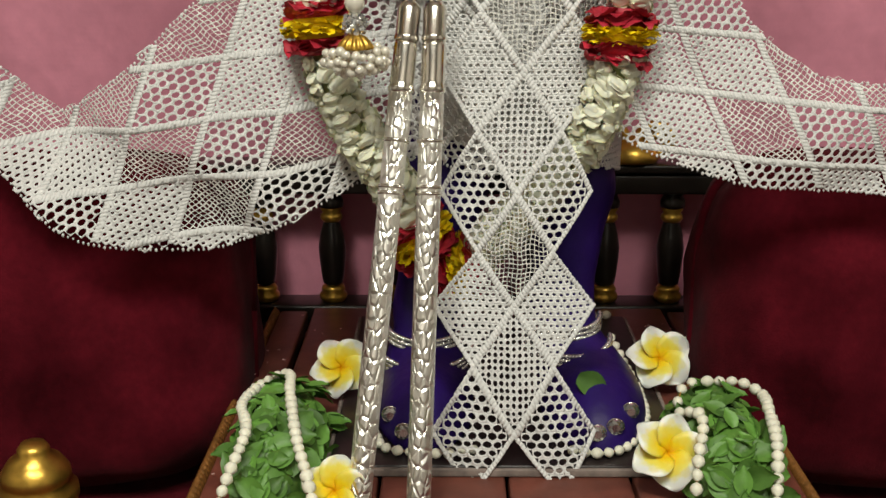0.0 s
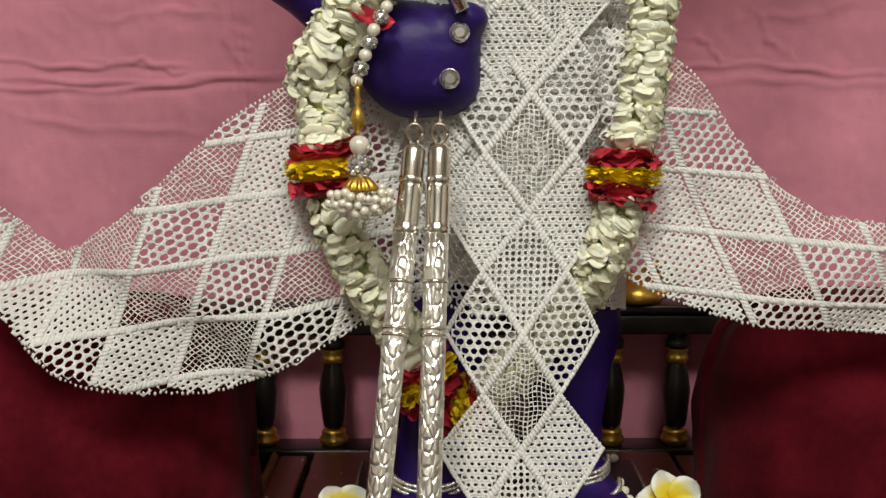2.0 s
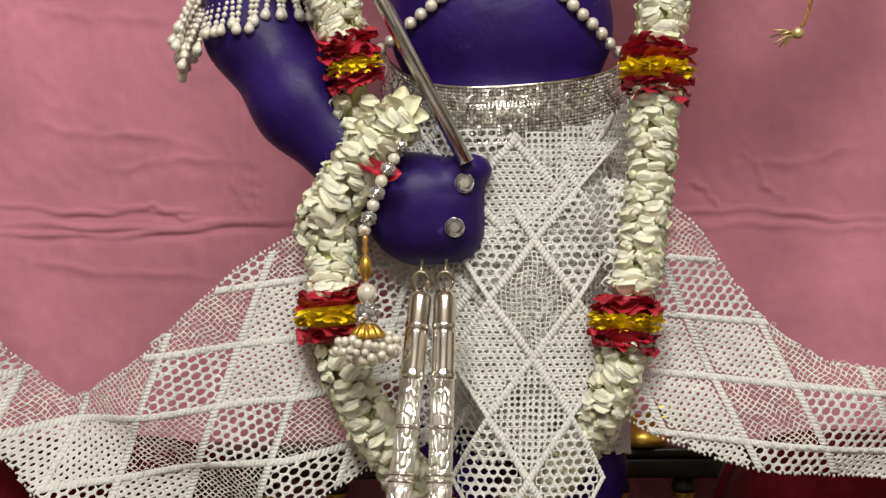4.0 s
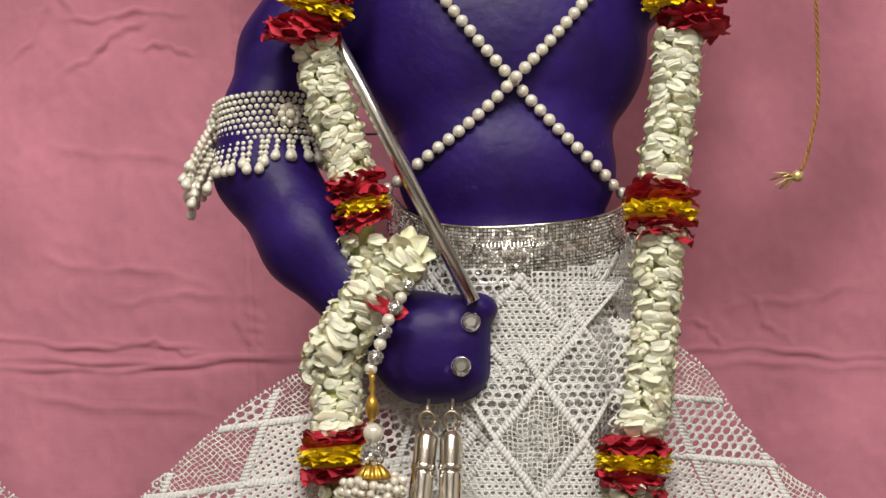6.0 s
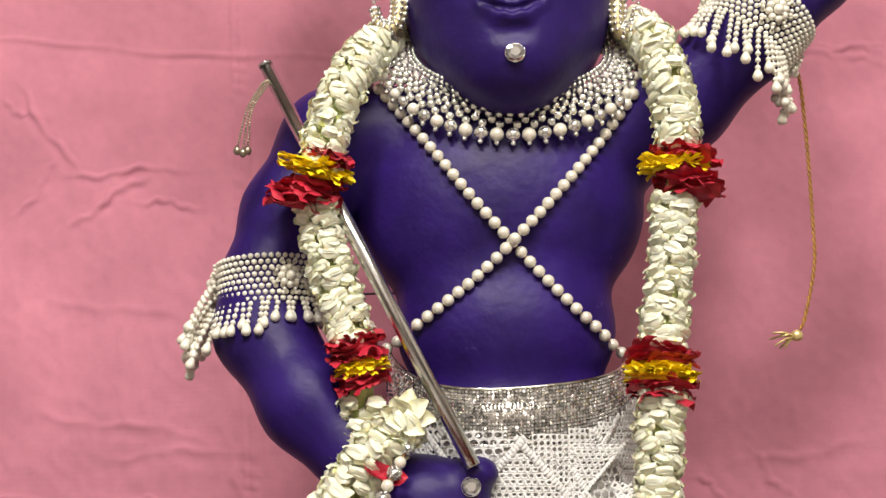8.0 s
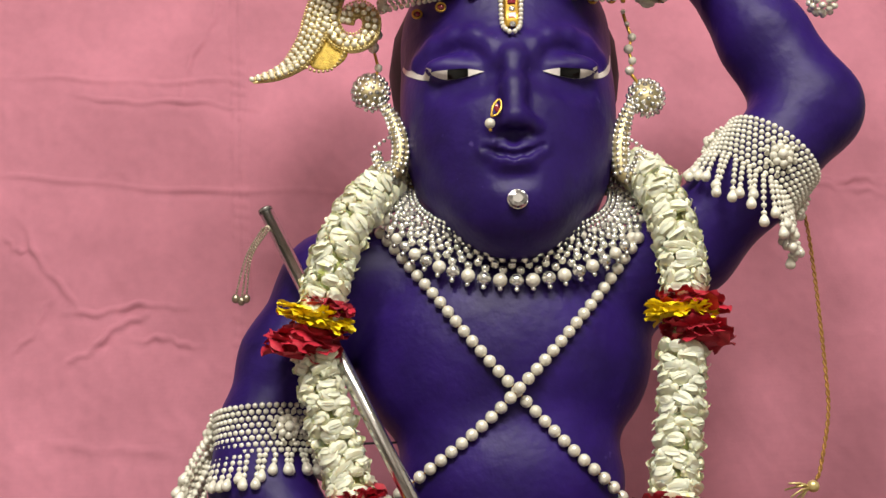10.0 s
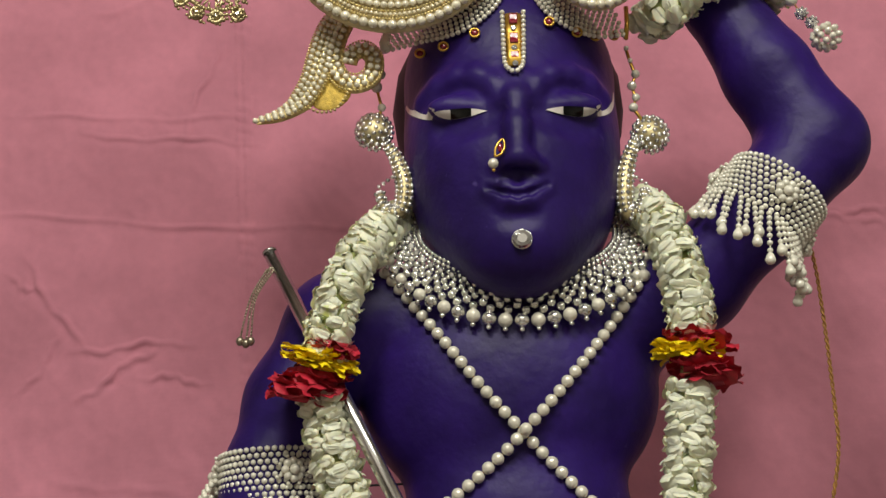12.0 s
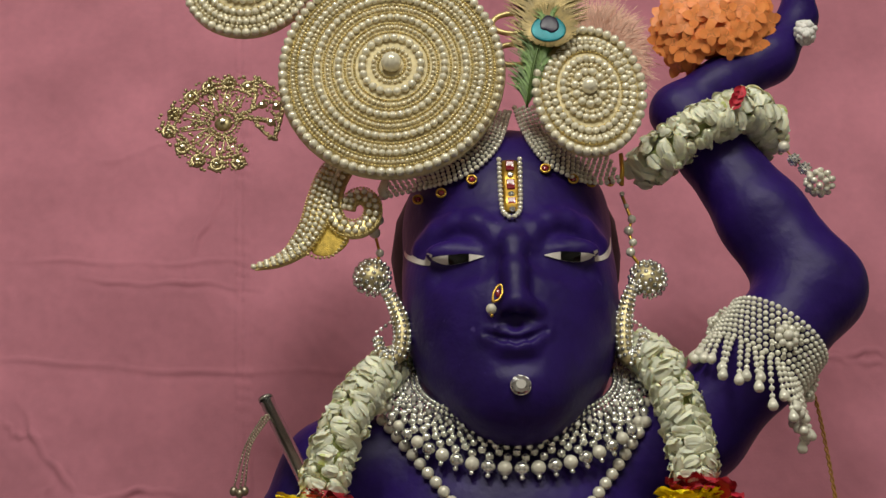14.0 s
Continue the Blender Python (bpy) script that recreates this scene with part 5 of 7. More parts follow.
def feet_things():
    plumeria((-0.095, 0.020, 0.093), (-0.05, -1, 0.75), 40)
    plumeria((-0.080, -0.200, 0.083), (-0.1, -1, 0.8), 70, 0.027)
    plumeria((0.205, 0.040, 0.095), (0.0, -1, 0.75), 20, 0.032)
    plumeria((0.176, -0.160, 0.096), (0.05, -1, 0.8), 55, 0.031)
    leaf_pad((-0.134, -0.110, 0), 0.046, 0.120, 0.070, 250, 3, [[(-0.166, -0.262, 0.075), (-0.155, -0.220, 0.105), (-0.150, -0.170, 0.118), (-0.164, -0.110, 0.112), (-0.160, -0.066, 0.108), (-0.145, -0.042, 0.110), (-0.131, -0.060, 0.118), (-0.124, -0.110, 0.124), (-0.110, -0.180, 0.116), (-0.097, -0.222, 0.104), (-0.085, -0.262, 0.080)]])
    leaf_pad((0.228, -0.118, 0), 0.046, 0.115, 0.070, 250, 8, [[(0.214, -0.060, 0.112), (0.199, -0.080, 0.112), (0.196, -0.092, 0.108)], [(0.193, -0.118, 0.110), (0.203, -0.136, 0.118), (0.203, -0.156, 0.116), (0.194, -0.186, 0.106), (0.188, -0.21, 0.090)],
             [(0.226, -0.066, 0.116), (0.253, -0.068, 0.116), (0.269, -0.080, 0.110), (0.262, -0.126, 0.116), (0.253, -0.184, 0.112), (0.240, -0.238, 0.085)]])
    b = thing("bud_string", (0.06, -0.11, 0.069), "white bud string laid round the painted feet", "bud string", "bud strings")
    bud_string(b, [(0.108, -0.113, 0.074), (0.130, -0.118, 0.074), (0.153, -0.106, 0.074), (0.174, -0.066, 0.076), (0.180, -0.020, 0.078), (0.174, 0.040, 0.086), (0.163, 0.070, 0.105)], 0.0054)
    b = thing("bud_string", (-0.02, -0.11, 0.069), "white bud string laid round the painted feet", "bud string", "bud strings")
    bud_string(b, [(-0.058, -0.080, 0.074), (-0.048, -0.108, 0.074), (-0.020, -0.118, 0.074), (0.010, -0.119, 0.074), (0.026, -0.112, 0.074)], 0.0054)
    b = thing("bud_string", (0.16, 0.22, 0.069), "short string of white buds on the base board", "bud string", "bud strings")
    bud_string(b, [(0.150, 0.225, 0.074), (0.165, 0.222, 0.074), (0.180, 0.224, 0.074)], 0.006)
    th = thing("white_thread", (0.25, 0.1, 0.06), "loose white garland thread lying on the stool", "thread")
    part("strand", tube(spline([(0.222, 0.075, 0.085), (0.24, 0.10, 0.092), (0.262, 0.12, 0.085), (0.282, 0.115, 0.062)], 20), 0.0016, 6), M_BUD, th)
    part("strand", tube(spline([(0.222, 0.07, 0.085), (0.245, 0.09, 0.085), (0.27, 0.10, 0.07), (0.284, 0.10, 0.062)], 20), 0.0012, 6), M_BUD, th)
    l = thing("leaf_sprig", (0.13, -0.06, 0.10), "single green leaf stuck on the painted foot", "leaf")
    part("leaf", petal(0.030, 0.011, 0.3, -0.1, 0.0006, 6, 4, 3), M_LEAF, l, m=pose(0.114, body_y(0.125, 0.115) - 0.004, 0.122, 70, 25, 0))
    anklet_y = 0.0
    for cx, cy, rz, rx in ((0.112, 0.030, 0.140, 0.033), (0.114, 0.020, 0.122, 0.040), (-0.016, 0.020, 0.134, 0.036), (-0.016, 0.010, 0.115, 0.042)):
        t = thing("anklet", (cx, cy, rz), "rhinestone anklet band round the purple ankle", "anklet", "anklets")
        g, s = Geo(), Geo()
        for k in range(44):
            w = math.pi * (1.0 + k / 43)
            p = Vector((cx + rx * math.cos(w), cy + rx * 1.15 * math.sin(w), rz + 0.004 * math.sin(w)))
            for q in (-1, 0, 1):
                (g if q else s).put(ICO1, Matrix.Translation(p + Vector((0, 0, q * 0.0042))) @ Matrix.Diagonal((0.0027,) * 3 + (1,)))
        tagged(part("stone_setting", g.out()[:2], M_STONE, t, "rows of tiny rhinestones"), kind="stuff")
        tagged(part("bead_row", s.out()[:2], M_SILVER_BEAD, t, "silver beads between the stones"), kind="stuff")
    for x, z in ((-0.044, 0.092), (-0.032, 0.086), (0.128, 0.088), (0.143, 0.092), (0.158, 0.098)):
        gem(x, body_y(x, z) - 0.003, z, 0.0072, "round crystal glued on the purple foot")


def gem(x, y, z, r, label):
    t = thing("crystal_gem", (x, y, z), label, "gem", "glued crystals")
    part("stone", ME_GEM, None, t, m=Matrix.Translation((x, y, z)) @ Matrix.Diagonal((r, r * 0.8, r, 1)))
    part("setting", tube([Vector((x + r * math.cos(w), y + 0.001, z + r * math.sin(w))) for w in np.linspace(0, 2 * math.pi, 20)], 0.0006, 6), M_SMOOTH, t, "thin metal rim")


# ---- metal rods and stick ----
def chased_rod(top, bottom):
    top, bottom = Vector(top), Vector(bottom)
    L = (bottom - top).length
    m = Matrix.Translation(top) @ (bottom - top).to_track_quat("Z", "X").to_matrix().to_4x4()
    t = thing("silver_rod", bottom, "chased silver rod with ringed joints hanging from the fist", "rod", "silver rods")
    r = 0.0091
    part("cap", lathe([(0.002, -0.004), (0.005, -0.003), (0.0075, 0.0), (r, 0.004), (r, 0.024), (0.0098, 0.025), (0.0098, 0.028), (r, 0.029)], 24), M_SMOOTH, t, "smooth polished cap", m=m)
    part("collar", lathe([(r * 0.97, 0.029), (r, 0.032), (0.0093, 0.06), (r, 0.062), (0.0101, 0.064), (0.0101, 0.067), (r * 0.95, 0.069)], 24), M_SMOOTH, t, "smooth ringed collar", m=m)
    prof, z = [], 0.069
    while z < L:
        prof += [(r, z), (r * 1.01, min(L, z + 0.03)), (r * 1.0, min(L, z + 0.045))]
        z += 0.047
    part("shaft", lathe(prof, 28), M_CHASED, t, "shaft chased with scales", m=m)
    for z in (0.105, 0.14, 0.145):
        part("ring", lathe([(r * 0.9, z - 0.0016), (0.0101, z - 0.0012), (0.0104, z), (0.0101, z + 0.0012), (r * 0.9, z + 0.0016)], 24), M_SMOOTH, t, m=m)
    ring = [top + Vector((0.006 * math.cos(w), -0.001, 0.010 + 0.007 * math.sin(w))) for w in np.linspace(0, 2 * math.pi, 22)]
    part("hanging_ring", tube(ring, 0.0016, 8), M_CHAIN, t, "tarnished wire ring")
    part("link", tube([top + Vector((0, -0.002, 0.014)), top + Vector((0.001, 0.006, 0.026))], 0.0014, 6), M_CHAIN, t, "wire link into the fist")


def stick():
    t = thing("steel_flute", (-0.17, -0.025, 0.885), "polished steel flute held in the fist across the chest", "flute")
    a, b = Vector((-0.170, -0.016, 0.888)), Vector((0.0125, -0.052, 0.535))
    part("barrel", tube([a, a.lerp(b, 0.5), b], 0.0063, 20), M_SILVER, t)
    rim = tube([a - (b - a).normalized() * 0.0003, a + (b - a).normalized() * 0.002], 0.0067, 20)
    part("rim", rim, M_SILVER, t)
    d = (b - a).normalized()
    c = thing("bell_chain", (-0.185, -0.03, 0.81), "three tarnished chains with bells hanging from the flute", "chain")
    p0 = a + d * 0.022 + Vector((-0.008, -0.004, 0.002))
    part("hook", tube([p0 + Vector((0.009, 0, 0)), p0, p0 + Vector((-0.003, 0, -0.004))], 0.0012, 6), M_CHAIN, c)
    for q, (ex, ez) in enumerate(((-0.189, 0.806), (-0.184, 0.804), (-0.180, 0.806))):
        P = spline([p0 + Vector((-0.003 + 0.003 * q, 0, -0.002)), (0.5 * (p0.x + ex) - 0.003, -0.034, 0.84), (ex, -0.033, ez)], 26)
        g = Geo()
        for p in P:
            g.put(ICO1, Matrix.Translation(p) @ Matrix.Diagonal((0.0011, 0.0011, 0.0016, 1)))
        tagged(part("chain", g.out()[:2], M_CHAIN, c), kind="stuff")
        bead("bell", make_mesh("bell", ICO2, M_CHAIN), P[-1] + Vector((0, 0, -0.003)), (0.0035, 0.0035, 0.0042), c, "round tarnished bell")


# ---- jewellery ----
def cross_strings():
    for pts, lb in (([(-0.070, 0.876), (-0.027, 0.819), (0.011, 0.768), (0.0485, 0.7255), (0.096, 0.676), (0.128, 0.650), (0.149, 0.636)], "pearl string crossing the chest from one shoulder to the hip"),
                    ([(0.160, 0.864), (0.130, 0.822), (0.092, 0.774), (0.0485, 0.7255), (0.009, 0.689), (-0.030, 0.660), (-0.062, 0.640)], "pearl string crossing the chest over another string")):
        t = thing("pearl_string", (pts[-1][0], 0, pts[-1][1]), lb, "pearl string", "pearl strings")
        flat = spline([(x, 0, z) for x, z in pts], 200)
        n = int(length(flat) / 0.0106)
        P = []
        for p in spline(flat, n):
            up = 0.0045 + (0.007 * math.exp(-((p.x - 0.05) / 0.016) ** 2) if "over" in lb else 0)
            P.append(Vector((p.x, min(body_y(p.x, p.z), 0.045) - up, p.z)))
        part("thread", tube(P, 0.0007, 5), M_CORD, t)
        for p in P:
            bead("pearl", ME_PEARL, p, 0.0056, t)


def necklace():
    t = thing("pearl_necklace", (0.05, -0.02, 0.815), "broad silver bead collar necklace with pearl drops", "necklace")
    made = 0
    mass, gems = [], Geo()

    def arc(u, row):
        """u from -1 to 1 along the collar, row 0 (inner) to 1 (outer)."""
        w = u * math.radians(100)
        rx, rz = 0.094 + 0.024 * row, 0.052 + 0.028 * row
        x, z = 0.050 + rx * math.sin(w), 0.908 - rz * math.cos(w) * (1.0 if abs(w) < 1.57 else 2.0) + 0.012 * (abs(u) ** 4)
        y = min(body_y(x, z) - 0.005, -0.020 + 0.050 * abs(u) ** 2.2)
        return Vector((x, y - 0.004 * (1 - row), z))
    for j in range(8):
        row = -0.22 + j * 0.165
        cols = 54 if j < 4 else 40 if j < 6 else 27
        r = 0.0026 if j < 4 else 0.0034 if j < 6 else 0.0041
        for k in range(cols):
            p = arc(2 * (k + 0.5 * (j % 2)) / (cols - 0.5) - 1, row)
            if j > 3 and made < 216:
                bead("silver_bead", ME_SILVER_BEAD, p, r, t)
                made += 1
            else:
                mass.append((p, r))
    for k in range(27):
        p = arc(2 * (k + 0.5) / 27 - 1, 0.20) + Vector((0, -0.003, 0))
        gems.put(GEM, Matrix.Translation(p) @ Matrix.Diagonal((0.0030, 0.003, 0.0030, 1)))
    tagged(part("bead_net", (lambda g: g.out()[:2])(sum_beads(mass)), M_SILVER_BEAD, t, "net of small silver beads"), kind="stuff")
    tagged(part("stone_setting", gems.out()[:2], M_STONE, t, "triangular rhinestones", smooth=False), kind="stuff")
    for k in range(27):
        u = (2 * k / 26 - 1) * 0.88
        a = arc(u, 0.97)
        big = 0.0046 + 0.0020 * math.cos(u * 1.5) ** 2
        d = Vector((0.35 * math.sin(u * 1.6), -0.05, -1)).normalized()
        pe = bead("drop_pearl", ME_SILVER_BEAD if k % 2 else ME_PEARL, a + d * (0.0015 + big), big, t, "large silver white pearl drop")
        bead("tip_bead", ME_SILVER_BEAD, a + d * (0.0030 + 2 * big), 0.0024, pe)


def sum_beads(places, base=None):
    g = Geo()
    for p, r in places:
        g.put(base or ICO1, Matrix.Translation(p) @ Matrix.Diagonal((r, r, r, 1)))
    return g


def belt():
    t = thing("jewelled_belt", (0.05, -0.02, 0.565), "broad silver rhinestone belt round the waist", "belt")
    def surf(u, v):
        w = u * 1.75
        rx, ry = 0.1095, 0.082
        sag = 0.048 * max(0.0, math.cos(w)) ** 1.2
        return Vector((0.048 + rx * math.sin(w), 0.062 - ry * math.cos(w), 0.643 - sag - v * 0.044 + 0.004 * math.sin(w * 3 + 1)))
    n = 60
    V, F = [], []
    for i in range(n + 1):
        for v in (-0.02, 1.02):
            V.append(surf(2 * i / n - 1, v) + Vector((0, 0.0012, 0)))
    F = [(2 * i, 2 * i + 2, 2 * i + 3, 2 * i + 1) for i in range(n)]
    band = part("band", (V, F), M_SMOOTH, t, "plain silver backing")
    mod = band.modifiers.new("thickness", "SOLIDIFY")
    mod.thickness, mod.offset = 0.0016, 0
    rs = random.Random(2)
    stones, cubes = Geo(), [(-1, -1, -1), (1, -1, -1), (1, -1, 1), (-1, -1, 1), (-0.6, -2, -0.6), (0.6, -2, -0.6), (0.6, -2, 0.6), (-0.6, -2, 0.6)]
    for j in range(15):
        for i in range(118):
            u = 2 * (i + 0.5) / 118 - 1
            p = surf(u, (j + 0.5) / 15)
            w = u * 1.75
            turn = pose(0, 0, 0, 0, 0, math.degrees(w)) @ pose(0, 0, 0, rs.uniform(-14, 14), 0, rs.uniform(-14, 14))
            stones.put((cubes, [(4, 5, 6, 7), (0, 1, 5, 4), (1, 2, 6, 5), (2, 3, 7, 6), (3, 0, 4, 7)]), Matrix.Translation(p) @ turn @ Matrix.Diagonal((0.00142, 0.0008, 0.00125, 1)))
    tagged(part("stone_setting", stones.out()[:2], M_STONE, t, "rows of square rhinestones", smooth=False), kind="stuff")
    for v in (-0.03, 1.03):
        part("edge", tube([surf(2 * i / n - 1, v) + Vector((0, -0.0008, 0)) for i in range(n + 1)], 0.0012, 6), M_SMOOTH, t, "thin silver rim")


def drop_pearl_mesh():
    return make_mesh("drop", lathe([(0.05, 0.0), (0.22, -0.15), (0.45, -0.5), (0.62, -0.95), (0.66, -1.25), (0.5, -1.6), (0.15, -1.75)], 10), M_SEED)


ME_DROP = None
ME_SEED = make_mesh("bead", ICO2, M_SEED)


def armlet(label, c, axis, front, r, wide, spread, rows, n, tassels, rosettes, seed, lengths, clump):
    """A woven bead band round an arm with a fringe of bead strands and drops."""
    rs = random.Random(seed)
    c, axis = Vector(c), Vector(axis).normalized()
    fr = (Vector(front) - axis * Vector(front).dot(axis)).normalized()
    sd = axis.cross(fr)
    t = thing("bead_armlet", c, label, "armlet", "armlets")

    def at(w, s, out=0.0):
        return c + axis * s + (fr * math.cos(w) + sd * math.sin(w)) * (r + out)
    mass = []
    for j in range(rows):
        for i in range(n):
            w = (2 * (i + 0.5 * (j % 2)) / (n - 1) - 1) * spread
            mass.append((at(w, (j / (rows - 1) - 0.5) * wide), 0.0026 + 0.0003 * rs.random()))
    tagged(part("bead_net", sum_beads(mass).out()[:2], M_SEED, t, "woven net of ivory beads"), kind="stuff")
    lining = []
    F = []
    for i in range(25):
        w = (i / 12 - 1) * spread
        lining += [at(w, -wide * 0.45, -0.0025), at(w, wide * 0.45, -0.0025)]
        if i:
            F.append((2 * i - 2, 2 * i, 2 * i + 1, 2 * i - 1))
    ob = part("lining", (lining, F), M_PURPLE, t, "purple cloth lining")
    mod = ob.modifiers.new("thickness", "SOLIDIFY")
    mod.thickness = 0.0008
    for q in range(tassels + clump):
        w = (2 * q / (tassels - 1) - 1) * spread * 0.93 + rs.uniform(-0.04, 0.04)
        if q >= tassels:
            w = rs.uniform(-2.1, -1.35)
        a = at(w, -wide * 0.5) if q < tassels else at(w, rs.uniform(-0.6, 0.1) * wide, 0.005)
        u = (w / spread + 1) * 0.5 * (len(lengths) - 1)
        i = min(len(lengths) - 2, max(0, int(u)))
        ln = (lengths[i] + (lengths[i + 1] - lengths[i]) * (u - i)) * rs.uniform(0.75, 1.2)
        d = ((-axis) * 0.5 + Vector((0, -0.12, -1)) * 0.7 + (fr * math.cos(w) + sd * math.sin(w)) * (0.9 if clump and w < -1.2 else 0.35) + Vector((rs.uniform(-0.28, 0.22), 0, 0))).normalized()
        m = max(2, int(ln / 0.0045))
        P = [a + d * (0.0045 * k) + Vector((0, 0, -0.0006 * k * k * 0.4)) for k in range(1, m + 1)]
        for p in P:
            h = p - c - axis * (p - c).dot(axis)
            if h.length < r + 0.001:
                p += h.normalized() * (r + 0.001 - h.length)
        st = part("strand", tube(P, 0.0006, 5), M_SEED, t, "strand of ivory beads")
        for p in P:
            bead("bead", ME_SEED, p, 0.0025, st)
        e = (P[-1] - P[-2]).normalized()
        part("drop", ME_DROP, None, st, "ivory teardrop bead", m=Matrix.Translation(P[-1] + e * 0.001) @ (-e).to_track_quat("Z", "X").to_matrix().to_4x4() @ Matrix.Diagonal((0.0068, 0.0068, 0.0068, 1)))
    for w, s in rosettes:
        p = at(w, s, 0.003)
        out = (p - at(w, s, 0)).normalized()
        tb = out.cross(axis)
        ro = bead("rosette", ME_SEED, p + out * 0.004, 0.0046, t, "bead flower rosette")
        for k in range(8):
            a = 2 * math.pi * k / 8
            bead("bead", ME_SEED, p + (axis * math.cos(a) + tb * math.sin(a)) * 0.0075 + out * 0.001, 0.0036, ro)
            for q in (0.0125, 0.0160):
                bead("bead", ME_SEED, p + (axis * math.cos(a + 0.4) + tb * math.sin(a + 0.4)) * q, 0.0018, ro)


def flower_bead(p, r, parent, name="crystal_bead"):
    g = Geo()
    rs = random.Random(int(abs(p[0] * 9999 + p[2] * 7777)))
    g.put(ICO2, Matrix.Translation(p) @ Matrix.Diagonal((r * 0.8,) * 3 + (1,)))
    for k in range(26):
        z = 1 - 2 * (k + 0.5) / 26
        a = k * 2.399
        q = Vector((math.cos(a) * math.sqrt(1 - z * z), math.sin(a) * math.sqrt(1 - z * z), z))
        g.put(ICO1, Matrix.Translation(Vector(p) + q * r * 0.85) @ Matrix.Diagonal((r * 0.26,) * 3 + (1,)))
    return part(name, g.out()[:2], M_STONE, parent, "ball set with rhinestones", smooth=False)


def bracelets():
    t = thing("pearl_bracelet", (-0.066, -0.07, 0.39), "pearl and crystal bracelet with a tassel over the fist", "bracelet", "bracelets")
    seq = [(-0.040, -0.056, 0.549, "c"), (-0.046, -0.062, 0.538, "p"), (-0.050, -0.074, 0.5295, "c"), (-0.055, -0.080, 0.520, "p"), (-0.058, -0.088, 0.5105, "c"), (-0.061, -0.088, 0.501, "p"), (-0.0645, -0.088, 0.491, "c"), (-0.068, -0.086, 0.482, "p")]
    part("thread", tube([Vector(s[:3]) for s in seq], 0.0008, 5), M_CORD, t)
    for x, y, z, k in seq:
        if k == "p":
            bead("pearl", ME_PEARL, (x, y, z), 0.0052, t)
        else:
            flower_bead((x, y, z), 0.0062, t)
    part("link", tube([Vector((-0.068, -0.090, 0.482)), Vector((-0.067, -0.104, 0.476)), Vector((-0.066, -0.110, 0.468))], 0.0013, 6), M_GOLD, t, "gold link")
    part("gold_drop", lathe([(0.0008, 0.012), (0.0026, 0.009), (0.0012, 0.005), (0.0030, 0.001), (0.0012, -0.003), (0.0042, -0.008), (0.0052, -0.014), (0.0035, -0.020), (0.0012, -0.024)], 14), M_GOLD, t, "faceted gold drop", m=Matrix.Translation((-0.0655, -0.112, 0.467)))
    bead("pearl", ME_PEARL, (-0.0645, -0.112, 0.4345), 0.0080, t, "large white pearl")
    flower_bead((-0.0645, -0.112, 0.4195), 0.0098, t)
    flutes = []
    for z, r in ((0.004, 0.003), (0.002, 0.007), (-0.002, 0.0105), (-0.006, 0.0125), (-0.0075, 0.0120), (-0.006, 0.004)):
        flutes.append([Vector((r * (1 + 0.10 * math.cos(12 * w)) * math.cos(w), r * (1 + 0.10 * math.cos(12 * w)) * math.sin(w), z)) for w in np.linspace(0, 2 * math.pi, 73)])
    F = [(i * 73 + k, i * 73 + k + 1, (i + 1) * 73 + k + 1, (i + 1) * 73 + k) for i in range(5) for k in range(72)]
    part("gold_cap", ([p for row in flutes for p in row], F), M_GOLD, t, "fluted gold cap", m=Matrix.Translation((-0.0645, -0.112, 0.4085)))
    rs = random.Random(9)
    for k in range(64):
        q = 1 - 1.5 * (k + 0.5) / 64
        w, e = k * 2.399, math.sqrt(1 - q * q)
        bead("pearl", ME_PEARL, (-0.0645 + 0.0225 * e * math.cos(w) * rs.uniform(0.85, 1.1), -0.112 + 0.018 * e * math.sin(w), 0.3945 - 0.013 * q + rs.uniform(-0.002, 0.002)), rs.choice((0.0030, 0.0034, 0.0038)), t)
    u = thing("pearl_bracelet", (0.335, -0.03, 1.07), "pearl and crystal bracelet with a cluster on the raised wrist", "bracelet", "bracelets")
    seq = [(0.226, -0.045, 1.150, "p"), (0.238, -0.048, 1.158, "c"), (0.250, -0.050, 1.164, "p"), (0.262, -0.050, 1.167, "c"), (0.302, -0.030, 1.140, "c"), (0.309, -0.032, 1.120, "p"), (0.317, -0.032, 1.106, "c"), (0.325, -0.033, 1.096, "c")]
    part("thread", tube([Vector(s[:3]) for s in seq[4:]], 0.0008, 5), M_CORD, u)
    for x, y, z, k in seq:
        if k == "p":
            bead("pearl", ME_PEARL, (x, y, z), 0.0060, u)
        else:
            flower_bead((x, y, z), 0.0062, u)
    for k in range(34):
        z = 1 - 2 * (k + 0.5) / 34
        a = k * 2.399
        s = math.sqrt(1 - z * z)
        bead("pearl", ME_PEARL, (0.336 + 0.012 * math.cos(a) * s, -0.034 + 0.012 * math.sin(a) * s, 1.080 + 0.011 * z), 0.0032, u)


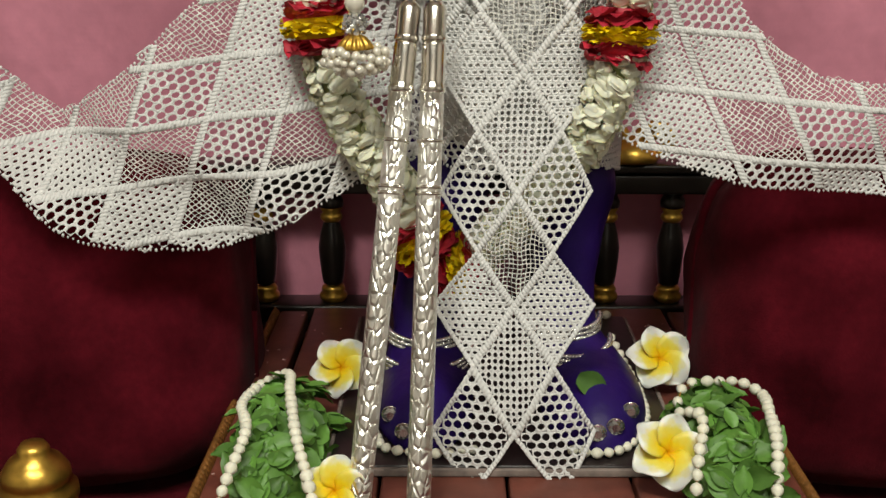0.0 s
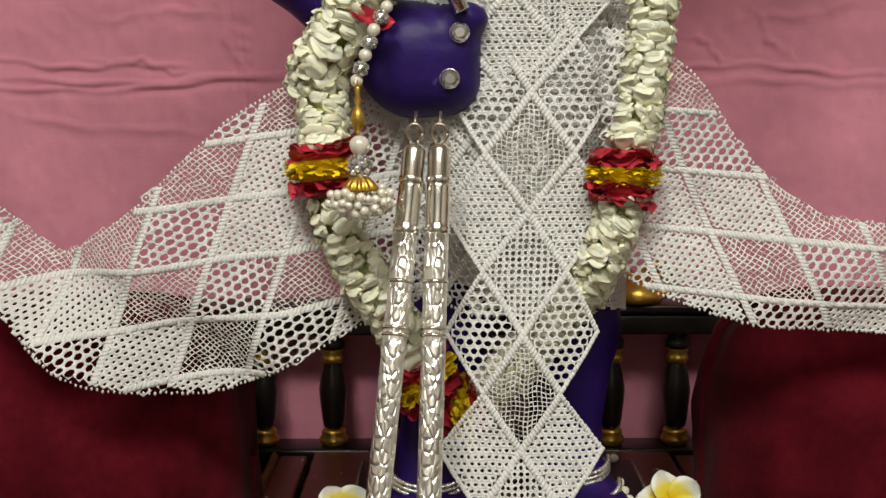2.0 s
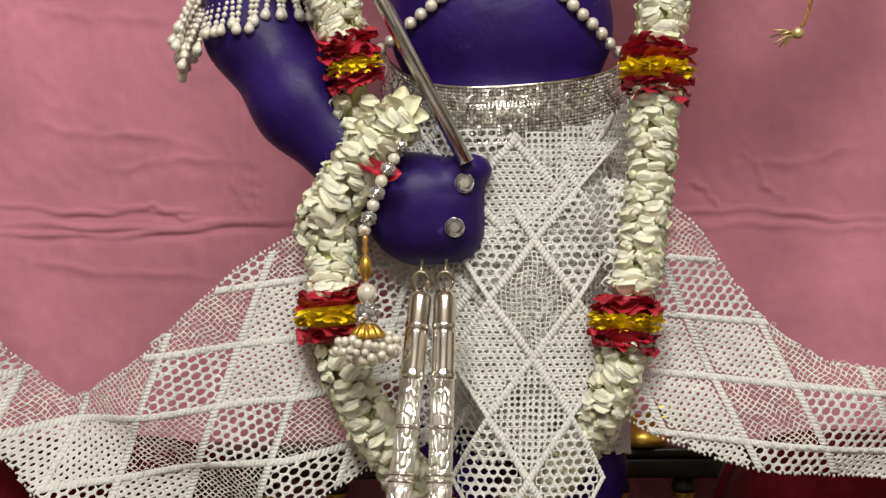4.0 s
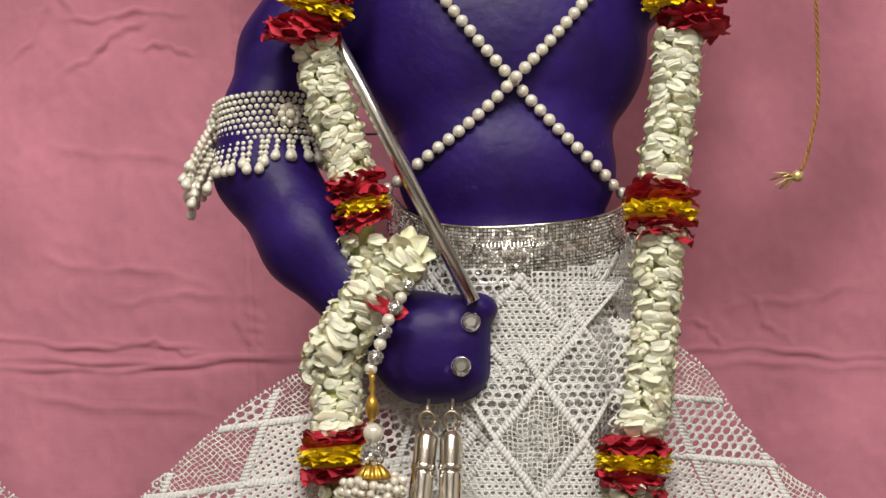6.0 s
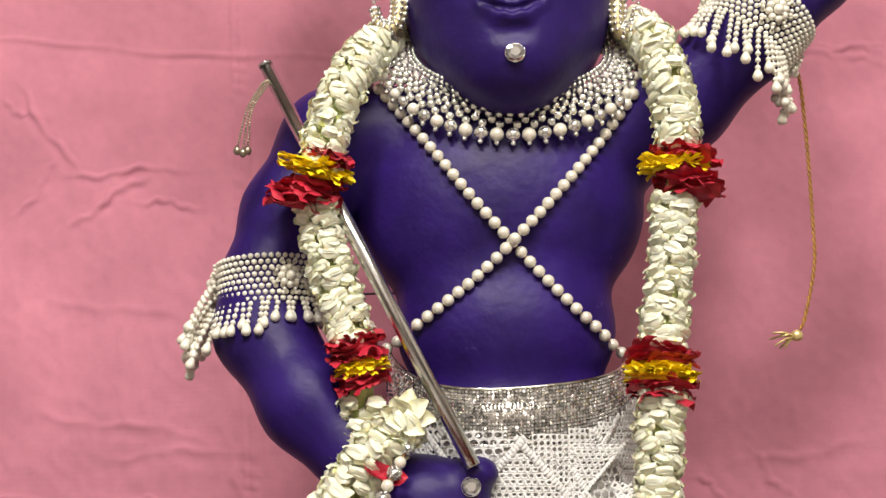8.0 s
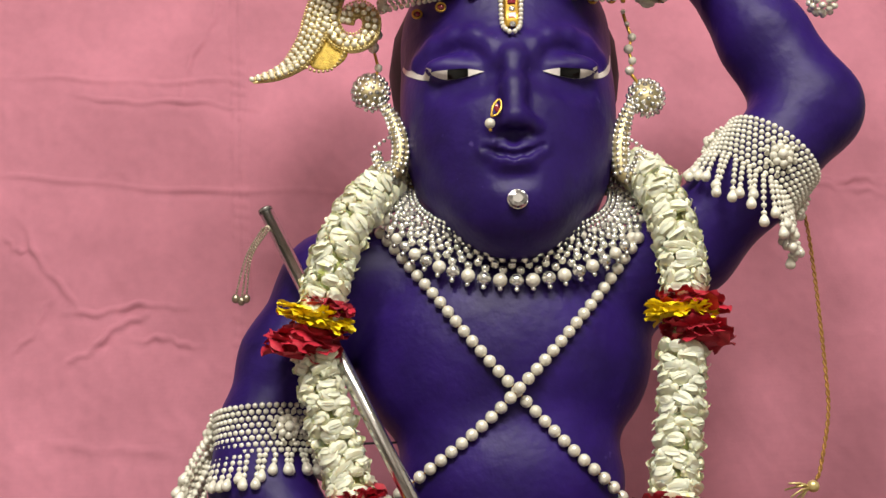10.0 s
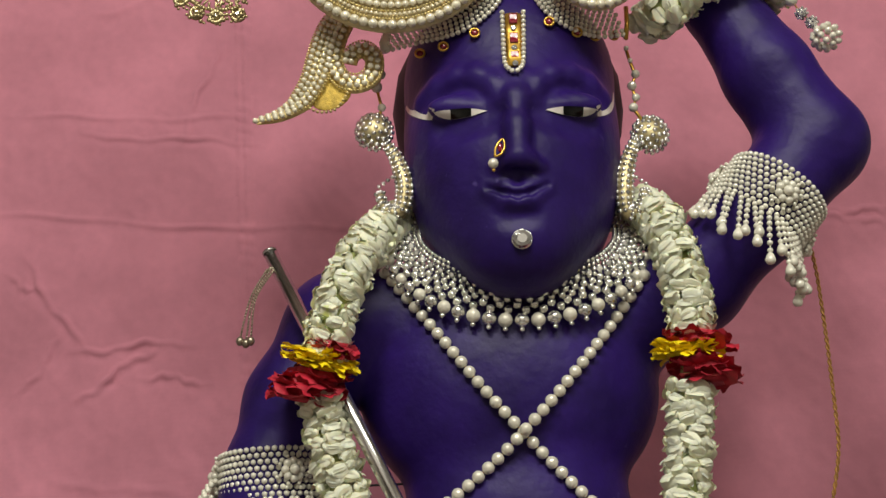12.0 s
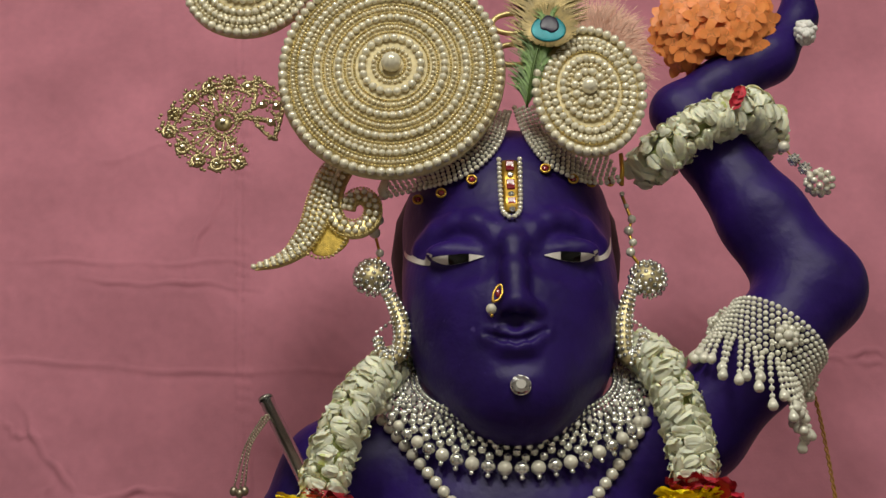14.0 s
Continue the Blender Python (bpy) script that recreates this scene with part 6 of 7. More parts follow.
# ---- crown and head jewels ----
def pearl_disc(crown, c, rx, rz, rings, dome, tip):
    cx, cy, cz = c
    V, F = [], []
    seg = 48
    prof = [(0.0, -dome), (0.3, -dome * 0.92), (0.6, -dome * 0.65), (0.85, -dome * 0.25), (1.0, 0.0), (1.01, 0.003), (0.97, 0.006), (0.0, 0.006)]
    for r, y in prof:
        for k in range(seg):
            w = 2 * math.pi * k / seg
            V.append((cx + rx * max(r, 0.001) * math.cos(w), cy + y, cz + rz * max(r, 0.001) * math.sin(w)))
    for i in range(len(prof) - 1):
        for k in range(seg):
            q = (k + 1) % seg
            F.append((i * seg + k, i * seg + q, (i + 1) * seg + q, (i + 1) * seg + k))
    d = part("pearl_disc", (V, F), M_CREAM, crown, "round disc of pearl rings on gold")
    def at(r, w):
        return Vector((cx + rx * r * math.cos(w), cy - dome * max(0.0, 1 - r * r) ** 0.8, cz + rz * r * math.sin(w)))
    small, gold, made = [], [], 0
    for f, size, kind in rings:
        n = int(math.pi * (rx + rz) * f / (size * 2.02))
        for k in range(n):
            p = at(f, 2 * math.pi * (k + 0.3 * (f * 10 % 1)) / n) + Vector((0, -size * 0.6, 0))
            if kind == "p" and made < 280:
                bead("pearl", ME_IVORY, p, size, d)
                made += 1
            elif kind == "g":
                gold.append((p, size))
            else:
                small.append((p, size))
    bead("centre_pearl", ME_IVORY, at(0, 0) + Vector((0, -tip * 0.6, 0)), tip, d, "large centre pearl")
    tagged(part("seed_pearls", sum_beads(small).out()[:2], M_SEED_GOLD, d, "rings of seed pearls"), kind="stuff")
    tagged(part("gold_beads", sum_beads(gold).out()[:2], M_GOLDBEAD, d, "rings of gold beads"), kind="stuff")
    return d


ME_IVORY = make_mesh("pearl", ICO2, M_IVORY)
RINGS = [(0.12, 0.0014, "g"), (0.16, 0.0024, "s"), (0.26, 0.0040, "p"), (0.33, 0.0014, "g"), (0.375, 0.0024, "s"), (0.415, 0.0014, "g"), (0.47, 0.0036, "p"), (0.525, 0.0014, "g"), (0.565, 0.0024, "s"), (0.605, 0.0014, "g"),
         (0.66, 0.0036, "p"), (0.715, 0.0014, "g"), (0.75, 0.0024, "s"), (0.80, 0.0033, "p"), (0.845, 0.0015, "g"), (0.875, 0.0022, "s"), (0.91, 0.0015, "g"), (0.965, 0.0044, "p")]


def bead_row(pts, r):
    n = max(2, int(length(pts) / (2.02 * r)))
    return [(p, r) for p in spline(pts, n)]


def crown():
    c = thing("pearl_headdress", (0.05, 0.0, 1.07), "gold and pearl crown of round discs, bands and plumes", "crown")
    pearl_disc(c, (-0.058, -0.076, 1.187), 0.1055, 0.116, RINGS, 0.005, 0.0100)
    pearl_disc(c, (0.123, -0.082, 1.154), 0.0505, 0.068, [q for q in RINGS if q[0] in (0.16, 0.26, 0.375, 0.47, 0.605, 0.66, 0.75, 0.80, 0.845, 0.965)], 0.004, 0.0080)
    pearl_disc(c, (-0.201, -0.062, 1.303), 0.064, 0.066, [q for q in RINGS if q[0] in (0.16, 0.26, 0.375, 0.47, 0.605, 0.66, 0.75, 0.80, 0.875, 0.965)], 0.010, 0.008)
    # backing that carries the discs on the head
    part("cap", ([(0.05 + 0.101 * p.x, 0.075 + 0.090 * p.y, 1.070 + 0.122 * p.z) for p in ICO3[0]], [f for f in ICO3[1] if min(ICO3[0][i].z for i in f) > 0.1]), M_HAIR, c, "black cloth cap")
    part("stay", tube([Vector((0.04, 0.02, 1.17)), Vector((-0.06, -0.066, 1.19)), Vector((-0.20, -0.050, 1.30))], 0.004, 8), M_GOLD, c, "gold wire stay")
    # headbands of bead rows along the hairline
    for (ox, oz), rows, line in (((-0.055, 1.165), 10, [(-0.066, 1.056), (-0.035, 1.064), (-0.004, 1.073), (0.021, 1.088), (0.040, 1.111), (0.0525, 1.145)]),
                                 ((0.128, 1.150), 17, [(0.0575, 1.150), (0.065, 1.121), (0.079, 1.094), (0.102, 1.076), (0.127, 1.067), (0.151, 1.068)])):
        places, pearls = [], []
        for row in range(rows):
            P = []
            for x, z in line:
                dist = math.hypot(x - ox, z - oz)
                f = max(0.05, 1 - row * 0.0043 / dist)
                x, z = ox + (x - ox) * f, oz + (z - oz) * f
                y = max(-0.066, min(face_y(x, min(z + 0.006, 1.145)), -0.030) - 0.005)
                P.append(Vector((x, y, z + (y + 0.064) * 0.60)))
            if row == 0:
                pearls = bead_row(P, 0.0026)
            else:
                places += [(p, 0.0026) for p in spline(P, 2 * len(bead_row(P, 0.0025)))[row % 2::2]]
        tagged(part("band", sum_beads(places).out()[:2], M_SEED, c, "net of small beads along the hairline"), kind="stuff")
        tagged(part("pearl_edge", sum_beads(pearls, ICO2).out()[:2], M_PEARL, c, "edge of small pearls"), kind="stuff")
    part("band_edge", tube([Vector((0.153, -0.035, 1.081)), Vector((0.155, -0.035, 1.097)), Vector((0.155, -0.035, 1.114))], 0.0022, 8), M_GOLD, c, "gold edge of the bead net")
    part("band_end", tube([Vector((-0.067, -0.034, 1.073)), Vector((-0.069, -0.034, 1.081)), Vector((-0.066, -0.034, 1.090))], 0.0045, 10), M_SEED, c, "rolled end of the bead net")
    for x, z in ((-0.036, 1.052), (-0.014, 1.060), (0.014, 1.074), (0.081, 1.084), (0.107, 1.072), (0.126, 1.067), (0.144, 1.067)):
        y = min(face_y(x, z + 0.006), -0.020) - 0.005
        z += (y + 0.064) * 0.60
        s = part("drop_setting", tube([Vector((x + 0.0042 * math.cos(w), y, z + 0.0042 * math.sin(w))) for w in np.linspace(0, 2 * math.pi, 16)], 0.0011, 6), M_GOLD, c, "gold ring of a pendant")
        bead("stone", make_mesh("stone", ICO1, M_REDSTONE), (x, y, z), (0.0033, 0.002, 0.0033), s, "small red stone")
    for z in (1.225, 1.262):
        part("loop", tube([Vector((0.047 + 0.020 * math.sin(w) + 0.012, -0.04, z + 0.012 * math.cos(w))) for w in np.linspace(0, 2 * math.pi, 30)], 0.0028, 8), M_GOLDBEAD, c, "gold beaded loop")
    paisley(c)
    gilt_star(c)
    feather(c)
    # tilak plate on the forehead
    k = thing("forehead_jewel", (0.051, -0.075, 1.03), "narrow red stone forehead jewel edged with pearls", "jewel")
    y = face_y(0.051, 1.065) - 0.003
    U = [(0.039, 1.094), (0.039, 1.064), (0.0395, 1.039), (0.043, 1.029), (0.0475, 1.026), (0.052, 1.029), (0.0555, 1.039), (0.057, 1.064), (0.058, 1.094)]
    for p, r in bead_row([Vector((x, face_y(x, z) - 0.004, z)) for x, z in U], 0.0024):
        bead("pearl", ME_PEARL, p, r, k)
    part("plate", tube([Vector((0.0485, face_y(0.0485, z) - 0.0015, z)) for z in (1.093, 1.074, 1.054, 1.034)], 0.0075, 10, 0.25), M_GOLD, k, "gold backing plate")
    for i, z in enumerate((1.086, 1.076, 1.0655, 1.055, 1.045, 1.036)):
        yy = face_y(0.0485, z) - 0.0045
        if i % 2 == 0:
            part("stone", brick_box(0.0448, 0.0522, yy - 0.001, yy + 0.001, z - 0.005, z + 0.005, 0.0008), M_REDSTONE, k, "square red stone")
        else:
            bead("gem", ME_GEM, (0.0485, yy, z), (0.0028, 0.002, 0.0028), k, "clear stone")


def paisley(c):
    """The curled plume of pearl rows at the side of the crown."""
    y = -0.042
    arm = spline([(-0.108, y, 1.110), (-0.118, y, 1.092), (-0.125, y, 1.066), (-0.131, y, 1.042), (-0.143, y, 1.021), (-0.160, y, 1.008), (-0.182, y, 1.001)], 60)
    curl = spline([(-0.101, y, 1.104), (-0.110, y, 1.084), (-0.114, y, 1.062), (-0.107, y, 1.043), (-0.092, y, 1.038), (-0.079, y, 1.046), (-0.077, y, 1.062), (-0.086, y, 1.072), (-0.097, y, 1.068), (-0.100, y, 1.059)], 60)
    arm_w = [0.0082 + 0.0034 * math.sin(math.pi * min(1.0, k / 44)) - 0.0082 * max(0.0, (k - 40) / 20) for k in range(60)]
    curl_w = [0.0062 + 0.0016 * math.sin(math.pi * k / 59) for k in range(60)]
    flat = Matrix.Translation((0, y + 0.004, 0)) @ Matrix.Diagonal((1, 0.25, 1, 1)) @ Matrix.Translation((0, -y, 0))
    s = part("side_plume", tube(arm, [w + 0.0012 for w in arm_w], 12), M_GOLDBEAD, c, "curled plume of pearl and gold rows", m=flat)
    part("curl", tube(curl, [w + 0.0012 for w in curl_w], 12), M_GOLDBEAD, s, "spiral curl", m=flat)
    part("gold_field", ([(-0.1150 + 0.0170 * p.x * (1 - 0.3 * p.z), y + 0.0035 + 0.0016 * p.y, 1.032 + 0.019 * p.z + 0.005 * p.x) for p in ICO3[0]], ICO3[1]), M_GOLDFIELD, s, "gold thread centre")
    pearls, gold = [], []
    for line, wide, rows in ((arm, arm_w, (-0.70, -0.23, 0.23, 0.70)), (curl, curl_w, (-0.42, 0.42))):
        fr = frames(line)
        for q in rows + (-1.05, 1.05):
            P = [p + Vector((-f[0].z, 0, f[0].x)).normalized() * w * q + Vector((0, -0.0012 if abs(q) > 1 else -0.0024, 0)) for p, f, w in zip(line, fr, wide)]
            (gold if abs(q) > 1 else pearls).extend(bead_row(P, 0.0014 if abs(q) > 1 else 0.0028 if len(rows) == 4 else 0.0032))
    gold += bead_row([Vector((x, y - 0.001, z)) for x, z in ((-0.134, 1.013), (-0.125, 1.009), (-0.112, 1.011), (-0.104, 1.021), (-0.099, 1.031))], 0.0017)
    tagged(part("pearl_beading", sum_beads(pearls).out()[:2], M_IVORY, s, "rows of small pearls"), kind="stuff")
    tagged(part("gold_beading", sum_beads(gold).out()[:2], M_GOLDBEAD, s, "rows of gold beads"), kind="stuff")


def gilt_star(c):
    """Openwork gilt fan with an axe shaped neck beside the crown."""
    o = Vector((-0.222, -0.03, 1.159))
    s = part("openwork_ornament", lathe([(0.001, -0.004), (0.007, -0.003), (0.009, 0.001), (0.005, 0.004), (0.001, 0.005)], 14), M_OLDGOLD, c, "antique gilt openwork ornament with stones", m=Matrix.Translation(o) @ pose(0, 0, 0, 90, 0, 0))
    rs = random.Random(6)
    stones = [(o + Vector((0, -0.006, 0)), 0.003)]
    boss = lambda r: lathe([(0.0003, -0.0022), (r * 0.6, -0.0018), (r, 0.0), (r * 0.7, 0.002), (0.0003, 0.0025)], 8)
    def place(w, d):
        stretch = 1.0 + 0.22 * math.exp(-((w - math.pi) / 0.35) ** 2)
        return o + Vector((math.cos(w) * d * stretch, rs.uniform(-0.002, 0.001), math.sin(w) * d * 1.02))
    for k in range(10):
        w = math.radians(62 + k * 25.5)
        for turn in (-0.09, 0.09):
            part("spoke", tube(spline([place(w + turn * 2, 0.010), place(w + turn * 1.6, 0.022), place(w + turn * 0.6, 0.036)], 10), 0.0010, 6), M_OLDGOLD, s)
        e = place(w, 0.045)
        part("lobe", tube([e + Vector((0.0058 * math.cos(a), 0, 0.0058 * math.sin(a))) for a in np.linspace(0, 2 * math.pi, 16)], 0.0021, 7), M_OLDGOLD, s)
        part("lobe_boss", boss(0.0036), M_OLDGOLD, s, m=Matrix.Translation(e) @ pose(0, 0, 0, 90, 0, 0))
        stones.append((e + Vector((0, -0.003, 0)), 0.0024 if k % 3 == 0 else 0.0016))
        stones.append((place(w, 0.028) + Vector((0, -0.002, 0)), 0.0014))
    small = Geo()
    def dots(p, r):
        small.put(ICO1, Matrix.Translation(p) @ Matrix.Diagonal((r, r, r, 1)))
    for k in range(62):
        w = math.radians(52 + k * 4.05)
        for d in (0.0385, 0.044, 0.0505 + 0.003 * math.sin(k * 1.55)):
            dots(place(w, d) + Vector((0, -0.0015, 0)), rs.uniform(0.0015, 0.0026))
    for k in range(30):
        w = 2 * math.pi * k / 30
        dots(place(w, 0.0125) + Vector((0, -0.001, 0)), 0.0019)
        dots(place(w, 0.0165) + Vector((0, -0.001, 0)), 0.0014)
    top, side, foot, waist = Vector((-0.194, -0.03, 1.211)), Vector((-0.165, -0.03, 1.180)), Vector((-0.172, -0.03, 1.140)), Vector((-0.200, -0.03, 1.168))
    for path in ((top, side + Vector((-0.006, 0, 0.012)), side, foot), (top, Vector((-0.193, -0.03, 1.190)), waist + Vector((0.004, 0, 0.006))), (foot, Vector((-0.184, -0.03, 1.150)), waist + Vector((0.006, 0, -0.004))),
                 (o + Vector((0.010, 0, 0.006)), waist + Vector((0, 0, 0.004)), Vector((-0.186, -0.03, 1.180))), (o + Vector((0.010, 0, 0.0)), waist + Vector((0, 0, -0.003)), Vector((-0.178, -0.03, 1.160)))):
        P = spline(list(path), 24)
        part("rail", tube(P, 0.0018, 7), M_OLDGOLD, s)
        for k, p in enumerate(P):
            dots(p + Vector((rs.uniform(-0.002, 0.002), -0.0015, rs.uniform(-0.002, 0.002))), rs.uniform(0.0014, 0.0024))
    for k in range(230):
        w, d = math.radians(rs.uniform(48, 310)), rs.uniform(0.016, 0.040)
        dots(place(w, d), rs.uniform(0.0013, 0.0022))
    for k in range(90):
        a, b = rs.random(), rs.random()
        p = top.lerp(side, a).lerp(foot.lerp(side, a), b)
        if (p - Vector((-0.179, -0.03, 1.166))).length > 0.004:
            dots(p, rs.uniform(0.0014, 0.0022))
    for p in ((-0.186, 1.178), (-0.172, 1.176), (-0.176, 1.158)):
        e = Vector((p[0], -0.032, p[1]))
        part("neck_boss", boss(0.0044), M_OLDGOLD, s, m=Matrix.Translation(e) @ pose(0, 0, 0, 90, 0, 0))
        stones.append((e + Vector((0, -0.003, 0)), 0.0022))
    tagged(part("grains", small.out()[:2], M_OLDGOLD, s, "fine gilt granulation"), kind="stuff")
    part("arm", tube([Vector((-0.168, -0.025, 1.176)), Vector((-0.12, -0.06, 1.185))], 0.0025, 7), M_OLDGOLD, s)
    g = Geo()
    for p, r in stones:
        g.put(GEM, Matrix.Translation(p) @ Matrix.Diagonal((r, r, r, 1)))
    tagged(part("stone_setting", g.out()[:2], M_SMOKY, s, "small smoky stones", smooth=False), kind="stuff")


def feather(c):
    """A peacock eye feather with a pale pink plume behind it."""
    root, eye = Vector((0.066, -0.078, 1.140)), Vector((0.088, -0.098, 1.212))
    s = part("peacock_feather", tube(spline([root, root.lerp(eye, 0.5) + Vector((-0.004, -0.004, 0)), eye + Vector((0.002, 0.004, 0.03))], 14), 0.0012, 6), M_BARB, c, "peacock eye feather")
    def barbs(n, seed, base, tip, l0, l1, width, a0=0.15, a1=1.0, lean=0.0, dy=0.0):
        rs = random.Random(seed)
        g = Geo()
        for k in range(n):
            f = rs.random()
            p = base.lerp(tip, f) + Vector((0, dy, 0))
            a = rs.choice((-1, 1)) * rs.uniform(a0, a1) + lean
            ln = (l0 + (l1 - l0) * math.sin(math.pi * min(1, f * 0.9 + 0.1))) * rs.uniform(0.7, 1.15)
            d = Vector((math.sin(a), rs.uniform(-0.12, 0.05), math.cos(a)))
            q, r = p + d * ln * 0.5 + Vector((0, -0.003, 0.004)), p + d * ln
            sd = Vector((math.cos(a), 0, -math.sin(a))) * width
            g.add([p - sd * 0.5, p + sd * 0.5, q + sd, q - sd, r + sd * 0.2, r - sd * 0.2], [(0, 1, 2, 3), (3, 2, 4, 5)])
        return g.out()[:2]
    tagged(part("green_barbs", barbs(420, 1, root, eye, 0.026, 0.036, 0.0007, 0.1, 0.7), M_BARB, s, "loose green and bronze barbs"), kind="stuff")
    tagged(part("bronze_barbs", barbs(1500, 2, root.lerp(eye, 0.55), eye + Vector((0.004, 0, 0.045)), 0.028, 0.046, 0.0009, 0.1, 1.0, 0.12, 0.004), M_BRONZE, s, "bronze barbs round the eye"), kind="stuff")
    rs = random.Random(4)
    g = Geo()
    for k in range(700):
        a = rs.uniform(0, 2 * math.pi)
        d = Vector((math.cos(a), 0, math.sin(a)))
        p = eye + Vector((0.0145 * d.x, -0.0015, 0.0130 * d.z)) * 1.0
        ln = rs.uniform(0.006, 0.013)
        up = Vector((0.1, 0.15, 0.45)) * ln
        sd = Vector((-d.z, 0, d.x)) * 0.0006
        g.add([p - sd, p + sd, p + d * ln + up + sd * 0.3, p + d * ln + up - sd * 0.3], [(0, 1, 2, 3)])
    tagged(part("rim_barbs", g.out()[:2], M_BRONZE, s, "gold bronze barbs edging the eye"), kind="stuff")
    for nm, m, rx, rz, dy, dx, dz, notch in (("turquoise_ring", M_TURQ, 0.0162, 0.0148, -0.0015, 0.0, 0.0, 0.0), ("dark_core", M_NAVY, 0.0088, 0.0098, -0.0032, 0.001, 0.0035, 0.35)):
        V = [(eye.x + dx + rx * p.x * (1 - 0.12 * p.z), eye.y + dy + 0.0013 * p.y, eye.z + dz + rz * p.z * (1 - notch * max(0.0, -p.z) * math.exp(-(p.x * 3 + 1.2) ** 2))) for p in ICO3[0]]
        part(nm, (V, ICO3[1]), m, s)
    rs = random.Random(8)
    g = Geo()
    for k in range(5200):
        u = Vector((rs.gauss(0, 1), rs.gauss(0, 1), rs.gauss(0, 1)))
        u = u.normalized() * rs.random() ** 0.4
        base = Vector((0.152 + 0.030 * u.x, 0.0 + 0.012 * u.y, 1.250 + 0.048 * u.z))
        d = (Vector((u.x, u.y * 0.4, u.z)) + Vector((rs.uniform(-0.5, 0.9), rs.uniform(-0.3, 0.3), rs.uniform(-0.3, 0.9)))).normalized()
        ln = rs.uniform(0.012, 0.034)
        sd = d.cross(Vector((0, 1, 0.1))).normalized() * 0.00034
        q = base + d * ln * 0.5 + Vector((0, 0, 0.003))
        r = base + d * ln + Vector((0, 0, -0.002))
        g.add([base - sd, base + sd, q + sd, q - sd, r + sd * 0.4, r - sd * 0.4], [(0, 1, 2, 3), (3, 2, 4, 5)])
    tagged(part("pink_plume", g.out()[:2], M_FLUFF, c, "pale pink fluffy plume"), kind="stuff")


def earring(sx, fx, fz, pts, chain):
    t = thing("earring", (fx, 0.0, pts[-1][1]), "rhinestone earring with a flower cluster and a curled drop", "earring", "earrings")
    o = Vector((fx, -0.012, fz))
    g = Geo()
    for k in range(60):
        z = 1 - 1.2 * (k + 0.5) / 60
        a = k * 2.399
        s = math.sqrt(max(0, 1 - z * z))
        g.put(ICO1, Matrix.Translation(o + Vector((0.0165 * math.cos(a) * s, -0.012 * z + 0.006, 0.0175 * math.sin(a) * s))) @ Matrix.Diagonal((0.0026,) * 3 + (1,)))
    part("flower_cluster", g.out()[:2], M_STONE, t, "round cluster of rhinestone beads")
    g2 = Geo()
    g2.put(ICO2, Matrix.Translation(o + Vector((0, 0.003, 0))) @ Matrix.Diagonal((0.015, 0.010, 0.016, 1)))
    part("cluster_base", g2.out()[:2], M_OLDGOLD, t, "gilt base")
    P = spline([(x, -0.008, z) for x, z in pts], 40)
    part("drop_base", tube(P, [0.0044 + 0.0038 * math.sin(math.pi * min(1, k / 39 * 1.1)) for k in range(40)], 8), M_OLDGOLD, t, "curled gilt drop")
    stones = []
    for k, (p, (tg, a, b)) in enumerate(zip(P, frames(P))):
        side = Vector((-tg.z, 0, tg.x)).normalized()
        w = 0.0036 + 0.0034 * math.sin(math.pi * min(1, k / 39 * 1.1))
        if k % 2:
            continue
        for q in (-1.0, -0.34, 0.34, 1.0):
            stones.append((p + side * w * q + Vector((0, -w - 0.0012 + w * 0.45 * abs(q), 0)) + tg * (0.0011 if abs(q) < 0.5 else 0), 0.0023))
    tagged(part("stone_setting", sum_beads(stones).out()[:2], M_STONE, t, "rows of clear stones"), kind="stuff")
    tip = P[-1]
    part("side_bud", sum_beads([(tip + Vector((-0.004 * sx * k, -0.004, 0.004 + 0.003 * k)), 0.0022) for k in range(4)]).out()[:2], M_STONE, t)
    part("chain", tube([Vector((x, -0.008, z)) for x, z, r in chain] + [o], 0.0016, 6), M_GOLD, t, "fine gold chain up to the headband")
    for x, z, r in chain:
        bead("pearl", ME_PEARL, (x, -0.010, z), r, t)


def nose_ring():
    t = thing("nose_ring", (0.031, -0.08, 0.93), "gold nose ring with a red stone and a pearl", "nose ring")
    y = face_y(0.0335, 0.943) - 0.003
    part("setting", tube(spline([(0.0275, y - 0.003, 0.941), (0.0290, y - 0.003, 0.950), (0.0345, y - 0.002, 0.957), (0.0360, y - 0.002, 0.950), (0.0325, y - 0.003, 0.943), (0.0275, y - 0.003, 0.941)], 24), 0.0011, 6), M_GOLD, t, "gold drop setting")
    bead("stone", make_mesh("stone", ICO2, M_REDSTONE), (0.0322, y - 0.002, 0.9495), (0.0022, 0.0014, 0.0042), t, "red stone")
    bead("pearl", ME_PEARL, (0.0262, y - 0.004, 0.9345), 0.0046, t)
    bead("tip_bead", make_mesh("tip_bead", ICO2, M_GOLD), (0.0265, y - 0.004, 0.9285), 0.0016, t)


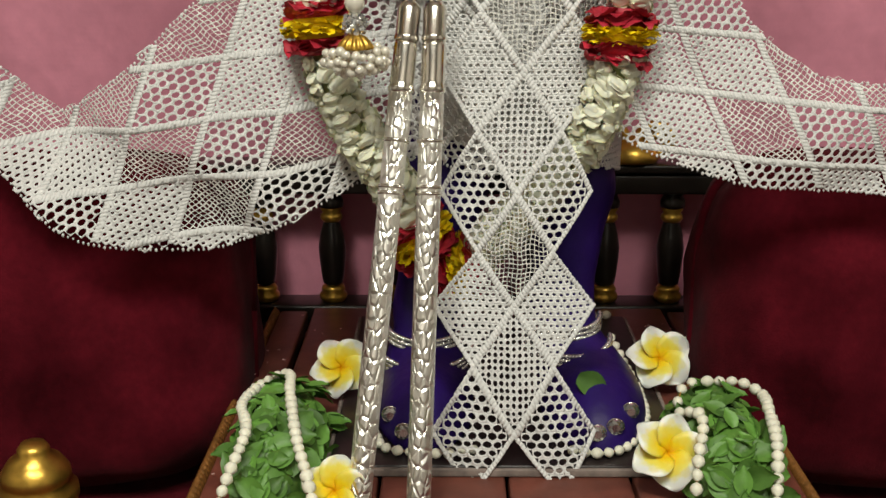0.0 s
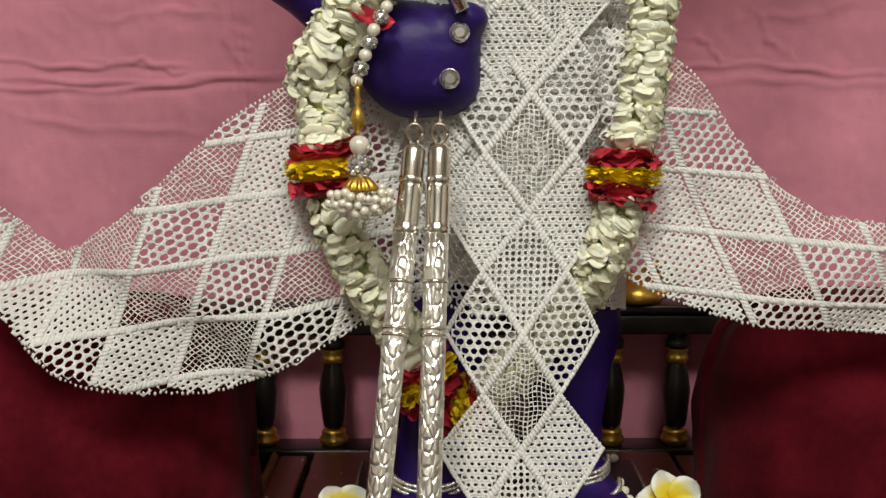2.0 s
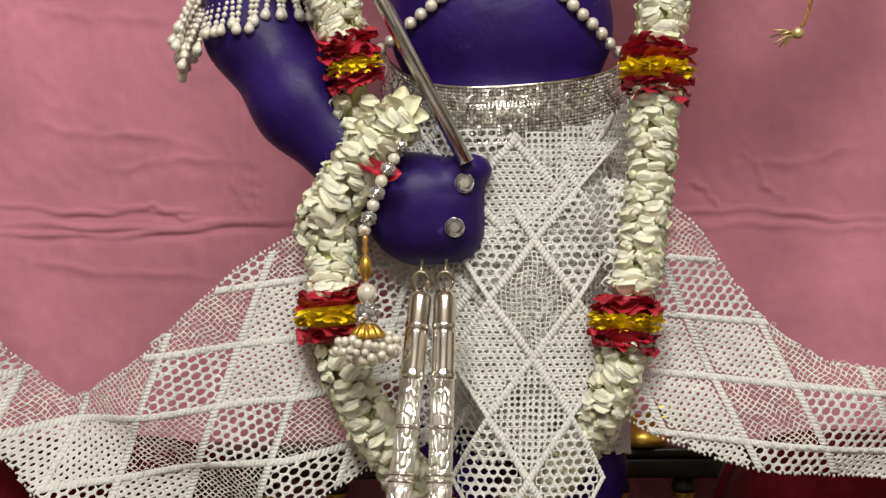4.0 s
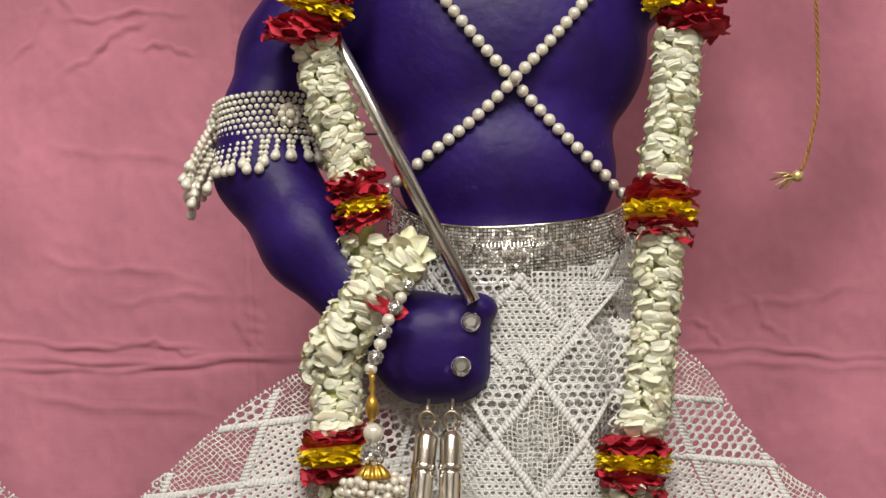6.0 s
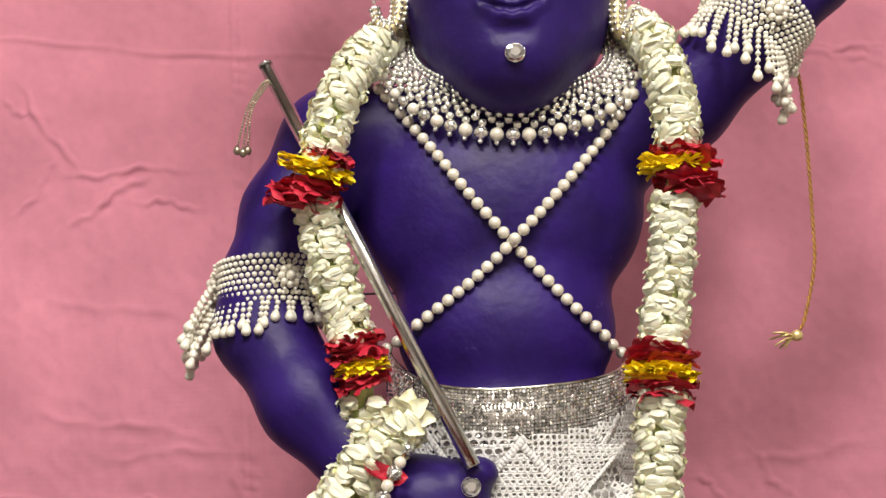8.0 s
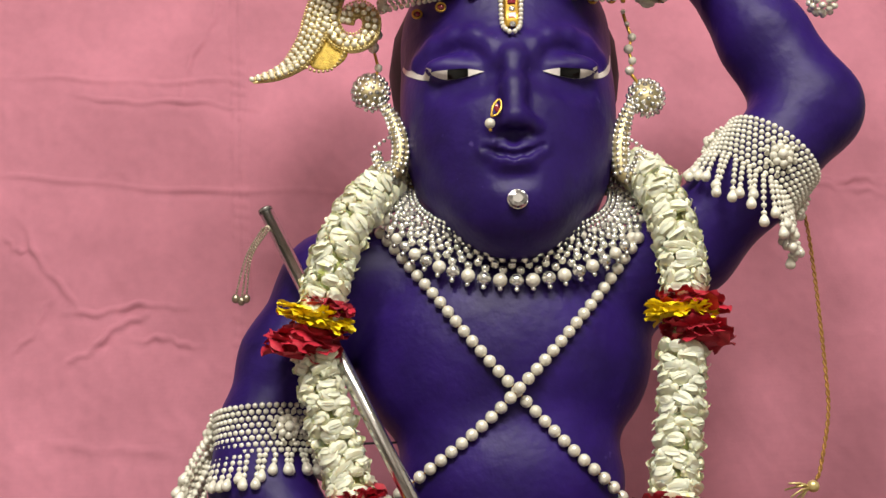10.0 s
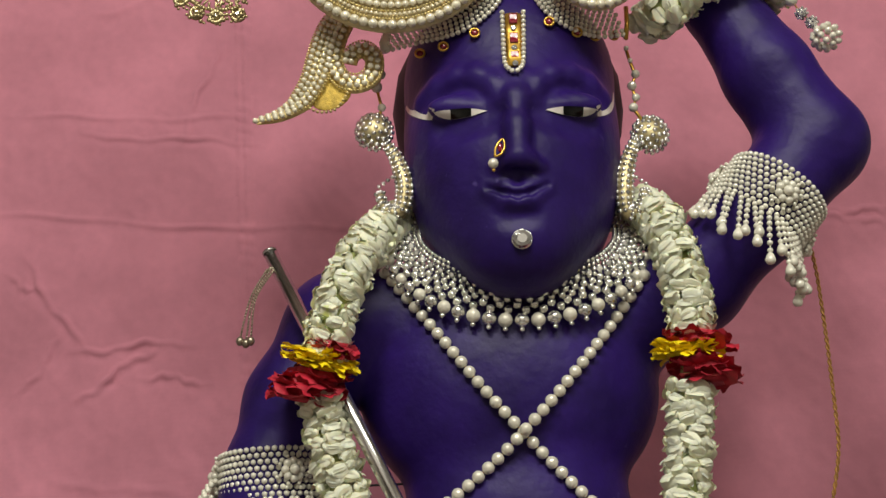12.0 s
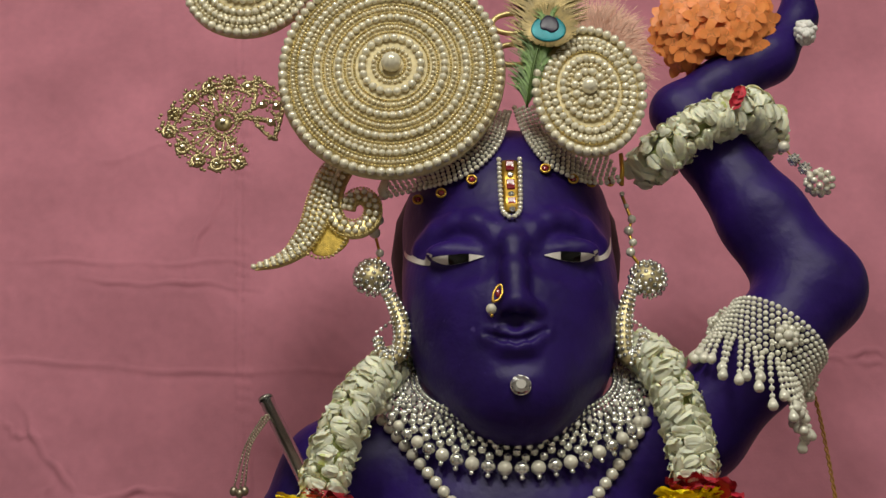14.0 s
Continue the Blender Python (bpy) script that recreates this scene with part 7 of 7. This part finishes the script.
# ---- hand flowers, pompom, cord ----
def ixora():
    t = thing("ixora_bunch", (0.255, -0.03, 1.21), "bunch of orange ixora flowers held in the raised hand", "flowers")
    items = []
    for k in range(4):
        items.append((petal(0.0128, 0.0048, 0.06, -0.10, 0.0002, 6, 4, k, 0.5), pose(0, 0, 0, 0, -4, 90 * k)))
    V, F = join_geo(*items)
    me = make_mesh("flower", (V, F), M_ORANGE)
    stem = make_mesh("flower_tube", tube([Vector((0, 0, 0)), Vector((0, 0, -0.02))], 0.0011, 5), M_ORANGE)
    rs = random.Random(3)
    c = Vector((0.262, -0.024, 1.262))
    for k in range(190):
        z = 1 - 1.85 * (k + 0.5) / 190
        a = k * 2.399
        s = math.sqrt(max(0, 1 - z * z))
        d = Vector((math.cos(a) * s, math.sin(a) * s, z))
        if d.y > 0.55:
            continue
        p = c + Vector((d.x * 0.056, d.y * 0.036, d.z * 0.046)) * rs.uniform(0.85, 1.06)
        m = Matrix.Translation(p) @ (d * 0.7 + Vector((rs.uniform(-0.35, 0.35), rs.uniform(-1.5, -0.8), rs.uniform(-0.8, 0.0)))).to_track_quat("Z", "Y").to_matrix().to_4x4() @ pose(0, 0, 0, 0, 0, rs.uniform(0, 90)) @ Matrix.Diagonal((rs.uniform(0.85, 1.2),) * 3 + (1,))
        fl = part("flower", me, None, t, m=m)
        part("flower_tube", stem, None, fl, m=m)
    # Packed buds, coloured deeper so that gaps between the flowers look shaded.
    g = Geo()
    g.put(ICO3, Matrix.Translation(c) @ Matrix.Diagonal((0.042, 0.024, 0.034, 1)))
    part("bunch_core", g.out()[:2], M_DEEP_ORANGE, t, "packed buds within the bunch, darkened to shade the gaps")


def pompom():
    t = thing("cotton_tuft", (0.347, -0.035, 1.25), "small white cotton tuft on the raised hand", "cotton tuft")
    rs = random.Random(12)
    g = Geo()
    for k in range(60):
        z = 1 - 2 * (k + 0.5) / 60
        a = k * 2.399
        s = math.sqrt(1 - z * z)
        r = rs.uniform(0.7, 1.0)
        g.put(ICO1, Matrix.Translation((0.347 + 0.010 * r * math.cos(a) * s, -0.036 + 0.010 * r * math.sin(a) * s, 1.247 + 0.013 * r * z)) @ Matrix.Diagonal((0.004 * rs.uniform(0.6, 1.2),) * 3 + (1,)))
    g.put(ICO2, Matrix.Translation((0.347, -0.036, 1.247)) @ Matrix.Diagonal((0.010, 0.010, 0.013, 1)))
    part("tuft", g.out()[:2], M_COTTON, t)


def hanging_cord():
    t = thing("gold_cord", (0.33, 0.02, 0.65), "thin twisted gold cord with a frayed knot hanging down", "cord")
    P = spline([(0.300, 0.015, 0.915), (0.318, 0.025, 0.898), (0.324, 0.03, 0.843), (0.325, 0.03, 0.747), (0.323, 0.03, 0.710), (0.312, 0.03, 0.666), (0.307, 0.03, 0.655)], 160)
    for ph in (0.0, math.pi):
        part("strand", tube([p + Vector((0.0011 * math.cos(k * 0.8 + ph), 0.0011 * math.sin(k * 0.8 + ph), 0)) for k, p in enumerate(P)], 0.00095, 6), M_CORD, t)
    g = Geo()
    g.put(ICO2, Matrix.Translation((0.304, 0.03, 0.650)) @ Matrix.Diagonal((0.0055, 0.005, 0.0055, 1)))
    part("knot", g.out()[:2], M_GOLDBEAD, t, "knotted gold thread")
    rs = random.Random(5)
    for k in range(9):
        d = Vector((-1, rs.uniform(-0.3, 0.3), rs.uniform(-1.0, 0.25))).normalized()
        ln = rs.uniform(0.012, 0.024)
        part("frayed_end", tube([Vector((0.303, 0.03, 0.649)), Vector((0.303, 0.03, 0.649)) + d * ln * 0.5 + Vector((0, 0, 0.002)), Vector((0.303, 0.03, 0.649)) + d * ln], 0.0009, 5), M_GOLDBEAD, t)
    w = thing("dark_wire", (-0.11, 0.0, 0.69), "thin dark wire tied behind the garland", "wire")
    part("strand", tube([Vector((-0.14, 0.05, 0.690)), Vector((-0.10, 0.045, 0.690)), Vector((-0.05, 0.05, 0.692))], 0.0011, 6), M_HAIR, w)


room()
backdrop()
seat()
cushion(-0.425, -1.5)
cushion(0.482, 3)
balustrade()
stool()
knob()
statue()
skirt()
front_panel()
left_wing()
right_wing()
feet_things()
main_garland()
wrist_garlands()
chased_rod((-0.0245, -0.085, 0.432), (-0.0697, -0.225, 0.0))
chased_rod((-0.0055, -0.085, 0.432), (-0.0195, -0.225, 0.0))
stick()
cross_strings()
necklace()
belt()
ME_DROP = drop_pearl_mesh()
armlet("ivory bead armlet with a drop fringe on the lowered arm", (-0.169, 0.042, 0.698), (-0.06, 0.0, 1.0), (0.05, -1, 0.1), 0.0455, 0.038, 1.95, 8, 30, 24, [(0.45, 0.0), (-1.55, 0.004)], 1, (0.040, 0.030, 0.020, 0.013, 0.009, 0.008), 18)
armlet("ivory bead armlet with a drop fringe on the raised arm", (0.2700, -0.012, 0.924), (0.62, 0.0, 0.78), (0.0, -1, 0.0), 0.0465, 0.042, 1.95, 9, 31, 26, [(0.15, 0.0), (-1.75, 0.0), (1.7, -0.01)], 2, (0.012, 0.018, 0.027, 0.032, 0.028, 0.014), 0)
bracelets()
crown()
earring(-1, -0.079, 1.005, [(-0.068, 0.992), (-0.058, 0.975), (-0.051, 0.950), (-0.055, 0.927), (-0.068, 0.928), (-0.074, 0.945)], [(-0.073, 1.062, 0.0048), (-0.077, 1.049, 0.0056), (-0.072, 1.028, 0.004)])
earring(1, 0.174, 0.998, [(0.160, 0.992), (0.152, 0.972), (0.147, 0.948), (0.148, 0.922), (0.160, 0.926), (0.166, 0.944)], [(0.157, 1.085, 0.0025), (0.160, 1.072, 0.0025), (0.164, 1.058, 0.0042), (0.160, 1.046, 0.0046), (0.163, 1.034, 0.004), (0.160, 1.024, 0.0045)])
nose_ring()
gem(0.049, face_y(0.049, 0.8755) - 0.002, 0.8755, 0.0082, "round crystal glued on the statue's chin")
gem(0.0105, body_y(0.0105, 0.519) - 0.002, 0.519, 0.0076, "round crystal glued on the purple fist")
gem(0.0025, body_y(0.0025, 0.483) - 0.002, 0.483, 0.0076, "round crystal glued on the purple fist")
ixora()
pompom()
hanging_cord()
